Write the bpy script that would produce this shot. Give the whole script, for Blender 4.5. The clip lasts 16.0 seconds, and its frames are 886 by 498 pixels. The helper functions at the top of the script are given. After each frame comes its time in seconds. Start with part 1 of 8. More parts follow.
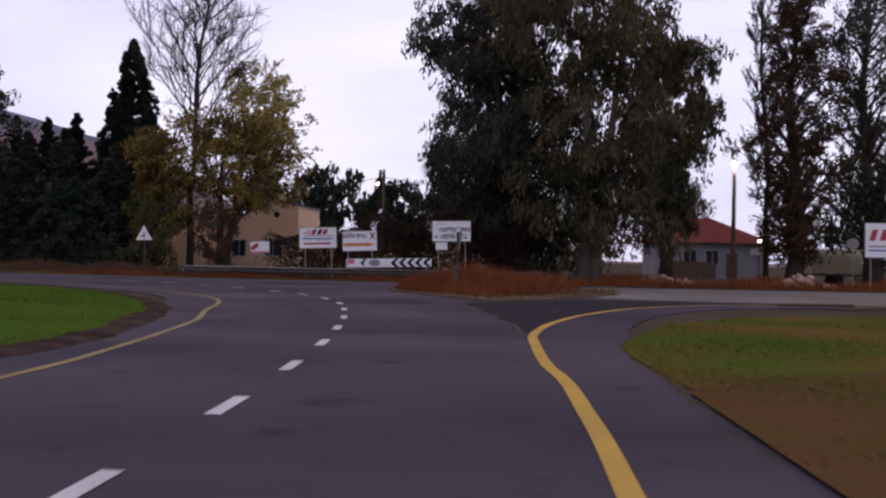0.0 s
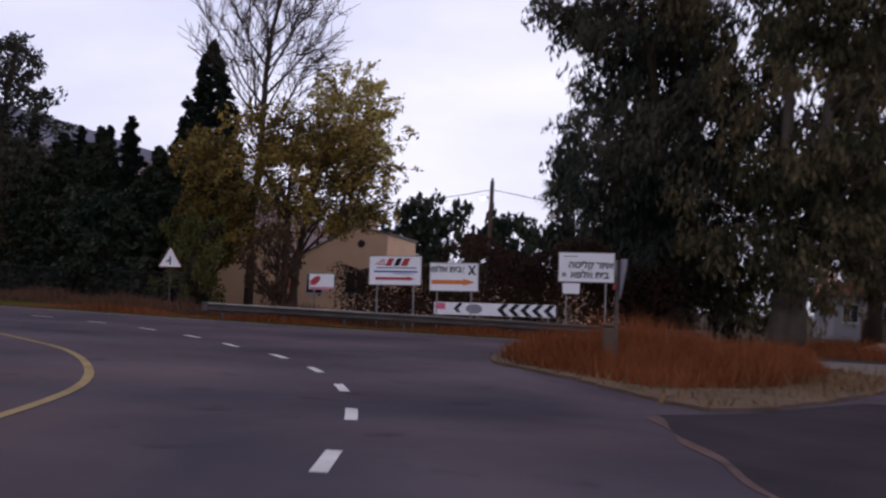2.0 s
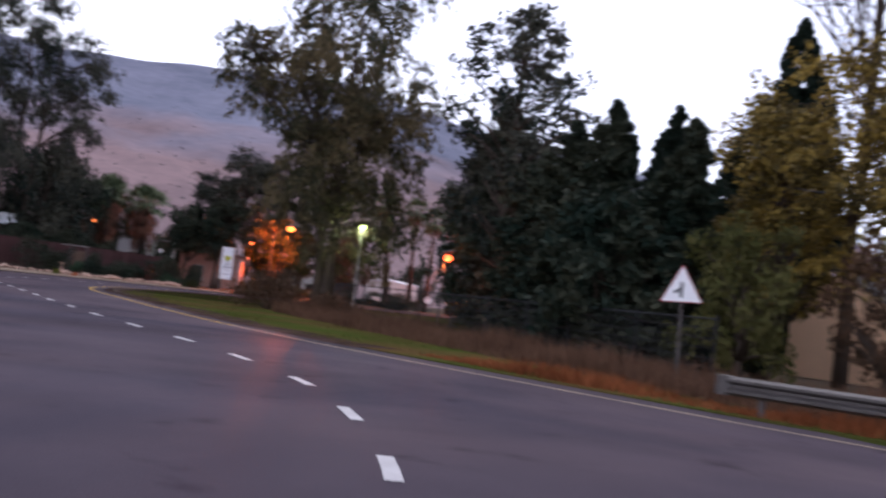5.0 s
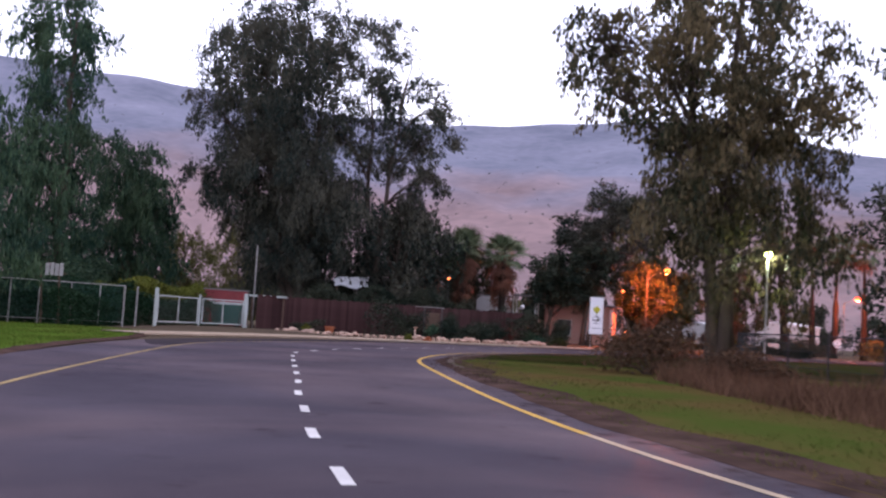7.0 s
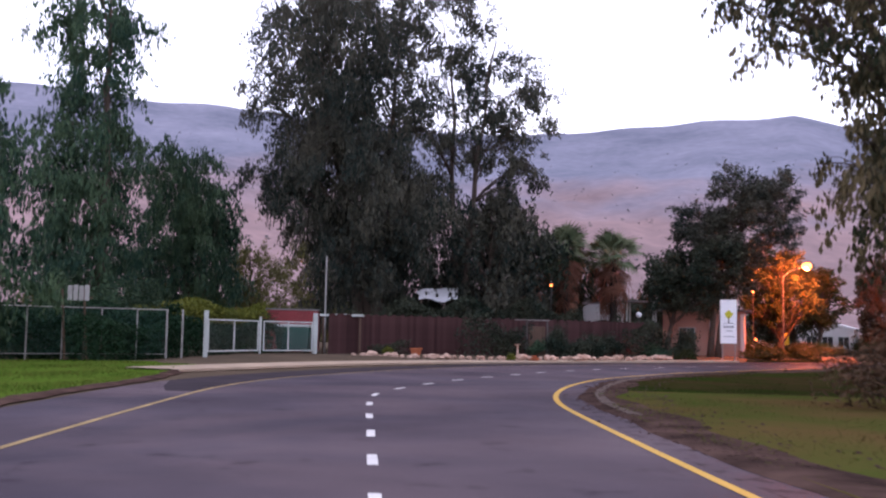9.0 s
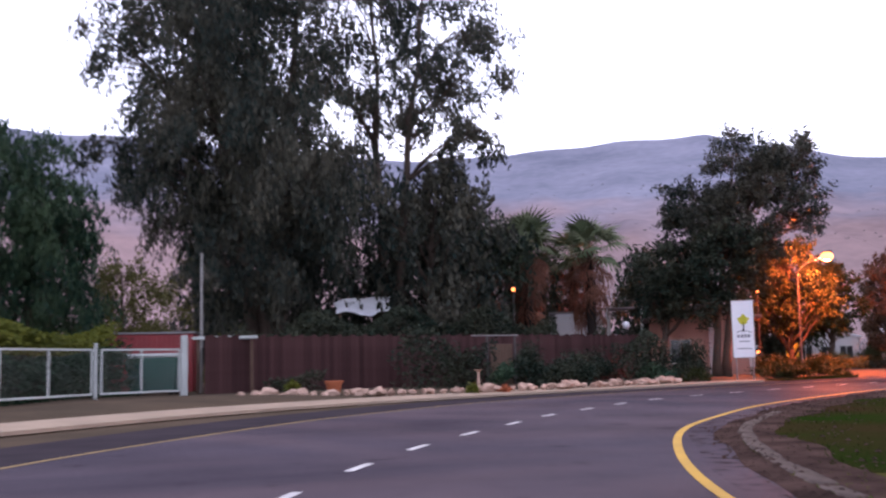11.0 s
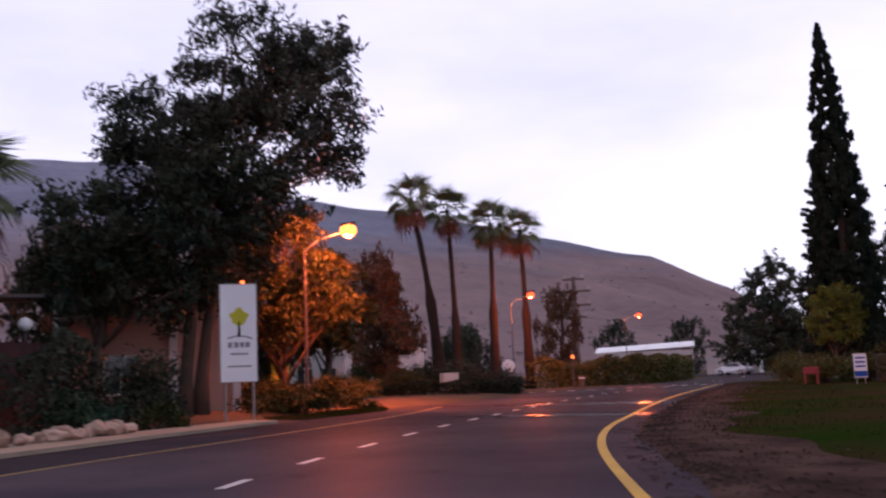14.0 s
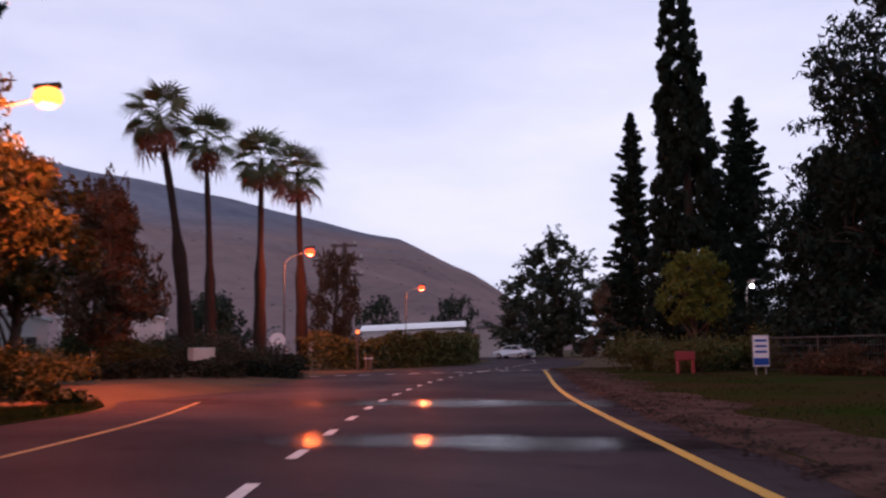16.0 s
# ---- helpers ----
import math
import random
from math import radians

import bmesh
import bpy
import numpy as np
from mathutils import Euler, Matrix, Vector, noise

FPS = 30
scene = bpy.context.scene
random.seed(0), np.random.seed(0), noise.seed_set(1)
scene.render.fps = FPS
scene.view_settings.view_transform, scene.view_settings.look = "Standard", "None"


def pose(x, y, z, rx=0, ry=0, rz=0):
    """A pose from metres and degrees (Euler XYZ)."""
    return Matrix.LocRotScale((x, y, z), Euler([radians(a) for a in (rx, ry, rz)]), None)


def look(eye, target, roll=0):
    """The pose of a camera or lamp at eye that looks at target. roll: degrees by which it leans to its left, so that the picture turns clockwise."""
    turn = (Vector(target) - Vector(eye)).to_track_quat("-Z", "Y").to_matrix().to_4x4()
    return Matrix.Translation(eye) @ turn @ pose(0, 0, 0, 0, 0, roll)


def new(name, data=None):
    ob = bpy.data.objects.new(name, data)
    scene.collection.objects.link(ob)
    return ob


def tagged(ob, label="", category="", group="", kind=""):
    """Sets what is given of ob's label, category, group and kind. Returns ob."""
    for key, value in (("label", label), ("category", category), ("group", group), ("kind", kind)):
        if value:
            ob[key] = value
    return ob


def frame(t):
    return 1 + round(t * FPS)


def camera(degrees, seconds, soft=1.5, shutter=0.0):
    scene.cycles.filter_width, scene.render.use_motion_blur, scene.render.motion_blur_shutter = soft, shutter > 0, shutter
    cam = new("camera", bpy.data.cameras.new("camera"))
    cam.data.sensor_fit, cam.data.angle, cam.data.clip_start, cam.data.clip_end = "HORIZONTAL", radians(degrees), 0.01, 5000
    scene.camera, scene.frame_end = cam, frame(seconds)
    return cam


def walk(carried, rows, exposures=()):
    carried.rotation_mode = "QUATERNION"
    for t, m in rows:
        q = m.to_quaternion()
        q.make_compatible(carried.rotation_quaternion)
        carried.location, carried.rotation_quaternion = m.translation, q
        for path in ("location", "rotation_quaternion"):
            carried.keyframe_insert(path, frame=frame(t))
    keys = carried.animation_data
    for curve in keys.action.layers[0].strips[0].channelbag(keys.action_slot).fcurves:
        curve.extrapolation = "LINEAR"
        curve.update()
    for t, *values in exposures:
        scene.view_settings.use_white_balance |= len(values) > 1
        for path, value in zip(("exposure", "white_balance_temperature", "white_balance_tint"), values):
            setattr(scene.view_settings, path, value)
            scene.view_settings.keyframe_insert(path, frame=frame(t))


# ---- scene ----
cam = camera(47.0, 16.0, soft=2.3, shutter=0.4)

PATH = [
    (0, (1.129, 6.749, 1.19), (0.965, 8.742, 1.209), 1.2),
    (0.5, (0.659, 10.691, 1.213), (0.458, 12.681, 1.231), 1.5),
    (1, (0.312, 14.568, 1.262), (0.061, 16.552, 1.307), 1.9),
    (1.5, (-0.231, 18.384, 1.203), (-0.535, 20.358, 1.299), 2.6),
    (2, (-0.769, 22.327, 1.23), (-1.155, 24.287, 1.326), 3.3),
    (2.5, (-1.255, 25.489, 1.292), (-1.747, 27.425, 1.387), 3.9),
    (3, (-2.114, 28.975, 1.236), (-2.712, 30.88, 1.337), 4.8),
    (3.5, (-3.096, 32.239, 1.189), (-3.812, 34.104, 1.293), 5.8),
    (4, (-4.333, 35.311, 1.184), (-5.202, 37.109, 1.293), 6.3),
    (4.5, (-6.221, 38.735, 1.145), (-7.331, 40.395, 1.258), 6.6),
    (5, (-8.142, 41.733, 1.137), (-9.532, 43.166, 1.249), 6.9),
    (7.5, (-21.302, 50.527, 1.461), (-23.142, 51.297, 1.606), 2.6),
    (8, (-23.62, 51.34, 1.53), (-25.483, 52.054, 1.672), 2.1),
    (10.5, (-42.439, 57.084, 1.474), (-44.273, 57.852, 1.683), -1.0),
    (11, (-46.711, 59.027, 1.338), (-48.509, 59.875, 1.558), -1.2),
    (11.5, (-50.843, 61.036, 1.215), (-52.587, 61.99, 1.437), -1.7),
    (12, (-54.62, 63.157, 1.125), (-56.289, 64.236, 1.351), -2.4),
    (12.5, (-57.89, 65.393, 1.059), (-59.457, 66.615, 1.281), -2.9),
    (13, (-60.956, 67.375, 1.232), (-62.373, 68.775, 1.411), -2.5),
    (13.5, (-63.958, 70.193, 0.994), (-65.185, 71.759, 1.203), -2.4),
    (14, (-66.612, 73.204, 1.129), (-67.674, 74.88, 1.378), -2.3),
    (14.5, (-69.454, 76.472, 1.147), (-70.419, 78.213, 1.345), -2.4),
    (15, (-71.741, 79.51, 1.178), (-72.6, 81.306, 1.368), -2.1),
    (15.5, (-73.557, 82.613, 1.175), (-74.297, 84.461, 1.367), -1.4),
    (16, (-75.409, 85.985, 1.113), (-76.03, 87.876, 1.309), -0.9),
]
walk(cam, [(t, look(eye, target, roll)) for t, eye, target, roll in PATH],
     [(0, 0.08, 6200, 24), (2.5, 0.11, 6150, 19), (4, 0.12, 6100, 20), (5, 1.0, 5950, 15), (7.5, 1.4, 6000, 20), (8.2, 1.45, 6000, 20), (11, 1.48, 5950, 20), (12, 1.38, 5900, 20), (13, 0.82, 5950, 21), (13.5, 0.3, 6050, 23), (14.0, 0.32, 6150, 25), (15.0, 0.12, 6100, 25), (15.5, 0.12, 6000, 23), (16, -0.02, 5950, 22)])

# ---- world and light ----
world = bpy.data.worlds.new("dusk_sky")
scene.world = world
world.use_nodes = True
wt = world.node_tree
wt.nodes.clear()
w_out = wt.nodes.new("ShaderNodeOutputWorld")
w_bg = wt.nodes.new("ShaderNodeBackground")
w_sky = wt.nodes.new("ShaderNodeTexSky")
w_sky.sky_type = "NISHITA"
w_sky.sun_disc = False
w_sky.sun_elevation = radians(6)
w_sky.sun_rotation = radians(200)
w_scale = wt.nodes.new("ShaderNodeMix")
w_scale.data_type = "RGBA"
w_scale.blend_type = "MULTIPLY"
w_scale.inputs[0].default_value = 1.0
w_scale.inputs[7].default_value = (0.12, 0.12, 0.12, 1)
w_tc = wt.nodes.new("ShaderNodeTexCoord")
w_map = wt.nodes.new("ShaderNodeMapping")
w_map.inputs["Scale"].default_value = (1.0, 1.0, 3.2)
w_noise = wt.nodes.new("ShaderNodeTexNoise")
w_noise.inputs["Scale"].default_value = 2.1
w_noise.inputs["Detail"].default_value = 7
w_noise.inputs["Roughness"].default_value = 0.52
w_ramp = wt.nodes.new("ShaderNodeValToRGB")
w_ramp.color_ramp.elements[0].position = 0.33
w_ramp.color_ramp.elements[0].color = (0.72, 0.74, 0.90, 1)
w_ramp.color_ramp.elements[1].position = 0.66
w_ramp.color_ramp.elements[1].color = (1.0, 0.99, 1.09, 1)
w_mix = wt.nodes.new("ShaderNodeMix")
w_mix.data_type = "RGBA"
w_mix.inputs[0].default_value = 0.88
wt.links.new(w_tc.outputs["Generated"], w_map.inputs["Vector"])
wt.links.new(w_map.outputs["Vector"], w_noise.inputs["Vector"])
wt.links.new(w_noise.outputs["Fac"], w_ramp.inputs["Fac"])
wt.links.new(w_sky.outputs["Color"], w_scale.inputs[6])
wt.links.new(w_scale.outputs[2], w_mix.inputs[6])
wt.links.new(w_ramp.outputs["Color"], w_mix.inputs[7])
# the dusk sky dims towards the zenith
w_sep = wt.nodes.new("ShaderNodeSeparateXYZ")
wt.links.new(w_tc.outputs["Generated"], w_sep.inputs["Vector"])
w_dim = wt.nodes.new("ShaderNodeMapRange")
w_dim.interpolation_type = "SMOOTHSTEP"
w_dim.inputs["From Min"].default_value, w_dim.inputs["From Max"].default_value = 0.2, 0.95
w_dim.inputs["To Min"].default_value, w_dim.inputs["To Max"].default_value = 1.0, 0.42
wt.links.new(w_sep.outputs["Z"], w_dim.inputs["Value"])
w_grad = wt.nodes.new("ShaderNodeMix")
w_grad.data_type, w_grad.blend_type = "RGBA", "MULTIPLY"
w_grad.inputs[0].default_value = 1.0
wt.links.new(w_mix.outputs[2], w_grad.inputs[6])
wt.links.new(w_dim.outputs["Result"], w_grad.inputs[7])
wt.links.new(w_grad.outputs[2], w_bg.inputs["Color"])
w_bg.inputs["Strength"].default_value = 1.0
wt.links.new(w_bg.outputs["Background"], w_out.inputs["Surface"])

sun_data = bpy.data.lights.new("sun", "SUN")
sun_data.energy, sun_data.angle, sun_data.color = 0.5, radians(25), (1.0, 0.93, 0.9)
sun = new("sun", sun_data)
sun.matrix_world = look((0, 0, 60), (20, -50, 0))


# ---- materials ----
def mat(name, a, b=None, rough=0.7, scale=4.0, bump=0.0, metal=0.0, fine=40.0, island=0.0, obrandom=0.0, rough_var=0.0, spec=0.01, contrast=1.5, fine_w=0.45):
    """A surface between two colours, mixed at two scales of noise, with relief."""
    m = bpy.data.materials.new(name)
    m.use_nodes = True
    nt = m.node_tree
    p = nt.nodes["Principled BSDF"]
    b = b or tuple(0.8 * c for c in a)
    tc = nt.nodes.new("ShaderNodeTexCoord")
    n1 = nt.nodes.new("ShaderNodeTexNoise")
    n1.inputs["Scale"].default_value, n1.inputs["Detail"].default_value = scale, 6
    n2 = nt.nodes.new("ShaderNodeTexNoise")
    n2.inputs["Scale"].default_value, n2.inputs["Detail"].default_value = fine, 4
    for n in (n1, n2):
        nt.links.new(tc.outputs["Object"], n.inputs["Vector"])
    add = nt.nodes.new("ShaderNodeMath")
    add.operation = "MULTIPLY_ADD"
    add.inputs[1].default_value = fine_w
    nt.links.new(n2.outputs["Fac"], add.inputs[0])
    sc = nt.nodes.new("ShaderNodeMath")
    sc.operation = "MULTIPLY_ADD"
    sc.inputs[1].default_value, sc.inputs[2].default_value = contrast, 0.505 - 0.5 * fine_w - 0.5 * contrast
    nt.links.new(n1.outputs["Fac"], sc.inputs[0])
    nt.links.new(sc.outputs[0], add.inputs[2])
    last = add.outputs[0]
    if island or obrandom:
        src = nt.nodes.new("ShaderNodeNewGeometry") if island else nt.nodes.new("ShaderNodeObjectInfo")
        r = nt.nodes.new("ShaderNodeMath")
        r.operation = "MULTIPLY_ADD"
        r.inputs[1].default_value = island or obrandom
        sub = nt.nodes.new("ShaderNodeMath")
        sub.operation = "SUBTRACT"
        sub.inputs[1].default_value = 0.5
        nt.links.new(src.outputs["Random Per Island" if island else "Random"], sub.inputs[0])
        nt.links.new(sub.outputs[0], r.inputs[0])
        nt.links.new(last, r.inputs[2])
        last = r.outputs[0]
    mix = nt.nodes.new("ShaderNodeMix")
    mix.data_type, mix.clamp_factor = "RGBA", True
    nt.links.new(last, mix.inputs[0])
    mix.inputs[6].default_value, mix.inputs[7].default_value = (*a, 1), (*b, 1)
    nt.links.new(mix.outputs[2], p.inputs["Base Color"])
    p.inputs["Roughness"].default_value, p.inputs["Metallic"].default_value = rough, metal
    p.inputs["Specular IOR Level"].default_value = spec
    if rough_var:
        rv = nt.nodes.new("ShaderNodeMath")
        rv.operation = "MULTIPLY_ADD"
        rv.use_clamp = True
        rv.inputs[1].default_value, rv.inputs[2].default_value = rough_var, rough - rough_var / 2
        nt.links.new(n1.outputs["Fac"], rv.inputs[0])
        nt.links.new(rv.outputs[0], p.inputs["Roughness"])
    if bump:
        bn = nt.nodes.new("ShaderNodeBump")
        bn.inputs["Strength"].default_value, bn.inputs["Distance"].default_value = bump, 0.03
        nt.links.new(n2.outputs["Fac"], bn.inputs["Height"])
        nt.links.new(bn.outputs["Normal"], p.inputs["Normal"])
    return m


def glow(name, colour, strength):
    m = bpy.data.materials.new(name)
    m.use_nodes = True
    p = m.node_tree.nodes["Principled BSDF"]
    p.inputs["Base Color"].default_value = (*colour, 1)
    p.inputs["Emission Color"].default_value, p.inputs["Emission Strength"].default_value = (*colour, 1), strength
    return m


ASPHALT = mat("asphalt", (0.112, 0.094, 0.106), (0.062, 0.053, 0.062), 0.50, 0.20, 0.45, fine=55, rough_var=0.3, spec=0.0012, contrast=2.0)
at_ = ASPHALT.node_tree
# broad worn and damp patches, and small dark stains
s_tc, s_n1, s_n2, s_r1, s_r2, s_m1, s_m2 = (at_.nodes.new("ShaderNode" + k) for k in ("TexCoord", "TexNoise", "TexNoise", "ValToRGB", "ValToRGB", "Mix", "Mix"))
s_n1.inputs["Scale"].default_value, s_n1.inputs["Detail"].default_value, s_n1.inputs["Distortion"].default_value = 0.11, 8, 1.6
s_n2.inputs["Scale"].default_value, s_n2.inputs["Detail"].default_value = 1.3, 5
s_r1.color_ramp.elements[0].position, s_r1.color_ramp.elements[1].position = 0.36, 0.66
s_r1.color_ramp.elements[0].color, s_r1.color_ramp.elements[1].color = (0.78, 0.80, 0.90, 1), (1.26, 1.16, 1.16, 1)
s_r2.color_ramp.elements[0].position, s_r2.color_ramp.elements[1].position = 0.27, 0.38
s_r2.color_ramp.elements[0].color, s_r2.color_ramp.elements[1].color = (0.66, 0.64, 0.66, 1), (1, 1, 1, 1)
s_bsdf = at_.nodes["Principled BSDF"]
s_old = s_bsdf.inputs["Base Color"].links[0].from_socket
for s_n, s_r, s_m in ((s_n1, s_r1, s_m1), (s_n2, s_r2, s_m2)):
    s_m.data_type, s_m.blend_type = "RGBA", "MULTIPLY"
    s_m.inputs[0].default_value = 1.0
    at_.links.new(s_tc.outputs["Object"], s_n.inputs["Vector"])
    at_.links.new(s_n.outputs["Fac"], s_r.inputs["Fac"])
    at_.links.new(s_old, s_m.inputs[6])
    at_.links.new(s_r.outputs["Color"], s_m.inputs[7])
    s_old = s_m.outputs[2]
at_.links.new(s_old, s_bsdf.inputs["Base Color"])
# darkening put into the base colour along y, balancing brightness past the second bend
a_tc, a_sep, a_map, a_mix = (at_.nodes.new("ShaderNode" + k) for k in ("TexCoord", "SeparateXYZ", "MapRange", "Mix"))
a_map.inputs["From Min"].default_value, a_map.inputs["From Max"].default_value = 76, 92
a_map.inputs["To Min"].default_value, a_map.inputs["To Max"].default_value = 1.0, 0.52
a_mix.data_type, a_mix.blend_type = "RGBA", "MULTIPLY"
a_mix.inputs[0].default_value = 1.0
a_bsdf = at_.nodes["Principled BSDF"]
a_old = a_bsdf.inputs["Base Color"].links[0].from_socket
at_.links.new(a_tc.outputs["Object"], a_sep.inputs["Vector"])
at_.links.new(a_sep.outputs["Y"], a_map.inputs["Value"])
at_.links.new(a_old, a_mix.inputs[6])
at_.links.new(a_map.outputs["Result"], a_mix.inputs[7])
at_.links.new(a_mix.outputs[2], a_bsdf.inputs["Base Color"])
ASPHALT_PALE = mat("worn_concrete", (0.26, 0.22, 0.20), (0.17, 0.145, 0.13), 0.75, 0.35, 0.4, fine=25, spec=0.0)
PATCH = mat("asphalt_patch", (0.062, 0.052, 0.060), (0.036, 0.031, 0.037), 0.55, 0.8, 0.3, fine=60, spec=0.0)
WATER = mat("standing_water", (0.030, 0.025, 0.031), (0.020, 0.017, 0.022), 0.16, 0.6, 0.25, fine=5, spec=0.006, rough_var=0.2)


def soft_rim(m, cx, cy, ax, ay):
    """Thins a surface out towards an uneven rim round a centre."""
    nt = m.node_tree
    tc, mp, ln, ns, ad, mr = (nt.nodes.new("ShaderNode" + k) for k in ("TexCoord", "Mapping", "VectorMath", "TexNoise", "Math", "MapRange"))
    mp.vector_type = "TEXTURE"
    mp.inputs["Location"].default_value, mp.inputs["Scale"].default_value = (cx, cy, 0), (ax, ay, 1)
    ln.operation = "LENGTH"
    ns.inputs["Scale"].default_value, ns.inputs["Detail"].default_value = 0.7, 4
    ad.operation, ad.inputs[1].default_value = "MULTIPLY_ADD", 1.1
    mr.interpolation_type = "SMOOTHSTEP"
    mr.inputs["From Min"].default_value, mr.inputs["From Max"].default_value = 1.45, 0.75
    nt.links.new(tc.outputs["Object"], mp.inputs["Vector"])
    nt.links.new(mp.outputs["Vector"], ln.inputs[0])
    nt.links.new(tc.outputs["Object"], ns.inputs["Vector"])
    nt.links.new(ns.outputs["Fac"], ad.inputs[0])
    nt.links.new(ln.outputs["Value"], ad.inputs[2])
    nt.links.new(ad.outputs[0], mr.inputs["Value"])
    nt.links.new(mr.outputs["Result"], nt.nodes["Principled BSDF"].inputs["Alpha"])
    return m
WHITE_PAINT = mat("white_road_paint", (0.74, 0.72, 0.72), (0.42, 0.40, 0.40), 0.55, 1.6, 0.2, fine=30)
YELLOW_WORN = mat("worn_yellow_road_paint", (0.42, 0.31, 0.15), (0.19, 0.14, 0.08), 0.7, 1.1, 0.2, fine=20)
CREAM_PAINT = mat("faded_cream_paint", (0.55, 0.43, 0.30), (0.30, 0.24, 0.18), 0.6, 1.2, 0.2, fine=25)
YELLOW_PAINT = mat("yellow_road_paint", (0.66, 0.40, 0.075), (0.42, 0.27, 0.08), 0.55, 0.8, 0.2, fine=30)
SOIL = mat("damp_soil", (0.115, 0.085, 0.062), (0.06, 0.05, 0.038), 0.9, 0.35, 0.6, fine=9, spec=0.0)
GRAVEL = mat("pale_gravel", (0.185, 0.130, 0.095), (0.085, 0.062, 0.045), 0.9, 0.9, 0.8, fine=24, spec=0.0)
PAVING = mat("pale_paving", (0.42, 0.33, 0.25), (0.26, 0.21, 0.165), 0.8, 0.7, 0.5, fine=18, spec=0.0)
TURF = mat("turf", (0.055, 0.125, 0.012), (0.075, 0.095, 0.018), 0.9, 0.45, 0.6, fine=14, spec=0.0)
VERGE = mat("verge_turf", (0.044, 0.073, 0.013), (0.105, 0.064, 0.028), 0.9, 0.22, 0.6, fine=14, contrast=2.6, spec=0.0)
BLADE_VERGE = mat("verge_blade", (0.056, 0.092, 0.016), (0.122, 0.082, 0.035), 0.7, 0.22, island=0.5, contrast=2.6, spec=0.0)
VERGE_DARK = mat("dark_verge_turf", (0.014, 0.030, 0.005), (0.042, 0.024, 0.014), 0.9, 0.25, 0.6, fine=14, contrast=2.6, spec=0.0)
BLADE_DARK = mat("dark_verge_blade", (0.015, 0.032, 0.006), (0.044, 0.026, 0.012), 0.7, 0.25, island=0.5, contrast=2.6, spec=0.0)
RUST_TURF = mat("withered_turf", (0.125, 0.060, 0.028), (0.085, 0.070, 0.022), 0.9, 0.5, 0.6, fine=14, contrast=2.2, spec=0.0)
DRYTURF = mat("dry_turf", (0.060, 0.100, 0.014), (0.16, 0.080, 0.034), 0.9, 0.17, 0.6, fine=14, contrast=3.5, spec=0.0)
DIRT = mat("dark_dirt", (0.092, 0.058, 0.049), (0.036, 0.024, 0.021), 0.85, 1.1, 0.9, fine=12, contrast=3.0, spec=0.0)


def patchy(m, scale, low, high):
    """Leaves a thin layer only in patches."""
    nt = m.node_tree
    tc, ns, mr = (nt.nodes.new("ShaderNode" + k) for k in ("TexCoord", "TexNoise", "MapRange"))
    ns.inputs["Scale"].default_value, ns.inputs["Detail"].default_value = scale, 7
    mr.interpolation_type = "SMOOTHSTEP"
    mr.inputs["From Min"].default_value, mr.inputs["From Max"].default_value = low, high
    nt.links.new(tc.outputs["Object"], ns.inputs["Vector"])
    nt.links.new(ns.outputs["Fac"], mr.inputs["Value"])
    nt.links.new(mr.outputs["Result"], nt.nodes["Principled BSDF"].inputs["Alpha"])
    return m


DIRT_WASH = patchy(DIRT.copy(), 2.4, 0.46, 0.85)
KERBSTONE = mat("worn_kerb_concrete", (0.16, 0.125, 0.11), (0.055, 0.043, 0.040), 0.85, 1.4, 0.7, fine=14, contrast=2.6, spec=0.0)
BLADE = mat("grass_blade", (0.052, 0.110, 0.014), (0.10, 0.11, 0.024), 0.7, 0.4, island=0.7, spec=0.0)
BLADE_DRY = mat("patchy_grass_blade", (0.085, 0.135, 0.020), (0.19, 0.100, 0.040), 0.7, 0.17, island=0.5, contrast=3.5, spec=0.0)
SEAM_DIRT = mat("washed_dirt", (0.155, 0.105, 0.095), (0.085, 0.062, 0.062), 0.9, 1.6, 0.5, fine=22, contrast=2.6, spec=0.0)
STRAW = mat("dry_stalk", (0.30, 0.105, 0.042), (0.15, 0.050, 0.022), 0.8, 0.5, island=0.9)
STRAW_BROWN = mat("brown_dry_stalk", (0.17, 0.095, 0.06), (0.08, 0.045, 0.03), 0.8, 0.5, island=0.9)
STRAW_PALE = mat("pale_dry_stalk", (0.23, 0.15, 0.075), (0.12, 0.065, 0.035), 0.8, 0.5, island=0.9)
BARK = mat("bark", (0.10, 0.075, 0.06), (0.05, 0.04, 0.034), 0.9, 1.5, 0.8, fine=14)
BARK_PALE = mat("pale_bark", (0.20, 0.165, 0.14), (0.09, 0.075, 0.065), 0.85, 1.2, 0.6, fine=10)
L_EUC = mat("eucalyptus_leaf", (0.022, 0.028, 0.015), (0.130, 0.098, 0.050), 0.6, 0.25, island=0.8, contrast=3.0, spec=0.07)
L_EUC2 = mat("dark_eucalyptus_leaf", (0.014, 0.023, 0.020), (0.078, 0.072, 0.052), 0.6, 0.25, island=0.8, contrast=3.0, spec=0.07)
L_WILLOW = mat("blue_green_leaf", (0.018, 0.044, 0.030), (0.062, 0.098, 0.050), 0.6, 0.25, island=0.8, contrast=3.0, spec=0.07)
L_DARK = mat("dark_leaf", (0.014, 0.026, 0.019), (0.056, 0.059, 0.038), 0.65, 0.3, island=0.8, contrast=3.0, spec=0.07)
L_GOLD = mat("golden_olive_leaf", (0.50, 0.42, 0.14), (0.32, 0.25, 0.08), 0.6, 0.3, island=0.9, spec=0.07)
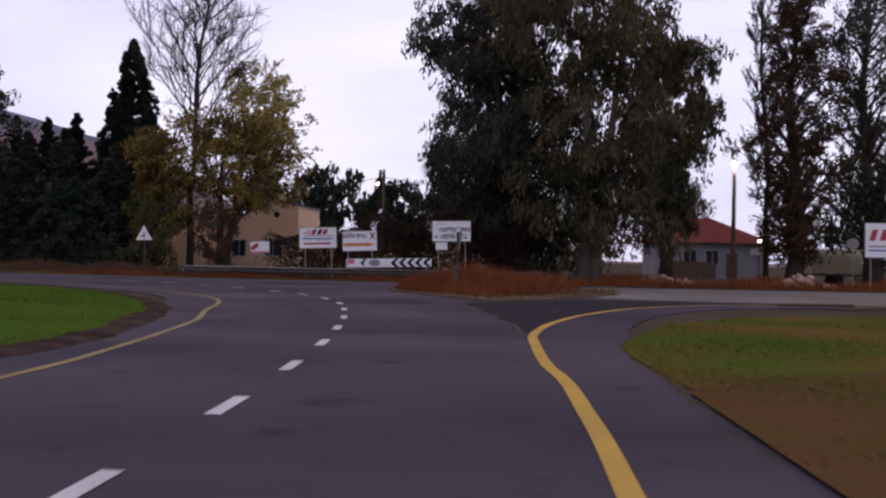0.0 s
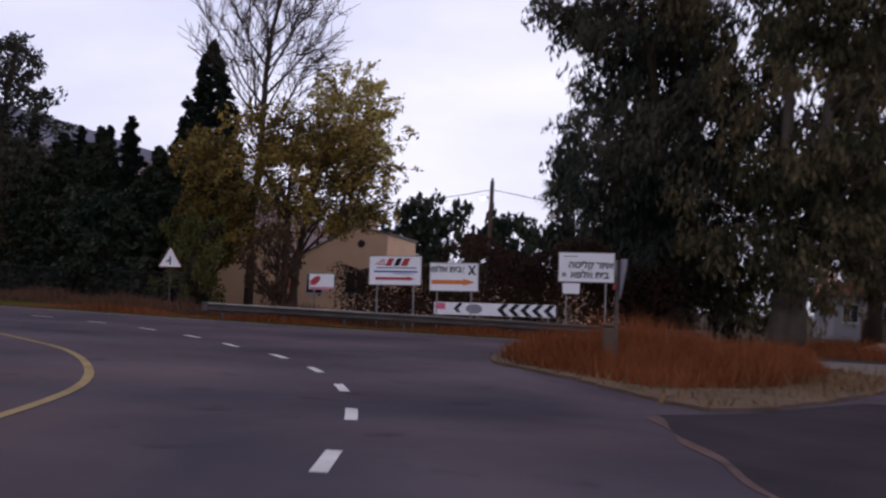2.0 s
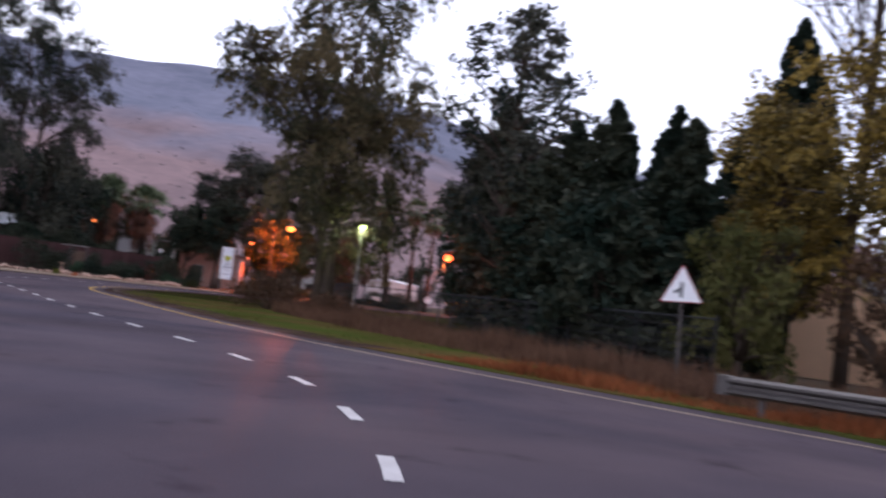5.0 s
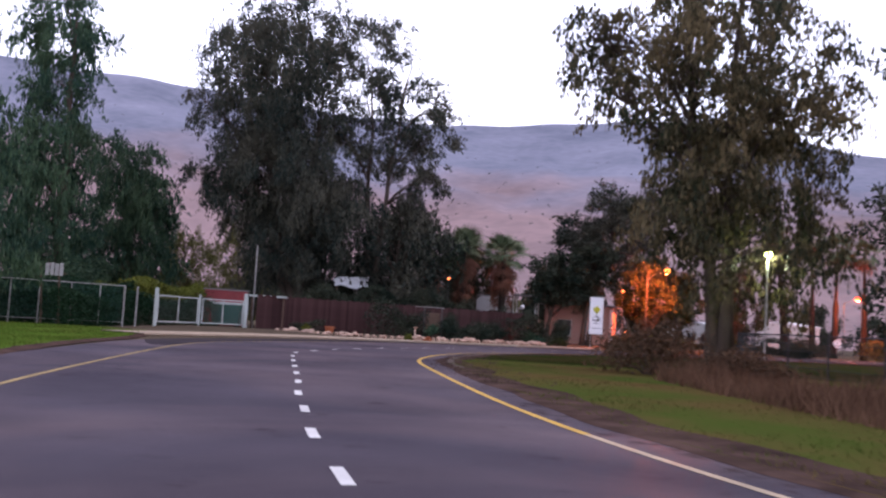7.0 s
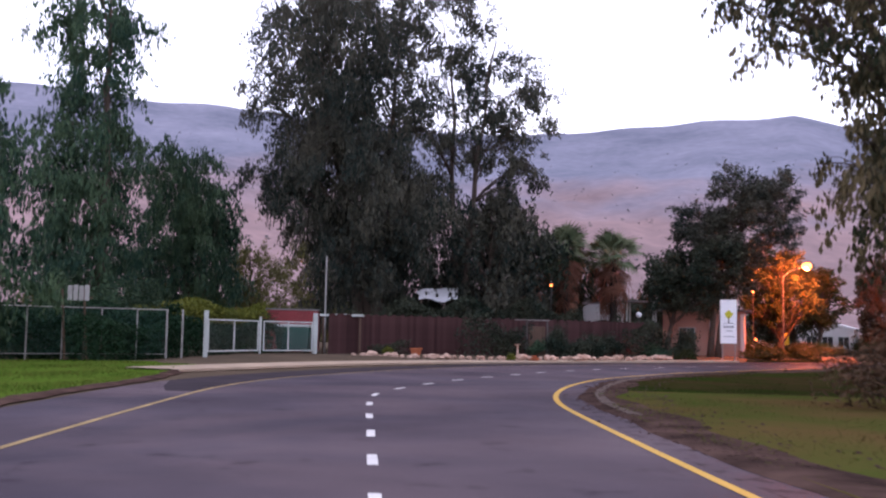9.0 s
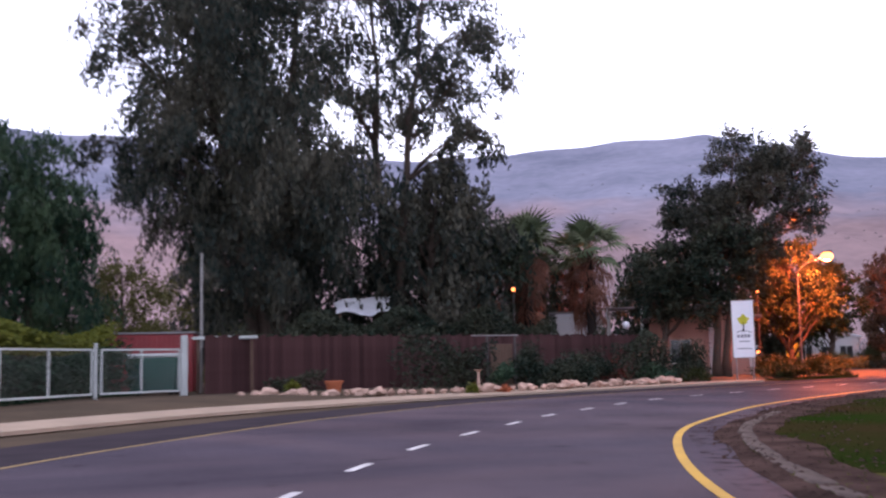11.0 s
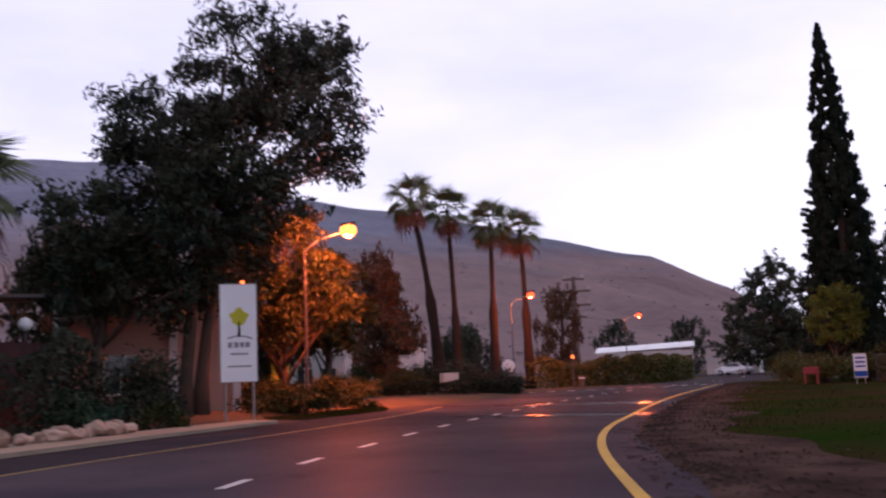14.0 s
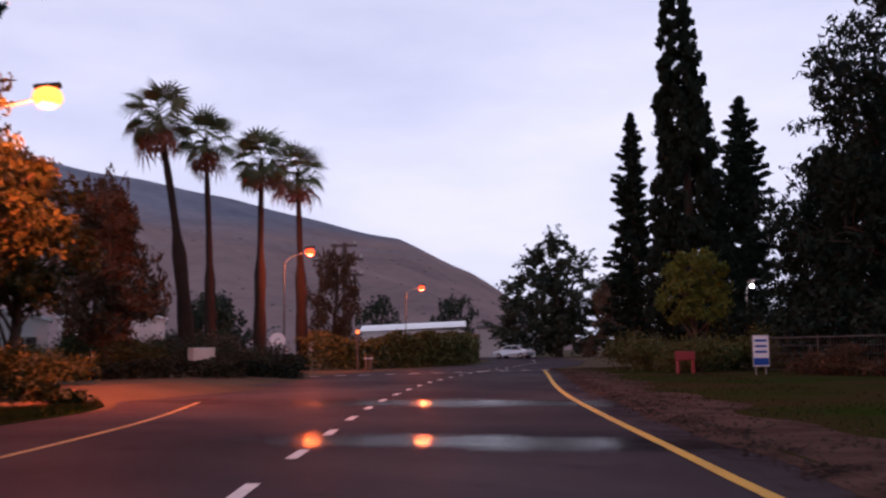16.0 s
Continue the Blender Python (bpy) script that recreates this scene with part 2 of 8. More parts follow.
L_YELLOW = mat("autumn_leaf", (0.33, 0.225, 0.05), (0.078, 0.062, 0.024), 0.6, 0.35, island=0.9, contrast=3.2, spec=0.07)
L_OLIVE = mat("olive_leaf", (0.070, 0.075, 0.022), (0.10, 0.088, 0.03), 0.6, 0.3, island=0.8, spec=0.07)
L_RUST = mat("rusty_leaf", (0.110, 0.060, 0.034), (0.050, 0.034, 0.022), 0.7, 0.4, island=0.8, spec=0.07)
L_THICKET = mat("dry_thicket_leaf", (0.058, 0.028, 0.019), (0.026, 0.018, 0.014), 0.7, 0.5, island=0.7, contrast=2.0, spec=0.05)
L_CYP = mat("cypress_leaf", (0.010, 0.018, 0.014), (0.022, 0.030, 0.020), 0.7, 0.4, island=0.7, spec=0.07)
L_HEDGE = mat("hedge_leaf", (0.018, 0.030, 0.010), (0.048, 0.046, 0.016), 0.6, 0.3, island=0.8, spec=0.07)
L_YARD = mat("yard_hedge_leaf", (0.008, 0.028, 0.014), (0.022, 0.048, 0.022), 0.6, 0.3, island=0.8, spec=0.07)
L_YGREEN = mat("yellow_green_leaf", (0.13, 0.13, 0.02), (0.08, 0.10, 0.02), 0.6, 0.3, island=0.8, spec=0.07)
L_PALM = mat("palm_frond", (0.075, 0.110, 0.058), (0.130, 0.140, 0.080), 0.55, 0.6, obrandom=0.6)
L_SKIRT = mat("dead_palm_frond", (0.21, 0.095, 0.062), (0.075, 0.038, 0.028), 0.8, 0.8, obrandom=0.6)
PALM_BARK = mat("dark_palm_bark", (0.036, 0.028, 0.025), (0.02, 0.016, 0.014), 0.9, 1.5, 0.8, fine=14)
FENCE_WIRE = mat("dark_fence_wire", (0.05, 0.05, 0.055), (0.03, 0.028, 0.03), 0.7, 2.0, 0.1, fine=15)
RAIL_STEEL = mat("dull_rail_steel", (0.13, 0.12, 0.115), (0.055, 0.045, 0.042), 0.5, 1.5, 0.15, metal=0.5, fine=12, spec=0.5)
HILL = mat("hazy_scrub_hillside", (0.31, 0.275, 0.285), (0.145, 0.140, 0.155), 0.95, 0.008, 0.0, fine=0.08, contrast=1.5, spec=0.0, fine_w=0.7)
# scrub greyed by distance haze put into its base colour
SCRUB = mat("hazy_hill_scrub", (0.175, 0.165, 0.17), (0.105, 0.105, 0.11), 0.9, 0.02, island=0.6, spec=0.0)
# bare pink earth below, blue distance haze put into the colour of the heights
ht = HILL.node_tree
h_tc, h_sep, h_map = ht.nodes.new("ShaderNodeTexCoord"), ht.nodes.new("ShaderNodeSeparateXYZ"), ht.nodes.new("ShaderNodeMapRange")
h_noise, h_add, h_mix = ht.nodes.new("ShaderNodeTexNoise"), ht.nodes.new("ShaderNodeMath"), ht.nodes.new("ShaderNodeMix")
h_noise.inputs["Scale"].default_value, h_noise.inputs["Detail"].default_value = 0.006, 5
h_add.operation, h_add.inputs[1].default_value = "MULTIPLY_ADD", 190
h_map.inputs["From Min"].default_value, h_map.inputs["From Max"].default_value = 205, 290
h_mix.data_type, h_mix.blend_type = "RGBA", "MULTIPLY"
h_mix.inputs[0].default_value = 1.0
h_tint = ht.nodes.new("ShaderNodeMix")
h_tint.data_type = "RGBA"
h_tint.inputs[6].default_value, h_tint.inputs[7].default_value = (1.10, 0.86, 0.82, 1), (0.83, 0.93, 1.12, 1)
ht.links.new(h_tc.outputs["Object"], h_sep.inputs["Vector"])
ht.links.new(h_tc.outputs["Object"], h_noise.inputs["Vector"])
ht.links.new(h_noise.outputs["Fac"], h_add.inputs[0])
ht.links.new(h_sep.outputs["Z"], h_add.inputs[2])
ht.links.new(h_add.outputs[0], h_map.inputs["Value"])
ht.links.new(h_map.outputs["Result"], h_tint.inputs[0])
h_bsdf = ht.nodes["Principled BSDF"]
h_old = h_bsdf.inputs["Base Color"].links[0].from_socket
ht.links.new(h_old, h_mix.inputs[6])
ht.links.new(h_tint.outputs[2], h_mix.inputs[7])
# the base colour gets darker towards the northern slopes, by compass angle
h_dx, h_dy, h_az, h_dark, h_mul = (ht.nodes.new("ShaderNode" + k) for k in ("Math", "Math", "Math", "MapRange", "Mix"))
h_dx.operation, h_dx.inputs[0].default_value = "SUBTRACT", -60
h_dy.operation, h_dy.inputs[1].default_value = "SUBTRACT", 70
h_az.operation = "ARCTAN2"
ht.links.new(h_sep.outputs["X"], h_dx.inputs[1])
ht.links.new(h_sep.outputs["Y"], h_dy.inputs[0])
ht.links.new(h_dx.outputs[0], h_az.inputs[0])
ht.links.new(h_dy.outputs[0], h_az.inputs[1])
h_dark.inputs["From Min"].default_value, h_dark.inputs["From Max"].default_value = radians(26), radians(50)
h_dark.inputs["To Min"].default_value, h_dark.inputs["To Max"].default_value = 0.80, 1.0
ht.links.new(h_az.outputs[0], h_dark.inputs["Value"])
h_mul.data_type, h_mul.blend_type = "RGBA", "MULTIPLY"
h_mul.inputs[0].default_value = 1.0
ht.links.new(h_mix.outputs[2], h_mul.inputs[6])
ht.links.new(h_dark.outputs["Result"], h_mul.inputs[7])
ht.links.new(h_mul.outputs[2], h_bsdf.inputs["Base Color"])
STEEL = mat("galvanised_steel", (0.40, 0.39, 0.38), (0.24, 0.22, 0.21), 0.42, 1.5, 0.15, metal=0.7, fine=12, spec=0.5)
STEEL_DARK = mat("weathered_steel", (0.13, 0.12, 0.12), (0.08, 0.065, 0.06), 0.6, 2.0, 0.2, metal=0.3, fine=15)
SIGN_WHITE = mat("sign_enamel", (0.90, 0.90, 0.92), (0.78, 0.78, 0.82), 0.4, 0.8, 0.0, fine=6, spec=0.5)
SIGN_RED = mat("sign_red", (0.46, 0.03, 0.05), (0.36, 0.03, 0.04), 0.45, 1.0, spec=0.5)
SIGN_ORANGE = mat("sign_orange", (0.75, 0.21, 0.04), (0.62, 0.18, 0.04), 0.45, 1.0, spec=0.5)
SIGN_BLACK = mat("sign_black", (0.02, 0.02, 0.024), (0.035, 0.035, 0.04), 0.5, 1.0)
SIGN_BLUE = mat("sign_blue", (0.03, 0.10, 0.42), (0.03, 0.08, 0.33), 0.45, 1.0)
SIGN_GREY = mat("sign_grey", (0.30, 0.30, 0.33), (0.23, 0.23, 0.26), 0.5, 1.0)
SIGN_PINK = mat("sign_pink", (0.80, 0.16, 0.28), (0.62, 0.16, 0.24), 0.5, 1.0)
SIGN_YELLOW = mat("sign_yellow", (0.62, 0.55, 0.05), (0.45, 0.45, 0.06), 0.5, 3.0)
PLASTER = mat("ochre_plaster", (0.84, 0.56, 0.37), (0.68, 0.45, 0.29), 0.9, 0.6, 0.3, fine=8)
PLASTER_W = mat("white_plaster", (0.62, 0.60, 0.60), (0.45, 0.43, 0.43), 0.9, 0.5, 0.3, fine=8)
PLASTER_G = mat("dull_grey_plaster", (0.34, 0.33, 0.36), (0.24, 0.23, 0.25), 0.9, 0.5, 0.3, fine=8)
PLASTER_P = mat("pink_plaster", (0.46, 0.29, 0.24), (0.36, 0.22, 0.18), 0.9, 0.6, 0.3, fine=8)
ROOF_RED = mat("red_roof_tile", (0.22, 0.055, 0.045), (0.13, 0.04, 0.036), 0.7, 0.8, 0.3, fine=6)
ROOF_GREY = mat("grey_sheet_roof", (0.22, 0.21, 0.21), (0.15, 0.14, 0.14), 0.6, 0.6, 0.2, fine=8)
ROOF_WHITE = mat("white_sheet_roof", (0.78, 0.78, 0.80), (0.62, 0.62, 0.66), 0.5, 0.4, 0.1, fine=6, spec=0.5)
WOOD = mat("weathered_wood", (0.15, 0.10, 0.075), (0.085, 0.055, 0.042), 0.85, 1.5, 0.5, fine=20)
WALL_BROWN = mat("red_brown_boards", (0.074, 0.038, 0.037), (0.033, 0.018, 0.018), 0.8, 0.7, 0.4, fine=10, obrandom=0.7)
STONE = mat("limestone", (0.60, 0.42, 0.33), (0.30, 0.20, 0.155), 0.9, 2.0, 0.7, fine=14, obrandom=0.6)
TERRACOTTA = mat("terracotta", (0.42, 0.14, 0.07), (0.30, 0.10, 0.05), 0.8, 2.0, 0.3, fine=14)
WHITE_METAL = mat("white_painted_metal", (0.50, 0.53, 0.51), (0.34, 0.36, 0.34), 0.5, 1.2, 0.1, fine=10, spec=0.5)
GREEN_PLASTIC = mat("green_plastic", (0.010, 0.075, 0.055), (0.010, 0.055, 0.042), 0.45, 1.0, 0.1, fine=10, spec=0.5)
RED_METAL = mat("red_painted_metal", (0.28, 0.025, 0.03), (0.18, 0.02, 0.022), 0.55, 1.0, 0.1, fine=10, spec=0.5)
DARK_GLASS = mat("dark_glass", (0.02, 0.022, 0.026), (0.03, 0.032, 0.036), 0.08, 1.0, spec=0.5)
RUBBER = mat("rubber", (0.02, 0.02, 0.02), (0.03, 0.03, 0.03), 0.8, 3.0)
CAR_PAINT = mat("silver_car_paint", (0.56, 0.58, 0.62), (0.48, 0.50, 0.55), 0.25, 0.5, metal=0.5, spec=0.5)
CANVAS = mat("beige_canvas", (0.42, 0.36, 0.24), (0.30, 0.26, 0.18), 0.9, 0.8, 0.3, fine=8)
G_ORANGE = glow("sodium_glow", (1.0, 0.07, 0.012), 3)
G_SODIUM = glow("near_sodium_glow", (1.0, 0.20, 0.03), 5.0)
G_GREEN = glow("pale_green_glow", (0.80, 1.0, 0.28), 5)
G_WHITE = glow("white_glow", (1.0, 0.93, 0.82), 18)
G_AMBER = glow("amber_lamp_glow", (1.0, 0.20, 0.04), 2.5)
G_RED = glow("red_orange_glow", (1.0, 0.10, 0.02), 4)


# ---- mesh helpers ----
def mesh_obj(name, verts, faces, material, parent=None, label="", smooth=False):
    me = bpy.data.meshes.new(name)
    me.from_pydata([tuple(v) for v in verts], [], [tuple(f) for f in faces])
    me.materials.append(material)
    if smooth:
        me.polygons.foreach_set("use_smooth", [True] * len(me.polygons))
    ob = new(name, me)
    if parent is not None:
        ob.parent = parent
    if label:
        tagged(ob, label)
    return ob


def quads_obj(name, v, material, parent=None, label=""):
    """One mesh of separate quads: v is an array (n, 4, 3)."""
    n = len(v)
    me = bpy.data.meshes.new(name)
    me.vertices.add(4 * n)
    me.vertices.foreach_set("co", np.asarray(v, np.float32).ravel())
    me.loops.add(4 * n)
    me.loops.foreach_set("vertex_index", np.arange(4 * n, dtype=np.int32))
    me.polygons.add(n)
    me.polygons.foreach_set("loop_start", np.arange(0, 4 * n, 4, dtype=np.int32))
    me.update(calc_edges=True)
    me.materials.append(material)
    ob = new(name, me)
    if parent is not None:
        ob.parent = parent
    if label:
        tagged(ob, label)
    return ob


def part(name, bm, material, parent=None, label="", smooth=False):
    me = bpy.data.meshes.new(name)
    bm.to_mesh(me)
    bm.free()
    me.materials.append(material)
    if smooth:
        me.polygons.foreach_set("use_smooth", [True] * len(me.polygons))
    ob = new(name, me)
    if parent is not None:
        ob.parent = parent
    if label:
        tagged(ob, label)
    return ob


def thing(name, x, y, z=0.0, turn=0.0, label="", category="", group="", kind=""):
    ob = new(name)
    ob.matrix_basis = pose(x, y, z, 0, 0, turn)
    ob.empty_display_size = 0.2
    return tagged(ob, label, category, group, kind)


def box_bm(sx, sy, sz, at=(0, 0, 0), bevel=0.0, m=None):
    """A box whose base centre is at the given point."""
    bm = bmesh.new()
    bmesh.ops.create_cube(bm, size=1.0, matrix=Matrix.Translation((at[0], at[1], at[2] + sz / 2)) @ Matrix.Diagonal((sx, sy, sz, 1)))
    if bevel:
        bmesh.ops.bevel(bm, geom=bm.edges[:], offset=bevel, segments=1, affect="EDGES")
    if m is not None:
        bm.transform(m)
    return bm


def cyl_bm(r1, r2, h, at=(0, 0, 0), seg=10, m=None):
    bm = bmesh.new()
    bmesh.ops.create_cone(bm, cap_ends=True, segments=seg, radius1=r1, radius2=r2, depth=h, matrix=Matrix.Translation((at[0], at[1], at[2] + h / 2)))
    if m is not None:
        bm.transform(m)
    return bm


def tubes(paths, sides=6):
    """Verts and faces of tapered tubes; a path is (points (n, 3), radii (n))."""
    vs, fs, base = [], [], 0
    ang = np.arange(sides) * 2 * np.pi / sides
    for pts, rad in paths:
        pts, rad = np.asarray(pts, float), np.asarray(rad, float)
        d = np.gradient(pts, axis=0)
        d /= np.linalg.norm(d, axis=1, keepdims=True) + 1e-9
        ref = np.where(np.abs(d[:, 2:3]) > 0.9, np.array([[1.0, 0, 0]]), np.array([[0, 0, 1.0]]))
        u = np.cross(d, ref)
        u /= np.linalg.norm(u, axis=1, keepdims=True) + 1e-9
        w = np.cross(d, u)
        ring = pts[:, None] + rad[:, None, None] * (np.cos(ang)[None, :, None] * u[:, None] + np.sin(ang)[None, :, None] * w[:, None])
        vs.append(ring.reshape(-1, 3))
        n = len(pts)
        for i in range(n - 1):
            for k in range(sides):
                a, b = base + i * sides + k, base + i * sides + (k + 1) % sides
                fs.append((a, b, b + sides, a + sides))
        fs.append(tuple(base + k for k in range(sides))[::-1])
        fs.append(tuple(base + (n - 1) * sides + k for k in range(sides)))
        base += n * sides
    return np.concatenate(vs), fs


def smooth_line(pts, step=0.8):
    """A Catmull-Rom line through the points, sampled evenly."""
    p = np.array(pts, float)
    p = np.vstack([2 * p[0] - p[1], p, 2 * p[-1] - p[-2]])
    out = []
    for i in range(1, len(p) - 2):
        a, b, c, d = p[i - 1 : i + 3]
        n = max(2, int(np.linalg.norm(c - b) / step))
        for t in np.arange(n) / n:
            out.append(0.5 * (2 * b + (c - a) * t + (2 * a - 5 * b + 4 * c - d) * t**2 + (3 * b - a - 3 * c + d) * t**3))
    out.append(p[-2])
    return np.array(out)


def side_line(line, off):
    """The line moved sideways: off > 0 to its right."""
    d = np.gradient(line, axis=0)
    d /= np.linalg.norm(d, axis=1, keepdims=True)
    off = np.asarray(off, float).reshape(-1, 1) if np.ndim(off) else off
    return line + np.stack([d[:, 1], -d[:, 0]], 1) * off


def sheet(name, pts, z, material, thick=0.0, label="", category="", kind="structure"):
    """A flat polygon, with sides down to z - thick."""
    bm = bmesh.new()
    vs = [bm.verts.new((x, y, z)) for x, y in pts]
    face = bm.faces.new(vs)
    if face.normal.z < 0 or sum(pts[i - 1][0] * pts[i][1] - pts[i][0] * pts[i - 1][1] for i in range(len(pts))) < 0:
        face.normal_flip()
    if thick:
        ex = bmesh.ops.extrude_face_region(bm, geom=[face])
        bmesh.ops.translate(bm, verts=[g for g in ex["geom"] if isinstance(g, bmesh.types.BMVert)], vec=(0, 0, 0))
        low = set(vs)
        for v in low:
            v.co.z -= thick
    bmesh.ops.triangulate(bm, faces=[f for f in bm.faces if len(f.verts) > 4])
    bmesh.ops.recalc_face_normals(bm, faces=bm.faces)
    ob = part(name, bm, material)
    return tagged(ob, label, category, "", kind)


def ribbon(name, a, b, z, material, label="", category="", kind="structure", parent=None):
    n = len(a)
    v = [(x, y, z) for x, y in a] + [(x, y, z) for x, y in b]
    f = [(i, i + 1, n + i + 1, n + i) for i in range(n - 1)]
    ob = mesh_obj(name, v, f, material, parent)
    if ob.data.polygons[0].normal.z < 0:
        ob.data.flip_normals()
    return tagged(ob, label, category, "", kind)


def bank_sheet(name, rows, material, label):
    """A strip of earth through several lines, each at its own height."""
    n = len(rows[0][0])
    ob = mesh_obj(name, [(x, y, z) for ln, z in rows for x, y in ln], [(r * n + i, r * n + i + 1, (r + 1) * n + i + 1, (r + 1) * n + i) for r in range(len(rows) - 1) for i in range(n - 1)], material)
    if ob.data.polygons[0].normal.z < 0:
        ob.data.flip_normals()
    return tagged(ob, label, "dirt", "", "structure")


def inside(x, y, poly):
    """Which of the points lie inside the polygon."""
    r = np.zeros(len(x), bool)
    px, py = np.array(poly).T
    for i in range(len(poly)):
        x1, y1, x2, y2 = px[i - 1], py[i - 1], px[i], py[i]
        c = ((y1 > y) != (y2 > y)) & (x < (x2 - x1) * (y - y1) / (y2 - y1 + 1e-12) + x1)
        r ^= c
    return r


rng = np.random.default_rng(7)


def unit(n):
    v = rng.normal(size=(n, 3))
    return v / np.linalg.norm(v, axis=1, keepdims=True)


def leaves(c, length, width, droop):
    """Rhombic leaves round the points c, hanging (droop 1) or standing (-1)."""
    n = len(c)
    d = unit(n) * (1 - abs(droop)) + np.array([0, 0, -droop])
    d /= np.linalg.norm(d, axis=1, keepdims=True) + 1e-9
    s = np.cross(d, unit(n))
    s /= np.linalg.norm(s, axis=1, keepdims=True) + 1e-9
    k = rng.uniform(0.6, 1.3, (n, 1))
    return np.stack([c - d * length * k / 2, c + s * width * k / 2, c + d * length * k / 2, c - s * width * k / 2], 1)


def grass(name, poly, count, height, material, label, width=0.02, lean=0.35, keep=None, z=0.0):
    """A stretch of blades inside a polygon, as stuff."""
    poly = np.array(poly)
    lo, hi = poly.min(0), poly.max(0)
    x, y = rng.uniform(lo[0], hi[0], count * 3), rng.uniform(lo[1], hi[1], count * 3)
    ok = inside(x, y, poly)
    if keep is not None:
        ok &= keep(x, y)
    x, y = x[ok][:count], y[ok][:count]
    n = len(x)
    a = rng.uniform(0, 2 * np.pi, n)
    patch = 0.7 + 0.5 * np.sin(x * 0.9 + 1.3 * np.sin(y * 0.7)) * np.sin(y * 0.8)
    h = height * rng.uniform(0.45, 1.25, n) * np.clip(patch, 0.3, 1.3)
    b = np.stack([x, y, np.full(n, z - 0.01)], 1)
    s = np.stack([np.cos(a), np.sin(a), np.zeros(n)], 1) * width / 2
    t = np.stack([rng.normal(0, lean, n) * h, rng.normal(0, lean, n) * h, h], 1)
    v = np.stack([b - s, b + s, b + 0.6 * t + 0.7 * s, b + t], 1)
    return tagged(quads_obj(name, v, material), label, "grass", "", "stuff")


# ---- trees ----
# openings that the gardeners keep free of leaves: from, to, radius
CLEAR = [((-88.9, 96.4, 1.0), (-88.9, 96.4, 4.6), 1.3), ((-87.0, 93.5, 2.0), (-88.6, 96.2, 3.6), 1.2), ((-93.0, 76.9, 4.2), (-84.5, 73.2, 3.5), 0.36), ((-92.2, 76.0, 4.2), (-84.2, 72.6, 3.5), 0.28), ((-97.2, 91.3, 3.3), (-87, 84.8, 2.9), 1.0), ((-95.1, 93.0, 3.2), (-87, 87.4, 2.9), 0.95)]


def pruned(p, x, y):
    """The points that lie outside the kept openings."""
    ok = np.ones(len(p), bool)
    w = p + np.array([x, y, 0.0])
    for a, b, r in CLEAR:
        a, b = np.array(a), np.array(b)
        t = np.clip((w - a) @ (b - a) / ((b - a) @ (b - a)), 0, 1)[:, None]
        ok &= np.linalg.norm(w - a - t * (b - a), axis=1) > r
    return p[ok]


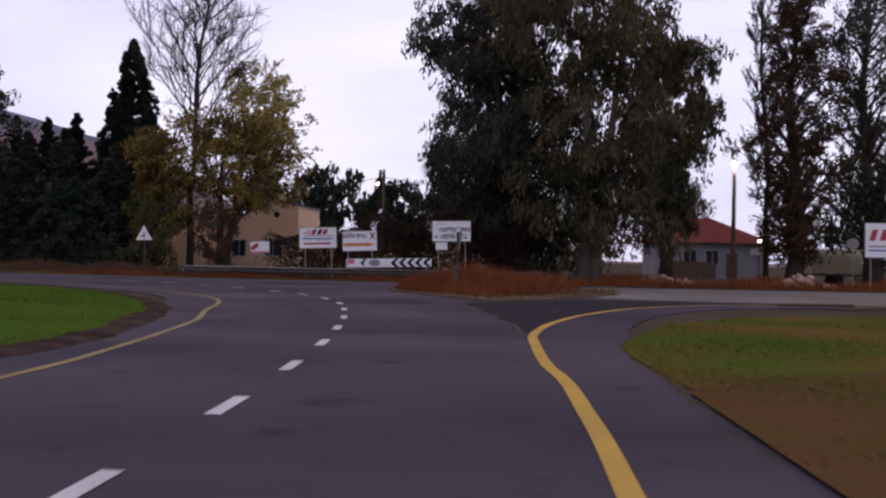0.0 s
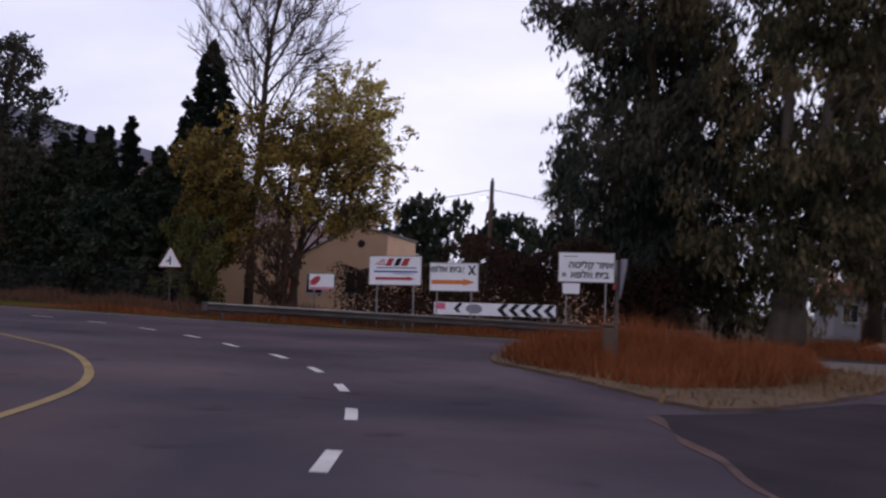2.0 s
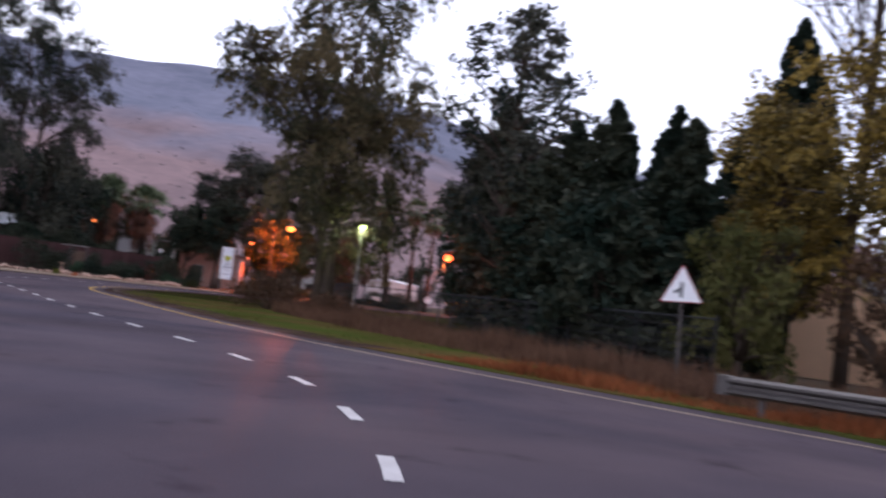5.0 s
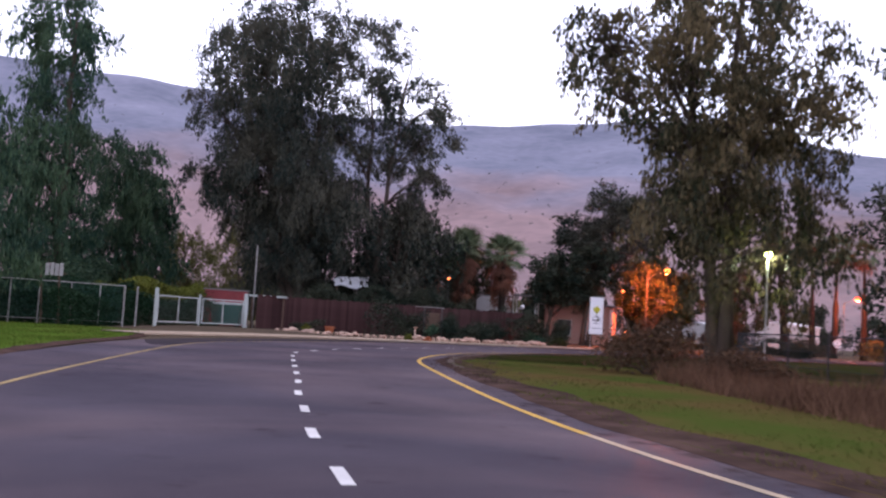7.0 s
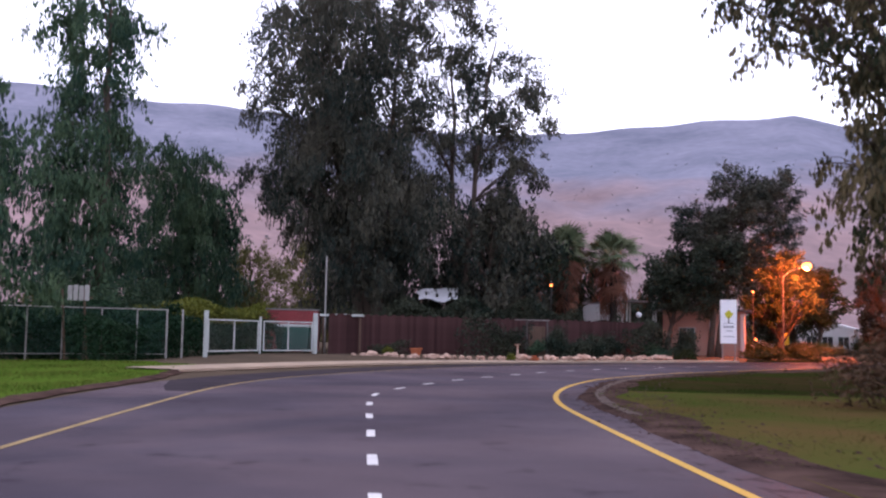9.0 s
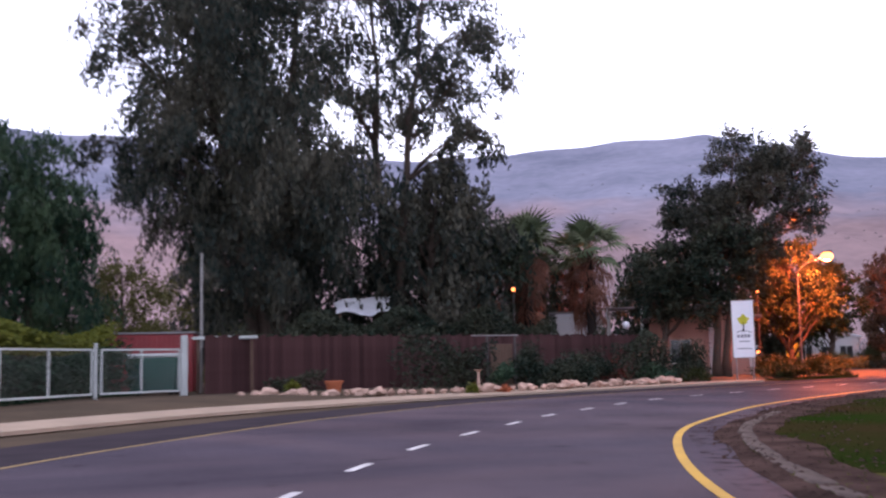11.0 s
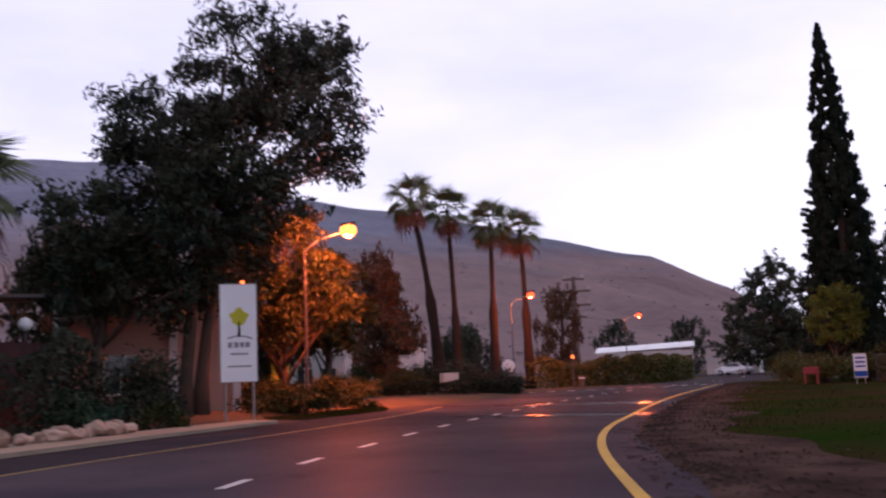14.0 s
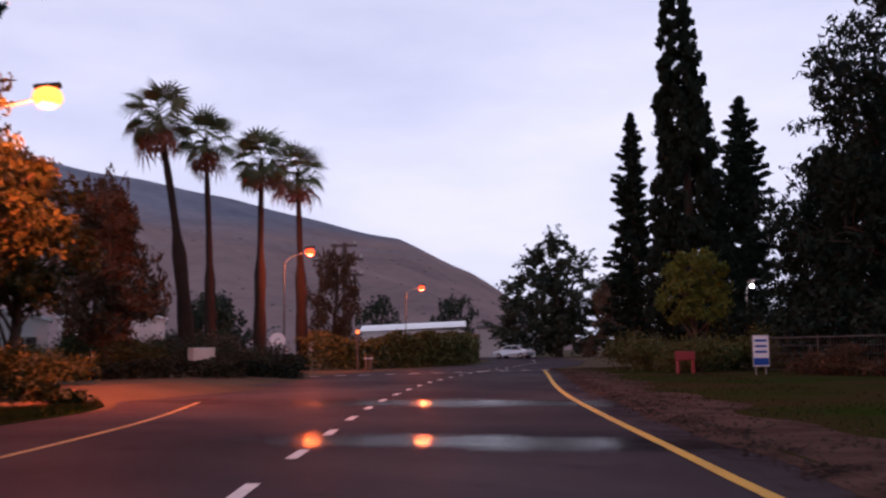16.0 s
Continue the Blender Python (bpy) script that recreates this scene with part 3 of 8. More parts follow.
def tree(name, x, y, h, r, leaf, style="euc", n_clump=60, per=220, size=(0.30, 0.10), trunk_r=None, bark=None, low=0.2, droop=0.6,
         spread=0.75, label="", category="tree", top=0.35, lean=(0, 0), stems=1, group="", squash=1.0):
    """A tree with a tapered trunk, limbs and a crown of leaves in clumps."""
    root = thing(name, x, y, 0, 0, label, category, group)
    trunk_r = trunk_r or 0.022 * h + 0.04
    bark = bark or BARK
    paths, centres, scale_ = [], [], []
    lean = np.array([lean[0], lean[1], 0.0])
    trunks = []
    for s in range(stems):
        a = rng.uniform(0, 2 * np.pi)
        base = np.array([np.cos(a), np.sin(a), 0]) * (0.0 if stems == 1 else rng.uniform(0.3, 0.9) * min(1.5, 0.2 * r))
        tip = np.array([0, 0, h * (0.6 if style in ("cyp", "spire") else 0.9)]) + lean * h * (0.6 if style in ("cyp", "spire") else 1.0) + (base * 2.5 if stems > 1 else 0)
        t = np.linspace(0, 1, 8)[:, None]
        pts = base + (tip - base) * t + np.cumsum(rng.normal(0, (0.002 if style in ("cyp", "spire", "cone", "fir") else 0.012) * h, (8, 3)) * [1, 1, 0], 0) * (t > 0)
        pts[0, 2] = -0.15
        rad = trunk_r / (stems**0.5) * (1 - 0.85 * t[:, 0]) + 0.015
        rad[0] *= 1.35
        paths.append((pts, rad))
        trunks.append((pts, rad))
    wob = rng.uniform(0, 2 * np.pi, 6)
    for i in range(n_clump):
        u = (i + rng.uniform(0, 1)) / n_clump
        az = i * 2.39996 + rng.normal(0, 0.4)
        if style == "cyp":
            rr = r * (min(1.0, u * 6 + 0.45)) * (1 - u) ** 0.55 * math.sqrt(rng.uniform(0.2, 1.0)) * 0.95
        elif style == "spire":
            rr = r * (1 - u) ** 0.7 * min(1.0, 0.6 + 4 * u) * math.sqrt(rng.uniform(0.15, 1.0))
        elif style == "cone":
            u = u**1.15
            rr = r * (1 - u) ** 0.85 * rng.uniform(0.25, 1.0)
        elif style == "poplar":
            rr = r * math.sin(math.pi * (0.12 + 0.82 * u)) * rng.uniform(0.3, 1.0)
        else:
            prof = math.sin(math.pi * (0.13 + 0.80 * u)) ** 0.55
            irr = 1 + 0.22 * math.sin(3 * az + wob[0] + 4 * u) + 0.18 * math.sin(2 * az + wob[1] - 7 * u)
            rr = r * prof * irr * math.sqrt(rng.uniform(0.06, 1.0)) * 0.86
        zc = h * (low + (1 - low) * u * 0.97)
        off = lean * zc
        if style == "fir":
            zc = h * (low + (1 - low) * u**0.9 * 0.98)
            rr = r * (1 - u**0.9) ** 0.8 * rng.uniform(0.35, 1.15) * (1 + 0.2 * math.sin(2 * az + wob[0] + 9 * u)) + 0.06
            out = np.array([math.cos(az), math.sin(az), 0.0])
            q = np.array([0.0, 0.4, 0.75, 1.0])[:, None]
            pts = np.array([0, 0, zc]) + lean * zc + out * rr * q + np.array([0, 0, 1.0]) * rr * (0.30 * q**2 - 0.22 * q)
            paths.append((pts, 0.05 * (1 - 0.8 * q[:, 0]) * (1.2 - u)))
            for w in (0.3, 0.6, 0.85, 1.0):
                centres.append(np.array([0, 0, zc]) + lean * zc + out * rr * w + np.array([0, 0, rr * (0.30 * w * w - 0.22 * w)]))
                scale_.append((0.2 + 0.8 * (1 - u)) * (1.1 - 0.45 * w))
            continue
        scale_.append(1.2 - 1.05 * u if style in ("cyp", "cone", "spire") else 1.0)
        c = np.array([math.cos(az) * rr, math.sin(az) * rr * squash, zc]) + off
        centres.append(c)
        if style in ("cyp", "spire"):
            continue
        tp, tr = trunks[i % len(trunks)]
        zt = max(0.12 * h, zc - (0.1 if style == "cone" else rng.uniform(0.6, 1.2)) * (rr + 0.4))
        zt = min(zt, tp[-2, 2])
        k = np.interp(zt, tp[:, 2], np.arange(len(tp)))
        p0 = tp[int(k)] + (tp[min(int(k) + 1, len(tp) - 1)] - tp[int(k)]) * (k - int(k))
        rad0 = np.interp(zt, tp[:, 2], tr) * 0.34
        t = np.linspace(0, 1, 5)[:, None]
        bend = np.array([0, 0, 1.0]) * np.sin(np.pi * t) * 0.12 * rr
        pts = p0 + (c - p0) * t + bend + rng.normal(0, 0.03 * (rr + 0.3), (5, 3)) * t
        paths.append((pts, rad0 * (1 - 0.8 * t[:, 0]) + 0.012))
    v, f = tubes(paths, 6)
    mesh_obj("trunk", v, f, bark, root, smooth=True)
    if leaf is not None:
        c = np.array(centres)
        rad = spread * r * (0.34 if style not in ("cyp", "cone", "spire", "fir") else 0.24)
        k = 9
        w = unit(len(c) * k) * rng.uniform(0, 1, (len(c) * k, 1)) ** 0.45 * rad * np.array([1, 1, {"cyp": 1.5, "spire": 1.5, "fir": 0.7}.get(style, 0.75)]) * np.repeat(scale_, k)[:, None]
        sub = np.repeat(c, k, 0) + w
        if style in ("euc", "poplar") and droop > 0.4:
            sub[:, 2] -= rng.uniform(0, 0.5, len(sub)) * rad
        m = max(4, int(per / k))
        tw = np.repeat(np.repeat(scale_, k), m)[:, None] * min(0.62, 0.42 * rad + 0.12)
        hang = np.array([0.62, 0.62, 1.5]) if droop > 0.4 else np.array([1, 1, 0.7])
        pts = np.repeat(sub, m, 0) + unit(len(sub) * m) * rng.uniform(0, 1, (len(sub) * m, 1)) ** 0.5 * tw * hang
        pts = pruned(pts[pts[:, 2] > 0.05], x, y)
        quads_obj("crown", leaves(pts, size[0], size[1], droop), leaf, root)
    return root


def lobed_tree(name, x, y, face, lobes, leaf, label, trunk_r=0.4, stems=1, size=(0.32, 0.10), droop=0.7, dens=200, bark=None, strand=1.0, group="", deep=0.55, fork=0.25):
    """A tree whose crown is a cluster of lobes (across, height, half width, half height, fullness); across runs along the compass turn face.
    Limbs reach every lobe, twigs spread in it, and the leaves hang from the twigs in strands."""
    root = thing(name, x, y, 0, 0, label, "tree", group)
    bark = bark or BARK
    ax_u = np.array([math.cos(radians(face)), math.sin(radians(face)), 0.0])
    ax_v = np.array([-ax_u[1], ax_u[0], 0.0])
    wide = max(abs(l[0]) for l in lobes) + 1.0
    top = max(l[1] for l in lobes)
    mid = sum(l[0] * l[2] for l in lobes) / sum(l[2] for l in lobes)
    paths, trunks = [], []
    t9 = np.linspace(0, 1, 9)[:, None]
    for k in range(stems):
        side = 0.0 if stems == 1 else (k - (stems - 1) / 2)
        foot = ax_u * side * 0.5 + ax_v * rng.normal(0, 0.15)
        tip = ax_u * (mid * 0.8 + side * wide * 0.35) + ax_v * rng.normal(0, 0.4) + np.array([0, 0, top * 0.93])
        pts = foot + (tip - foot) * t9 ** np.array([1.5, 1.5, 1.0]) + np.cumsum(rng.normal(0, 0.010 * top, (9, 3)) * [1, 1, 0], 0) * t9
        pts[0, 2] = -0.15
        rad = trunk_r / stems**0.5 * (1 - 0.86 * t9[:, 0]) + 0.015
        rad[0] *= 1.4
        paths.append((pts, rad))
        trunks.append((pts, rad))
    t5 = np.linspace(0, 1, 6)[:, None]
    t4 = np.linspace(0, 1, 4)[:, None]
    sprays, outs = [], []
    for l in lobes:
        u, z, ru, rz = l[:4]
        full = l[4] if len(l) > 4 else 1.0
        for half in (-1, 1):
            room = math.sqrt(max(0.0, wide**2 - u**2))
            v = half * rng.uniform(0.05, deep) * room
            c = ax_u * u + ax_v * v + np.array([0, 0, z])
            tp, tr = trunks[int(np.argmin([abs((p[5] - c) @ ax_u) for p, _ in trunks]))]
            zt = np.clip(z - rng.uniform(0.5, 0.9) * (abs(u - mid) + abs(v)) - 0.4 * rz, fork * top, tp[-2, 2])
            p0 = np.array([np.interp(zt, tp[:, 2], tp[:, a]) for a in range(3)])
            r0 = min(0.10, np.interp(zt, tp[:, 2], tr) * 0.36)
            reach = np.linalg.norm(c - p0)
            limb = p0 + (c - p0) * t5 + np.array([0, 0, 1.0]) * np.sin(np.pi * t5) * 0.10 * reach + rng.normal(0, 0.03 * reach, (6, 3)) * t5 * (1 - t5) * 2
            paths.append((limb, r0 * (1 - 0.75 * t5[:, 0]) + 0.012))
            n_leaf = int(full * dens * math.pi * ru * rz * 0.95 * 0.0155 / (size[0] * size[1] * 0.5))
            n_sp = max(6, n_leaf // 14)
            n_cl = max(5, int(1.7 * math.pi * ru * rz * full**0.5))
            d = unit(n_cl)
            q = rng.uniform(0.10, 1.0, (n_cl, 1)) ** 0.42
            seed = Vector(rng.uniform(-50, 50, 3))
            lump = np.array([1 + 0.55 * noise.noise(Vector(e) * 1.7 + seed) for e in d])[:, None]
            knot = c + d * q * lump * (np.abs(ax_u) * ru + np.abs(ax_v) * ru + np.array([0, 0, rz]))
            pick = rng.integers(0, n_cl, n_sp)
            sp = knot[pick] + rng.normal(0, 1, (n_sp, 3)) * np.array([0.34, 0.34, 0.26]) * min(1.0, 0.35 + 0.3 * ru)
            sprays.append(sp)
            outs.append(d[pick])
            for b in range(0, n_sp, max(1, n_sp // (12 if full < 0.7 else 7))):
                s0 = limb[3] + (limb[5] - limb[3]) * rng.uniform(0, 1)
                tw = s0 + (sp[b] - s0) * t4 + rng.normal(0, 0.06 * ru, (4, 3)) * t4 + np.array([0, 0, 0.12 * ru]) * np.sin(np.pi * t4)
                paths.append((tw, np.maximum(r0 * 0.28 * (1 - 0.8 * t4[:, 0]), 0.012)))
    vv, ff = tubes(paths, 6)
    mesh_obj("trunk", vv, ff, bark, root, smooth=True)
    sp, ou = np.concatenate(sprays), np.concatenate(outs)
    n, m = len(sp), 14
    hang = ou * (1 - 0.7 * droop) + np.array([0, 0, -droop]) + unit(n) * 0.3
    hang /= np.linalg.norm(hang, axis=1, keepdims=True)
    length = rng.uniform(0.35, 1.1, n) * strand
    f = np.tile(np.linspace(0, 1, m), n)
    pts = np.repeat(sp, m, 0) + np.repeat(hang, m, 0) * (f * np.repeat(length, m))[:, None] + rng.normal(0, 0.15, (n * m, 3)) * (1.1 - 0.6 * f)[:, None] * min(1.0, strand + 0.3)
    pts = pruned(pts[pts[:, 2] > 0.08], x, y)
    quads_obj("crown", leaves(pts, size[0], size[1], min(0.75, droop)), leaf, root)
    return root


def bare_tree(name, x, y, h, label, r=3.8, seed=1, low=0.34, rise=1.0, trunk_r=0.24):
    """A leafless tree: a leader, upswept limbs, branches and twigs."""
    g = np.random.default_rng(seed)
    root = thing(name, x, y, 0, 0, label, "tree")
    t = np.linspace(0, 1, 10)[:, None]
    lead = np.array([0, 0, h]) * t + np.cumsum(g.normal(0, 0.014 * h, (10, 3)) * [1, 1, 0], 0) * t
    lead[0, 2] = -0.15
    limbs, q4 = [], np.linspace(0, 1, 4)[:, None]

    def twig(p, d, length, rad, up):
        d = d / np.linalg.norm(d)
        pts = p + d * length * q4 + np.array([0, 0, up * length]) * q4**2 + g.normal(0, 0.035 * length, (4, 3)) * q4
        limbs.append((pts, np.maximum(rad * (1 - 0.7 * q4[:, 0]), 0.013)))
        return pts

    for i in range(36):
        u = (i + g.uniform(0, 1)) / 36
        z = h * (low + (0.98 - low) * u)
        k = np.interp(z, lead[:, 2], np.arange(10))
        p = lead[int(k)] + (lead[min(9, int(k) + 1)] - lead[int(k)]) * (k - int(k))
        az = 2.39996 * i + g.normal(0, 0.3)
        side = np.array([math.cos(az), math.sin(az), 0])
        length = r * (1.35 - 0.75 * u) * g.uniform(0.75, 1.15)
        a = twig(p, side + np.array([0, 0, rise * g.uniform(0.7, 1.3)]), length, trunk_r * 0.34 * (1 - 0.55 * u), 0.25)
        for m in range(9):
            b0 = a[1] + (a[3] - a[1]) * g.uniform(0, 1)
            d = side * 0.6 + unit_of(g) * 0.75 + np.array([0, 0, 0.7 * rise])
            b = twig(b0, d, length * g.uniform(0.28, 0.5), trunk_r * 0.12, 0.2)
            for w in range(8):
                twig(b[0] + (b[3] - b[0]) * g.uniform(0.2, 1), d * 0.5 + unit_of(g) * 0.7 + np.array([0, 0, 0.3]), length * g.uniform(0.12, 0.24), 0.02, 0.1)
    v, f = tubes([(lead, trunk_r * (1 - 0.88 * t[:, 0]) + 0.012)], 9)
    mesh_obj("trunk", v, f, BARK, root, smooth=True)
    v, f = tubes(limbs, 4)
    mesh_obj("crown", v, f, BARK, root, smooth=True)
    return root


def unit_of(g):
    v = g.normal(size=3)
    return v / np.linalg.norm(v)


def shrub(name, x, y, w, d, h, leaf, n=2500, size=(0.16, 0.07), label="", category="bush", turn=0.0, z=0.0, droop=0.1, kind="", stems=True):
    """A bush: leaves in lumps over an uneven mound, on a few stems."""
    root = thing(name, x, y, z, turn, label, category, "", kind)
    k = max(8, int(3 * (w + d)))
    a = rng.uniform(0, 2 * np.pi, k)
    q = np.sqrt(rng.uniform(0, 1, k))
    c = np.stack([np.cos(a) * q * w * 0.42, np.sin(a) * q * d * 0.42, rng.uniform(0.25, 0.8, k) * h * (1 - 0.5 * q**2)], 1)
    pts = c[rng.integers(0, k, n)] + rng.normal(0, 1, (n, 3)) * np.array([w, d, h]) * 0.11
    pts = pts[pts[:, 2] > 0.02]
    if stems:
        paths = [(np.array([[0, 0, -0.1], p * [0.4, 0.4, 0.5], p]), np.array([0.04, 0.03, 0.012]) * (0.5 + h / 3)) for p in c[:10]]
        v, f = tubes(paths, 5)
        tagged(mesh_obj("woody_base", v, f, BARK, root), kind="stuff")
    quads_obj("foliage", leaves(pts, size[0], size[1], droop), leaf, root)
    return root


def hedge(name, line, width, h, leaf, per_m=500, size=(0.13, 0.06), label="", lump=0.25, low=0.0):
    """A run of hedge along a line."""
    ln = smooth_line(line, 0.5)
    m = int(per_m * np.linalg.norm(np.diff(ln, axis=0), axis=1).sum())
    i = rng.integers(0, len(ln), m)
    x = ln[i, 0] + rng.uniform(-1, 1, m) * width / 2 + rng.normal(0, 0.12, m)
    y = ln[i, 1] + rng.uniform(-1, 1, m) * width / 2 + rng.normal(0, 0.12, m)
    top = h * (1 + lump * np.sin(0.9 * x + 0.7 * y) * np.sin(0.6 * x - 0.8 * y + 1))
    z = low + (top - low) * (1 - rng.uniform(0, 1, m) ** 1.8)
    root = thing(name, 0, 0, 0, 0, label, "hedge")
    quads_obj("foliage", leaves(pruned(np.stack([x, y, z], 1), 0, 0), size[0], size[1], 0.0), leaf, root)
    st = [(np.array([[p[0], p[1], -0.1], [p[0] + rng.normal(0, 0.1), p[1] + rng.normal(0, 0.1), h * 0.7]]), np.array([0.04, 0.015])) for p in ln[::2]]
    v, f = tubes(st, 5)
    tagged(mesh_obj("woody_base", v, f, BARK, root), kind="stuff")
    return root


# ---- ground ----
PAVE = smooth_line([(-60, 51.6), (-66.5, 56.6), (-69.5, 59.5), (-74.5, 65), (-78, 70.5), (-80.3, 76), (-82, 80.5), (-83.3, 84.8), (-84.8, 89.5), (-86.4, 95), (-89, 103)], 0.6)


def rise(x, y):
    """The bank behind the pavement."""
    x, y = np.asarray(x, float), np.asarray(y, float)
    d2 = (x.ravel()[:, None] - PAVE[None, :, 0]) ** 2 + (y.ravel()[:, None] - PAVE[None, :, 1]) ** 2
    k = d2.argmin(1)
    d = np.sqrt(d2.min(1))
    t = np.gradient(PAVE, axis=0)[k]
    left = (t[:, 0] * (y.ravel() - PAVE[k, 1]) - t[:, 1] * (x.ravel() - PAVE[k, 0])) > 0
    s = np.clip((d - 2.0) / 3.0, 0, 1)
    far = np.clip((40 - d) / 15, 0, 1)
    up = np.clip((y.ravel() - 56) / 6, 0, 1)
    return (0.3 * s * s * (3 - 2 * s) * far * left * up).reshape(x.shape)


gx = np.concatenate([-np.geomspace(3000, 185, 14), np.arange(-175, 60, 2.5), np.geomspace(70, 3000, 14)])
gy = np.concatenate([-np.geomspace(3000, 50, 14), np.arange(-40, 260, 2.5), np.geomspace(275, 3000, 14)])
GX, GY = np.meshgrid(gx, gy)
GZ = rise(GX, GY) - 0.03
nx, ny = len(gx), len(gy)
ground = mesh_obj("ground", np.stack([GX.ravel(), GY.ravel(), GZ.ravel()], 1),
                  [(j * nx + i, j * nx + i + 1, (j + 1) * nx + i + 1, (j + 1) * nx + i) for j in range(ny - 1) for i in range(nx - 1)], SOIL, smooth=True)
tagged(ground, "damp brown soil with thin dry growth", "ground", "", "structure")

# hills round the valley
az_k = [-60, -20, 6, 10, 12, 14.5, 17, 21, 25, 28, 33, 38, 43, 47, 50, 55, 60, 65, 70, 82, 87, 92, 110, 140, 180, 230]
el_k = [0.3, 0.2, 0.1, 0.3, 0.9, 2.6, 4.3, 6.2, 7.1, 7.9, 9.0, 9.8, 10.6, 11.5, 12.25, 12.15, 11.8, 11.5, 11.6, 12.6, 12.6, 12.9, 12.2, 9.0, 5.0, 1.0]
AZ = np.arange(-60, 230, 0.5)
RR = np.concatenate([np.linspace(380, 1500, 44), np.linspace(1600, 2400, 6)])
EL = np.interp(AZ, az_k, el_k) + 0.05 * np.sin(AZ * 1.3) * (AZ > 12)


def hill_place(a, rr):
    """The hillside's surface at a compass angle and a distance."""
    e = float(np.interp(a, AZ, EL))
    u = min(1.0, (rr - 380) / 1120)
    prof = u**1.35
    p = Vector((a * 0.22, rr * 0.006, 0.0))
    gul = noise.fractal(p, 1.0, 2.0, 4) * 15 * u * (1 - u) ** 1.3 * 3.2 * min(1, e / 4)
    terr = 3 * math.sin(rr * 0.02 + a * 0.3) * u * (1 - u)
    zz = max(-1.0, 1500 * math.tan(radians(e)) * prof + gul + terr) if rr <= 1500 else 1500 * math.tan(radians(e)) * (1 - 0.4 * (rr - 1500) / 900)
    return (-60 - rr * math.sin(radians(a)), 70 + rr * math.cos(radians(a)), zz - 1.5)


hv = [hill_place(a, rr) for a in AZ for rr in RR]
m_ = len(RR)
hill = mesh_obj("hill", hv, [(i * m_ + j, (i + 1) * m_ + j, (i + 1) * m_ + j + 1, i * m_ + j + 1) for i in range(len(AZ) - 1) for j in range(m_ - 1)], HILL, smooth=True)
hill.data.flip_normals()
tagged(hill, "bare hillside with scrub and gullies, lavender haze in its colour", "hill", "", "structure")

# dark scrub in hazed colours scattered over the slopes, thicker at the foot
sc_pts = []
for k in range(2200):
    a, rr = rng.uniform(14, 100), 388 + 900 * rng.uniform(0, 1) ** 2.4
    if noise.noise(Vector((a * 0.35, rr * 0.012, 3.0))) < rng.uniform(-0.35, 0.25):
        continue
    w = rng.uniform(0.6, 1.7) * (1.6 if rr < 470 else 1.0)
    sc_pts.append(np.array(hill_place(a, rr)) + np.array([0, 0, 0.3 * w]) + rng.normal(0, 1, (22, 3)) * np.array([w, w, 0.5 * w]) * 0.6)
tagged(quads_obj("scrub", leaves(np.concatenate(sc_pts), 1.1, 0.6, 0.0), SCRUB), "dark scrub scattered over the hillside, greyed by painted haze", "scrub", "", "stuff")

# ---- road ----
CENTRE = smooth_line([(-0.9, -40), (-0.9, 0), (-1.08, 12), (-1.52, 19.3), (-2.22, 25.2), (-2.95, 29.5), (-3.6, 32.4), (-4.6, 35.3), (-5.9, 38), (-7.3, 40.2), (-8.9, 42.1), (-10.8, 44.4), (-13.1, 46.6),
                      (-15.6, 48.4), (-18.3, 49.9), (-22.5, 51.4), (-26.5, 52.4), (-30.3, 53.3), (-33.1, 54.1), (-36, 54.9), (-38.9, 55.8), (-43, 57.0), (-46.4, 58.0), (-50.5, 59.2), (-54.3, 60.5),
                      (-56.9, 62), (-59.3, 63.7), (-61.7, 65.6), (-63.9, 67.6), (-66, 69.7), (-68, 71.7), (-69.9, 74), (-71.8, 76.4), (-73.5, 78.8), (-74.9, 81.5), (-76.1, 84.2), (-77.2, 87), (-78.2, 89.6),
                      (-79.6, 93.5), (-80.8, 97.3), (-82.6, 103), (-84.6, 110), (-87.2, 121), (-89.5, 135), (-91.2, 150), (-94.5, 168), (-101, 188), (-110, 206), (-125, 225)], 0.5)
Y_LEFT = smooth_line([(-3.7, -40), (-3.6, 8), (-3.7, 16), (-3.9, 18.7), (-4.3, 21.8), (-4.8, 24.8), (-5.6, 27.8), (-6.1, 30.2), (-6.9, 32.8), (-8.1, 35.1), (-9.8, 37.5), (-11.6, 39.3), (-15, 42), (-20, 44.7),
                      (-26, 47.0), (-32, 48.9), (-38.6, 50.8), (-44.7, 52.7), (-52, 55.1), (-58, 57.3), (-63, 60.1), (-69, 65.2), (-72.4, 68.9), (-76.3, 74.2), (-78.4, 79), (-80.3, 83.7), (-82, 88.8), (-84.2, 95.9),
                      (-86, 101), (-88.3, 106.2)], 0.6)
Y_RIGHT = smooth_line([(-15, 55.2), (-19, 55.5), (-22.9, 55.8), (-26.5, 56.3), (-30.3, 57.1), (-34.7, 58.3), (-39.7, 59.9), (-46.8, 62.3), (-51.2, 63.9), (-55.4, 66.1), (-58.8, 68.4), (-62.5, 71.4), (-65.4, 74.9), (-67.1, 76.9), (-68.4, 78.8),
                       (-69.45, 80.6), (-70.62, 82.8), (-72.5, 86.4), (-74.2, 90.2), (-75.5, 93.8), (-76.5, 97.2), (-77.8, 101.4), (-80.1, 109.3), (-82.2, 117.5), (-84.5, 127.2), (-86.4, 135)], 0.6)
for _ in range(12):
    Y_RIGHT[1:-1] = 0.25 * Y_RIGHT[:-2] + 0.5 * Y_RIGHT[1:-1] + 0.25 * Y_RIGHT[2:]
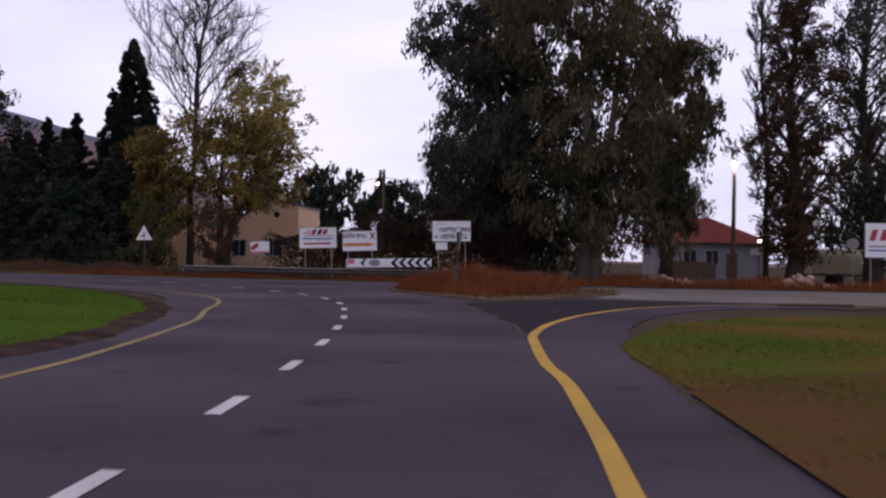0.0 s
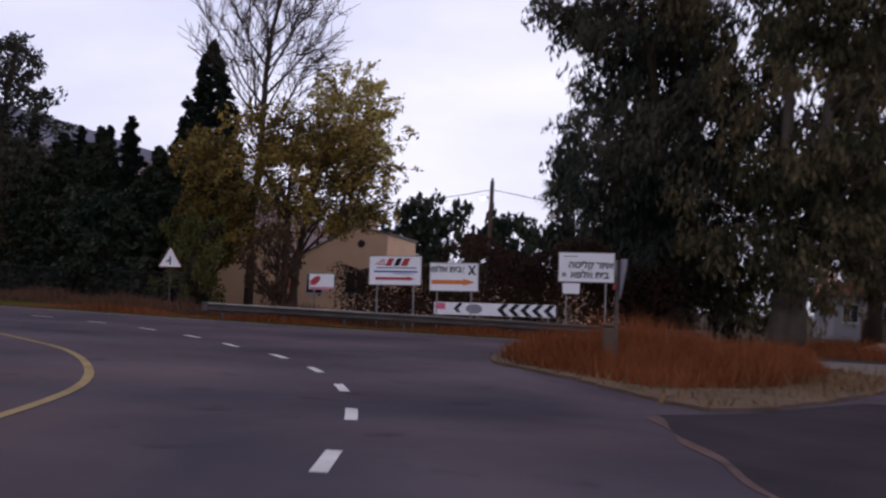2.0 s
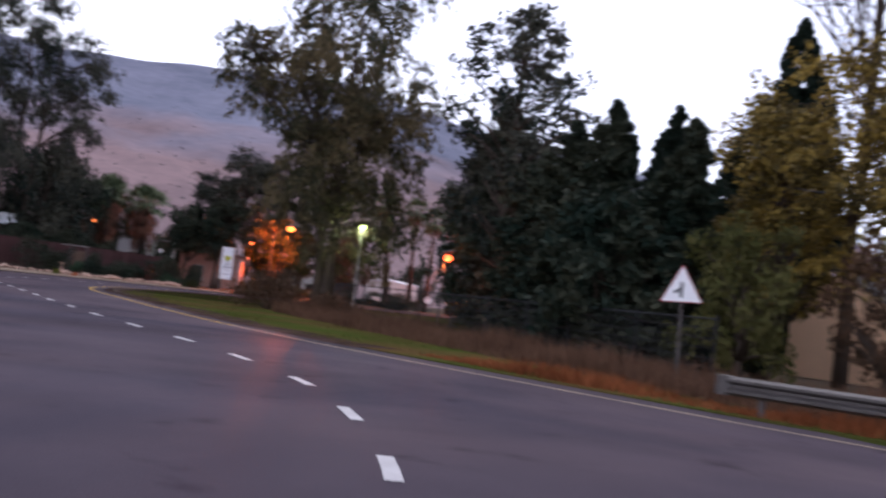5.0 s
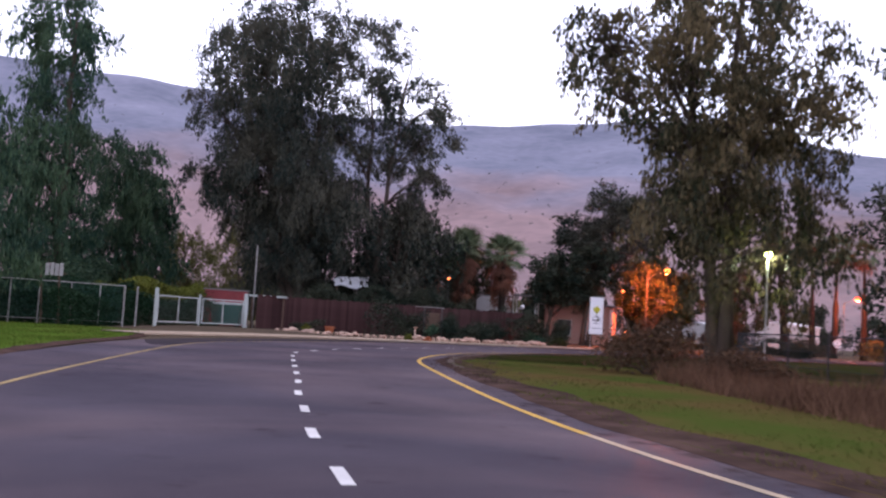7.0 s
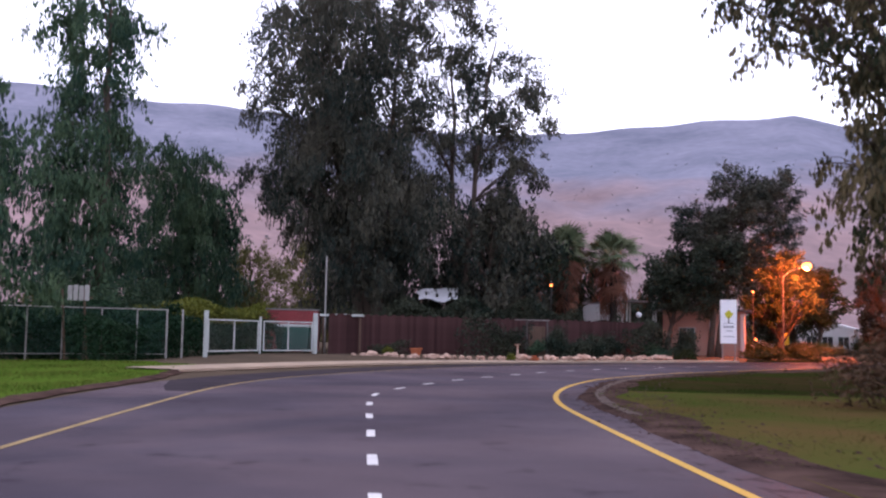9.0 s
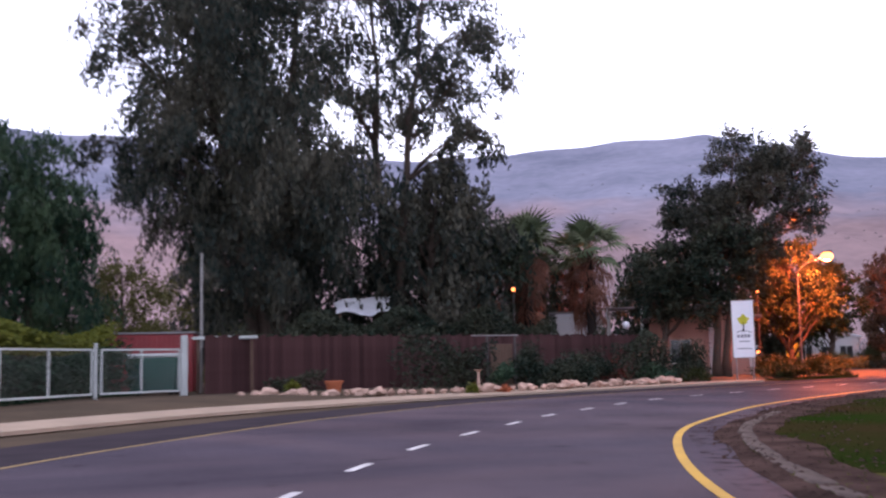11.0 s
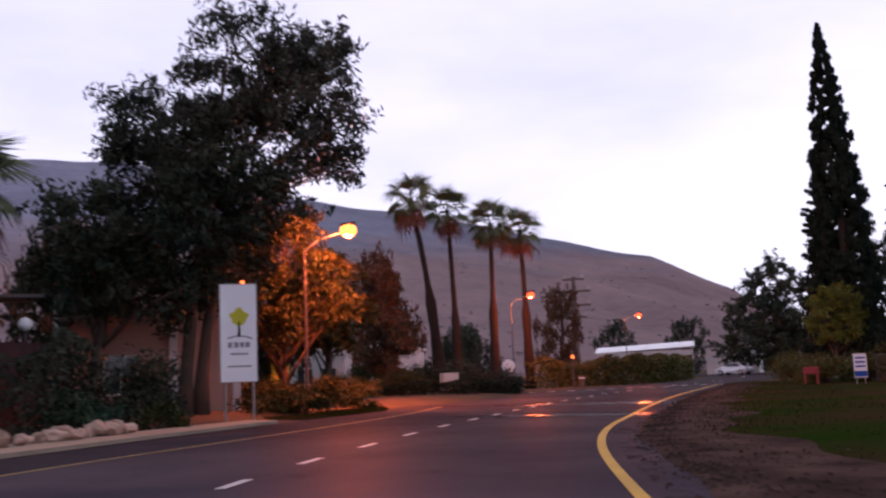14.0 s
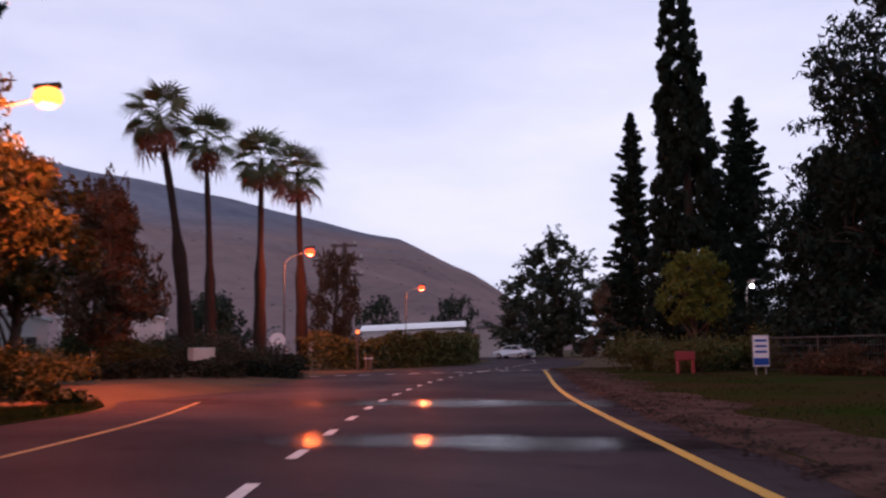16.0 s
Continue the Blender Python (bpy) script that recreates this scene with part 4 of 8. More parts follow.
Y_SLIP = smooth_line([(1.7, -40), (1.7, 6), (1.6, 15.5), (1.38, 18.5), (1.28, 21.1), (1.28, 23.4), (1.72, 26.7), (2.75, 30.6), (4.5, 34.4), (7.6, 37.5), (13, 39.0)], 0.5)

left_edge = side_line(Y_LEFT, -np.interp(np.arange(len(Y_LEFT)), [0, 60, 75, 88, 100, 125, 165, 190, len(Y_LEFT)], [0.45, 0.5, 0.8, 1.2, 1.5, 1.2, 1.6, 2.4, 2.2]))
right_edge = side_line(Y_RIGHT, 1.5)
slip_edge = side_line(Y_SLIP, 1.5)
road_poly = [tuple(p) for p in left_edge[:-14:2]]
road_poly += [(-88.5, 104), (-92, 109), (-99, 110.5), (-112, 113), (-112, 122), (-98, 123.5), (-96, 128), (-95.4, 140), (-95.8, 155), (-98.8, 170), (-105, 190), (-115, 210), (-128, 228), (-121, 231), (-107, 212), (-97, 190), (-90.5, 168), (-87.5, 150), (-86.9, 137)]
road_poly += [tuple(p) for p in right_edge[::-2]]
road_poly += [(-13, 55.7), (-8, 56.1), (-2, 56.6), (6, 55.4), (20, 56.5), (70, 58), (70, 41), (20, 38.8)]
road_poly += [tuple(p) for p in slip_edge[::-2]]
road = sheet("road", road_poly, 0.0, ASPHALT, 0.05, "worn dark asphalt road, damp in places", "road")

side_pts = [(3.4, 40.6), (7, 39.2), (13, 39.6), (20, 40), (69, 42), (69, 57), (20, 55.7), (8, 54.6), (2, 53.5), (4.5, 48)]
sheet("side_road", side_pts, 0.012, ASPHALT_PALE, 0.02, "pale dusty concrete side road", "road")


def stripe(name, line, width, material, label):
    a, b = side_line(line, -width / 2), side_line(line, width / 2)
    return ribbon(name, a, b, 0.007, material, label, "road marking")


inward = np.clip((Y_LEFT[:, 1] - 82) / 8, 0, 1) * 0.36
stripe("edge_line", side_line(Y_LEFT, inward), 0.12, YELLOW_WORN, "worn yellow edge line painted on asphalt")
k_pale = int(np.argmin(np.abs(Y_RIGHT[:, 0] + 30)))
stripe("edge_line", Y_RIGHT[:k_pale + 1], 0.13, CREAM_PAINT, "faded cream edge line along the verge")
stripe("edge_line", Y_RIGHT[k_pale:], 0.135, YELLOW_PAINT, "yellow edge line painted on asphalt")
stripe("edge_line", Y_SLIP, 0.15, YELLOW_PAINT, "yellow edge line curving into the side road")
stripe("edge_line", smooth_line([(-1.8, 56.0), (-7.4, 55.5), (-11.5, 55.2), (-15, 55.2)], 0.5), 0.12, CREAM_PAINT, "thin pale edge line along the verge")

# centre dashes, one metre long, three metres apart
seg = np.r_[0, np.cumsum(np.linalg.norm(np.diff(CENTRE, axis=0), axis=1))]
i16 = np.argmin(np.abs(CENTRE[:, 1] - 16.3) + np.abs(CENTRE[:, 0] + 1.2))
phase = (seg[i16] - 0.5) % 3.0
dash_root = tagged(new("centre_line"), "broken white centre line of short dashes", "road marking", "", "structure")
for s0 in np.arange(phase, seg[-1] - 60, 3.0):
    drift = np.interp(s0, [70, 80, 96, 108, 118, 133, 150, 160, 174, 185], [1.1, 0.5, 0.45, 1.0, 1.05, 2.1, 2.1, 2.4, 2.7, 2.3])
    q = np.linspace(s0 + drift, s0 + drift + 1.0, 3)
    ln = np.stack([np.interp(q, seg, CENTRE[:, 0]), np.interp(q, seg, CENTRE[:, 1])], 1)
    if 4 < ln[0, 1] and s0 < seg[-1] - 60:
        a, b = side_line(ln, -0.065), side_line(ln, 0.065)
        n = len(a)
        ob = mesh_obj("dash", [(x, y, 0.007) for x, y in a] + [(x, y, 0.007) for x, y in b], [(i, n + i, n + i + 1, i + 1) for i in range(n - 1)], WHITE_PAINT, dash_root)

# ---- verges and islands ----
def soft_ring(pts, amp=1.0):
    """A closed outline through the points, finely uneven."""
    ln = smooth_line(list(pts) + [pts[0]], 0.35)[:-1]
    k = np.arange(len(ln))
    c = np.mean(ln, 0)
    return [tuple(c + (p - c) * (1 + amp * (0.09 * math.sin(i * 1.7) * math.sin(i * 0.61) + 0.05 * math.sin(i * 3.1)))) for i, p in zip(k, ln)]


GRASS_R = [(2.9, -30), (2.9, 8), (2.75, 15.7), (2.45, 19.6), (2.5, 21.5), (3.7, 26.1), (5.9, 29.8), (9.6, 31.9), (20, 34.5), (60, 37), (60, -30)]
GRASS_L = [(-4.9, -30), (-4.8, 17.8), (-5.0, 21), (-5.6, 24), (-6.6, 27.7), (-8.4, 31.5), (-11.9, 36.5), (-17.5, 40.6), (-26, 44.6), (-38, 48.2), (-48, 50.9), (-55, 53.0), (-62, 55.7), (-69, 57.5), (-73.5, 58.7), (-77.5, 58.4), (-79, 55), (-78, 46), (-76, 30), (-40, -30)]
ISLAND = [(-3.9, 44.2), (-3.5, 42.3), (-1.8, 39.3), (-0.3, 36.1), (0.6, 35.9), (2.6, 39.6), (4.4, 44), (4.2, 48), (1.5, 50.3), (-2.5, 49.6)]
sheet("grass_verge", GRASS_R, 0.03, DRYTURF, 0.1, "green and rust-brown patchy grass verge", "grass verge")
sheet("grass_verge", GRASS_L, 0.04, TURF, 0.1, "short green grass verge inside the bend", "grass verge")
sheet("gravel_island", soft_ring(ISLAND, 0.16), 0.05, GRAVEL, 0.1, "gravel traffic island with dry weeds", "traffic island")
grass("grass", [(2.5, 13), (2.5, 21.5), (3.7, 26), (5.9, 29.7), (9.6, 31.8), (16, 33), (14, 13)], 30000, 0.07, BLADE_DRY, "short green and rust-brown grass on the verge", 0.022, z=0.03)
WITHERED = [(2.9, 8), (2.62, 16.2), (3.4, 17.4), (4.8, 18.3), (6.6, 19.2), (9.5, 20.1), (15, 21), (20, 21), (20, 8)]
sheet("withered_patch", WITHERED, 0.033, RUST_TURF, 0.0, "rust-brown withered patch in the verge grass", "grass")
grass("grass", WITHERED, 12000, 0.07, STRAW_PALE, "short withered brown grass", 0.022, z=0.033)
grass("grass", [(-4.9, 14), (-5.1, 21), (-5.7, 24), (-6.7, 27.7), (-8.5, 31.5), (-12, 36.4), (-17.5, 40.4), (-26, 44.4), (-24, 30), (-12, 14)], 30000, 0.07, BLADE, "short green grass inside the bend", 0.022, z=0.04)
grass("grass", [(-44, 49.4), (-48, 50.7), (-55, 52.8), (-62, 55.5), (-69, 57.3), (-74, 58.4), (-78, 55), (-77, 48), (-60, 46)], 22000, 0.10, BLADE, "short green grass before the yard fence", 0.026, z=0.04)
grass("dry_weeds", [(-3.75, 44.6), (-3.2, 42.4), (-1.7, 39.9), (-0.5, 38.2), (1.2, 39.8), (2.8, 43), (3.2, 46.8), (0, 49.3), (-2.6, 48.6)], 21000, 0.55, STRAW, "tall rust-red dry weeds on the island", 0.028, 0.33)
grass("dry_weeds", [(-1.9, 43.5), (-1.4, 41.6), (-0.6, 40.3), (1.0, 41), (2.4, 43), (2.6, 46.4), (0, 48)], 14000, 0.98, STRAW, "tall rust-red dry weeds on the island", 0.028, 0.3)

grass("dry_weeds", [(-2.6, 42.6), (-1.9, 40.9), (-1.1, 39.6), (-0.2, 40.2), (-0.6, 42.4), (-1.6, 43.4)], 5200, 1.02, STRAW, "tall rust-red dry weeds round a marker post", 0.026, 0.28)
grass("dry_weeds", soft_ring(ISLAND), 2600, 0.26, STRAW_PALE, "sparse dry tufts over the gravel", 0.03, 0.4, z=0.05)
# broken earth edge of the inner verge
ge = smooth_line([(-4.85, 2), (-4.8, 17.8), (-5.0, 21), (-5.6, 24), (-6.6, 27.7), (-8.4, 31.5), (-11.9, 36.5), (-17.5, 40.6), (-26, 44.6), (-38, 48.2), (-48, 50.9), (-55, 53.0), (-62, 55.7), (-69, 57.5), (-73.5, 58.7)], 0.4)
gk = np.arange(len(ge))
gw = 0.06 * np.sin(gk * 0.8) * np.sin(gk * 0.23) + 0.03 * np.sin(gk * 2.1)
bank_sheet("dirt_strip", [(side_line(ge, 0.26 + 1.2 * gw), 0.004), (side_line(ge, 0.03 + 0 * gw), 0.046), (side_line(ge, -0.26 - 1.6 * gw), 0.046)], DIRT, "broken dark earth edge of the verge")

# north verge with the guard rail
EDGE_N = side_line(Y_RIGHT, 0.98)
k_near = int(np.argmin(np.abs(Y_RIGHT[:, 0] + 56)))
VERGE_N = [(-2, 56.8), (-8, 56.4), (-13, 56.2)] + [tuple(p) for p in EDGE_N[:k_near + 1:2]] + [tuple(EDGE_N[k_near]), (-45, 85), (-44, 74), (-30, 68), (-20, 65.5), (-2, 66)]
VERGE_FAR = [tuple(EDGE_N[k_near])] + [tuple(p) for p in EDGE_N[k_near + 2::2]] + [(-86.6, 137), (-78, 150), (-58, 150), (-44, 95), (-45, 85)]
sheet("grass_verge", VERGE_N, 0.028, VERGE, 0.12, "green and brown grass verge behind a low kerb", "grass verge")
sheet("grass_verge", VERGE_FAR, 0.028, VERGE_DARK, 0.12, "dark damp grass verge with bare earth", "grass verge")
strip_road = lambda x, y: np.min((x[:, None] - Y_RIGHT[None, ::3, 0]) ** 2 + (y[:, None] - Y_RIGHT[None, ::3, 1]) ** 2, axis=1) < 3.0
near_road = lambda x, y: np.min((x[:, None] - Y_RIGHT[None, ::3, 0]) ** 2 + (y[:, None] - Y_RIGHT[None, ::3, 1]) ** 2, axis=1) < 40
grass("grass", VERGE_N, 30000, 0.075, BLADE_VERGE, "short damp grass along the road", 0.022, keep=near_road, z=0.028)
grass("grass", VERGE_FAR, 34000, 0.08, BLADE_DARK, "short dark damp grass along the road", 0.022, keep=lambda x, y: near_road(x, y) & ~strip_road(x, y), z=0.028)
grass("dry_weeds", [(-4, 57.6), (-10, 57.2), (-16, 57.4), (-22, 60), (-30, 63), (-38, 66), (-44, 68.5), (-46, 72), (-36, 70), (-26, 66), (-18, 63), (-4, 61)], 22000, 0.62, STRAW_BROWN, "brown dry weeds along the fence", 0.03, 0.35, z=0.05)
grass("dry_weeds", [(-1, 57.1), (-8, 56.7), (-15, 56.4), (-20, 56.8), (-24, 57.6), (-23, 58.6), (-16, 57.8), (-8, 58.6), (0, 59.2)], 11000, 0.26, STRAW, "rust-brown dry weeds under the guard rail", 0.03, 0.4, z=0.02)
grass("dry_weeds", [(3, 57.5), (24, 59), (26, 66), (4, 64)], 14000, 0.6, STRAW, "rust-red dry weeds beside the side road", 0.03, 0.35)

# kerb round the inside of the second bend
wob_ = np.sin(np.arange(len(Y_RIGHT)) * 0.9) * 0.10 + np.sin(np.arange(len(Y_RIGHT)) * 0.37 + 1) * 0.14
k_i = np.arange(len(Y_RIGHT))
bank_sheet("dirt_strip", [(side_line(Y_RIGHT, 0.66 + 0.5 * wob_)[16:], 0.004), (side_line(Y_RIGHT, 1.06 + 0.1 * wob_)[16:], 0.034), (side_line(Y_RIGHT, np.interp(k_i, [30, 48, 86, 100], [1.9, 1.75, 1.8, 2.5]) + np.interp(k_i, [84, 100], [1.2, 2.4]) * wob_)[16:], 0.034)], DIRT, "dark trodden dirt strip behind the kerb")
ribbon("dirt_wash", side_line(Y_RIGHT, 0.22 + 0.3 * wob_)[16:], side_line(Y_RIGHT, 1.02 + 0 * wob_)[16:], 0.005, DIRT_WASH, "thin washed dirt over the edge of the asphalt", "dirt")
n_c = 5200
k_c = rng.integers(40, len(Y_RIGHT) - 1, n_c)
o_c = 0.95 + rng.normal(0, 0.22, n_c) + np.where(rng.random(n_c) < 0.3, rng.uniform(0, 1.8, n_c), 0)
d_c = Y_RIGHT[k_c + 1] - Y_RIGHT[k_c]
d_c = d_c / np.linalg.norm(d_c, axis=1, keepdims=True)
e_c = side_line(Y_RIGHT, 1.0)[k_c[0]] - Y_RIGHT[k_c[0]]
sgn = np.sign(d_c[0, 0] * e_c[1] - d_c[0, 1] * e_c[0])
p_c = Y_RIGHT[k_c] + (Y_RIGHT[k_c + 1] - Y_RIGHT[k_c]) * rng.random((n_c, 1)) + np.stack([-d_c[:, 1], d_c[:, 0]], 1) * (sgn * o_c)[:, None]
r_c = rng.uniform(0.012, 0.05, n_c) * rng.uniform(0.6, 1.3, n_c)
z_c = np.interp(o_c, [0.66, 1.06], [0.005, 0.034])
cv = np.stack([np.stack([p_c[:, 0] + r_c * a, p_c[:, 1] + r_c * b, z_c + r_c * c], 1) for a, b, c in ((1, 0.2, 0), (-0.5, 0.9, 0), (-0.6, -0.8, 0), (0.1, 0.1, 0.7))], 1).reshape(-1, 3)
cf = [(4 * i + a, 4 * i + b, 4 * i + c) for i in range(n_c) for a, b, c in ((0, 1, 3), (1, 2, 3), (2, 0, 3))]
tagged(mesh_obj("earth_crumbs", cv, cf, DIRT), "crumbs of earth and small stones beside the road", "dirt", "", "stuff")
kerb_line = side_line(Y_RIGHT, 1.12)[52:88]
kerb_root = tagged(new("kerb"), "low worn concrete kerb stones along the verge", "kerb", "", "structure")
kseg = np.r_[0, np.cumsum(np.linalg.norm(np.diff(kerb_line, axis=0), axis=1))]
for s0 in np.arange(0, kseg[-1] - 1, 1.0):
    a = np.array([np.interp(s0, kseg, kerb_line[:, 0]), np.interp(s0, kseg, kerb_line[:, 1])])
    b = np.array([np.interp(s0 + 0.98, kseg, kerb_line[:, 0]), np.interp(s0 + 0.98, kseg, kerb_line[:, 1])])
    d = b - a
    ob = part("kerb_stone", box_bm(np.linalg.norm(d) * random.uniform(0.9, 1.0), 0.26, 0.13, (0, random.uniform(-0.02, 0.02), -0.075), 0.03), KERBSTONE, kerb_root)
    ob.matrix_basis = pose(*((a + b) / 2), random.uniform(-0.02, 0.008), random.uniform(-2, 2), random.uniform(-1, 1), math.degrees(math.atan2(d[1], d[0])))

# pavement on the outside of the second bend
k_end = int(np.argmin(np.abs(PAVE[:, 1] - 96)))
pw = np.interp(PAVE[:, 1], [80, 88, 95], [2.3, 1.6, 1.0])
k_start = int(np.argmin(np.abs(PAVE[:, 1] - 57.2)))
pa, pb = PAVE[k_start:k_end], side_line(PAVE, -pw)[k_start:k_end]
n = len(pa)
pv = [(x, y, 0.0) for x, y in pa] + [(x, y, 0.09) for x, y in pa] + [(x, y, 0.12) for x, y in pb] + [(x, y, -0.1) for x, y in pb]
pave = mesh_obj("pavement", pv, [(k * n + i, k * n + i + 1, (k + 1) * n + i + 1, (k + 1) * n + i) for k in range(3) for i in range(n - 1)], PAVING)
tagged(pave, "pale sandy pavement along the outside of the bend", "pavement", "", "structure")
bm_ = bmesh.new()
bm_.from_mesh(pave.data)
bmesh.ops.recalc_face_normals(bm_, faces=bm_.faces)
bm_.to_mesh(pave.data)
bm_.free()

# newer asphalt where the side road joins, with dirt washed along its seam
seam = smooth_line([(-0.6, 34.6), (-0.25, 32.2), (0.22, 29.6), (0.72, 26.5), (1.15, 23.4)], 0.4)
SLIP_IN = [tuple(p) for p in Y_SLIP[(Y_SLIP[:, 1] > 23.2) & (Y_SLIP[:, 0] < 10)]]
sheet("asphalt_patch", [tuple(p) for p in seam[::-1]] + [(0.5, 35.6), (2.6, 38.8), (6, 39.0), (11, 38.8)] + SLIP_IN[::-1], 0.003, PATCH, 0.0, "dark newer asphalt at the side road", "road patch")
sk = np.arange(len(seam))
ribbon("dirt_streak", side_line(seam, 0.05 + 0.05 * np.sin(sk * 1.3)), side_line(seam, -0.05 - 0.06 * np.sin(sk * 0.9 + 1)), 0.005, SEAM_DIRT, "thin streak of washed-out dirt on the asphalt", "dirt")

# darker newer strip between the edge line and the pavement
k_a, k_b = int(np.argmin(np.abs(Y_LEFT[:, 0] + 56))), int(np.argmin(np.abs(Y_LEFT[:, 1] - 92)))
strip_w = np.interp(np.arange(k_a, k_b), [k_a, k_a + 8, k_b - 8, k_b], [0.3, 1.0, 1.0, 0.3])
ribbon("asphalt_strip", side_line(Y_LEFT, -0.12)[k_a:k_b], (left_edge * 1.0)[k_a:k_b] * strip_w[:, None] + side_line(Y_LEFT, -0.12)[k_a:k_b] * (1 - strip_w[:, None]), 0.003, PATCH, "dark newer asphalt strip beside the pavement", "road patch")

# standing water on the far straight
for px, py, ax, ay in ((-81.6, 106.4, 6.2, 2.3), (-79.0, 97.9, 4.6, 1.5)):
    wet = soft_rim(WATER.copy(), px, py, ax, ay)
    rim = [(px + 1.5 * ax * math.cos(a), py + 1.5 * ay * math.sin(a)) for a in np.linspace(0, 2 * np.pi, 40)[:-1]]
    sheet("puddle", rim, 0.003, wet, 0.0, "shallow film of rain water on the road", "puddle")
sheet("asphalt_patch", [(-89.8, 106.8), (-87.4, 105.6), (-86.7, 106.6), (-88.8, 108.2)], 0.003, PATCH, 0.0, "dark asphalt repair patch", "road patch")

# ---- trees by the junction ----
EUC_LABEL = "tall dense dark eucalyptus with drooping leaves by the side road"
lobed_tree("eucalyptus_tree", 4.4, 60.8, -3.5, [(-1.5, 13.2, 3.3, 2.7), (1.8, 12.9, 2.4, 2.7, 0.6), (3.5, 12.3, 1.8, 1.8, 0.8), (5.5, 11.9, 1.1, 1.2, 0.8), (5.0, 8.7, 1.4, 1.3), (3.9, 7.0, 2.1, 2.1), (0.4, 9.0, 3.0, 3.6), (-1.3, 4.3, 2.4, 2.4),
                                                (1.3, 5.2, 2.4, 2.4), (2.8, 3.1, 1.5, 1.5, 0.5), (-0.1, 1.9, 1.8, 1.5, 0.6), (-1.0, 17.7, 3.3, 2.7), (2.0, 15.9, 2.1, 1.8)], L_EUC, EUC_LABEL, 0.5, 2, dens=150, bark=BARK_PALE)
lobed_tree("eucalyptus_tree", 0.6, 64.5, 0.5, [(-4.0, 14.3, 2.1, 1.9), (-1.4, 12.4, 3.2, 3.5), (0.3, 8.3, 3.5, 4.2), (-2.9, 7.6, 2.1, 3.2), (-3.1, 4.4, 1.9, 2.2), (-0.5, 4.1, 2.6, 2.6), (-2.4, 2.1, 1.4, 1.3), (0.8, 1.9, 1.9, 1.6),
                                               (-0.8, 17.9, 3.5, 2.6), (1.1, 16.6, 1.9, 1.9)], L_EUC2, EUC_LABEL, 0.5, 2, dens=160)
tree("eucalyptus_tree", -0.6, 70, 21, 3.6, L_EUC, n_clump=80, per=260, low=0.14, stems=2, label="tall eucalyptus with hanging grey-green leaves")
tree("eucalyptus_tree", 10.2, 75, 16, 3.4, L_EUC, n_clump=70, per=260, low=0.24, size=(0.36, 0.13), label="eucalyptus with an open lumpy crown beside a house")
tree("poplar_tree", 16.6, 67.5, 19, 2.8, L_RUST, "poplar", 130, 260, (0.2, 0.1), low=0.08, droop=-0.2, label="tall thin half-bare poplar with rusty leaves")
bare_tree("poplar_tree", 15.6, 70, 20, "leafless poplar with fine upright branches", 2.0, 5, 0.15, 2.4, 0.17)
tree("eucalyptus_tree", 22, 70, 19, 4.6, L_EUC2, n_clump=80, per=260, low=0.12, label="dark dense eucalyptus behind the side road")
tree("carob_tree", 27, 84, 10, 5, L_DARK, n_clump=50, per=200, low=0.1, label="dark evergreen tree behind a canvas trailer")
tree("carob_tree", 6, 104, 9, 4.5, L_OLIVE, n_clump=40, per=170, low=0.2, label="olive-green tree behind the red-roofed house")
tree("carob_tree", 16, 110, 9, 4.5, L_OLIVE, n_clump=40, per=170, low=0.2, label="olive-green tree behind the red-roofed house")
# behind the signs
for px, py, ph, pr in ((-31, 128, 11, 5), (-23, 126, 11.5, 5.5), (-15, 130, 10.5, 5), (-8, 128, 9.5, 5), (-1, 124, 9.5, 5)):
    tree("carob_tree", px, py, ph, pr, L_DARK, n_clump=50, per=120, low=0.08, size=(0.7, 0.38), label="dark round evergreen tree behind the farm buildings", group="evergreen trees behind the farm")
# autumn tree, bare tree and cypress
lobed_tree("autumn_tree", -22.0, 93.5, 16.6, [(-0.3, 15.6, 2.5, 2.1), (1.0, 13.6, 1.9, 2.5), (-1.6, 16.3, 1.0, 1.6, 0.6), (-1.0, 13.0, 2.5, 2.5), (1.8, 14.9, 1.0, 1.2, 0.5), (-0.4, 10.4, 2.6, 2.0), (1.6, 10.6, 2.0, 1.6, 0.6), (2.6, 12.2, 1.2, 0.8, 0.5)], L_GOLD,
           "tree with thin yellow-olive autumn leaves", 0.36, 2, (0.32, 0.15), 0.25, 120, strand=0.8)
lobed_tree("autumn_tree", -19.4, 74.5, 19.7, [(-2.6, 8.7, 2.3, 1.6), (-0.2, 9.8, 1.8, 1.2), (1.1, 8.1, 3.0, 2.0), (-0.6, 6.7, 2.6, 1.7), (2.4, 6.3, 2.3, 1.4), (0.7, 5.0, 2.3, 1.3), (3.7, 5.5, 1.2, 0.9, 0.5), (2.2, 9.5, 2.2, 1.3), (3.4, 7.6, 1.3, 1.0, 0.6)], L_YELLOW,
           "tree with golden autumn leaves over the verge", 0.34, 2, (0.22, 0.12), 0.3, 120, strand=0.7, fork=0.3)
tree("autumn_tree", -24.6, 75, 9.6, 3.0, L_YELLOW, n_clump=55, per=240, low=0.25, size=(0.22, 0.12), droop=0.3, label="tree with brown and golden autumn leaves")
bare_tree("bare_tree", -22.4, 76.5, 23.5, "tall leafless tree with many upswept branches", 4.0, 3, 0.36, 1.05, 0.26)
tree("cypress_tree", -36.2, 100, 21.8, 4.9, L_CYP, "spire", 420, 200, (0.36, 0.14), low=0.03, droop=-0.5, label="tall dark pointed cypress")
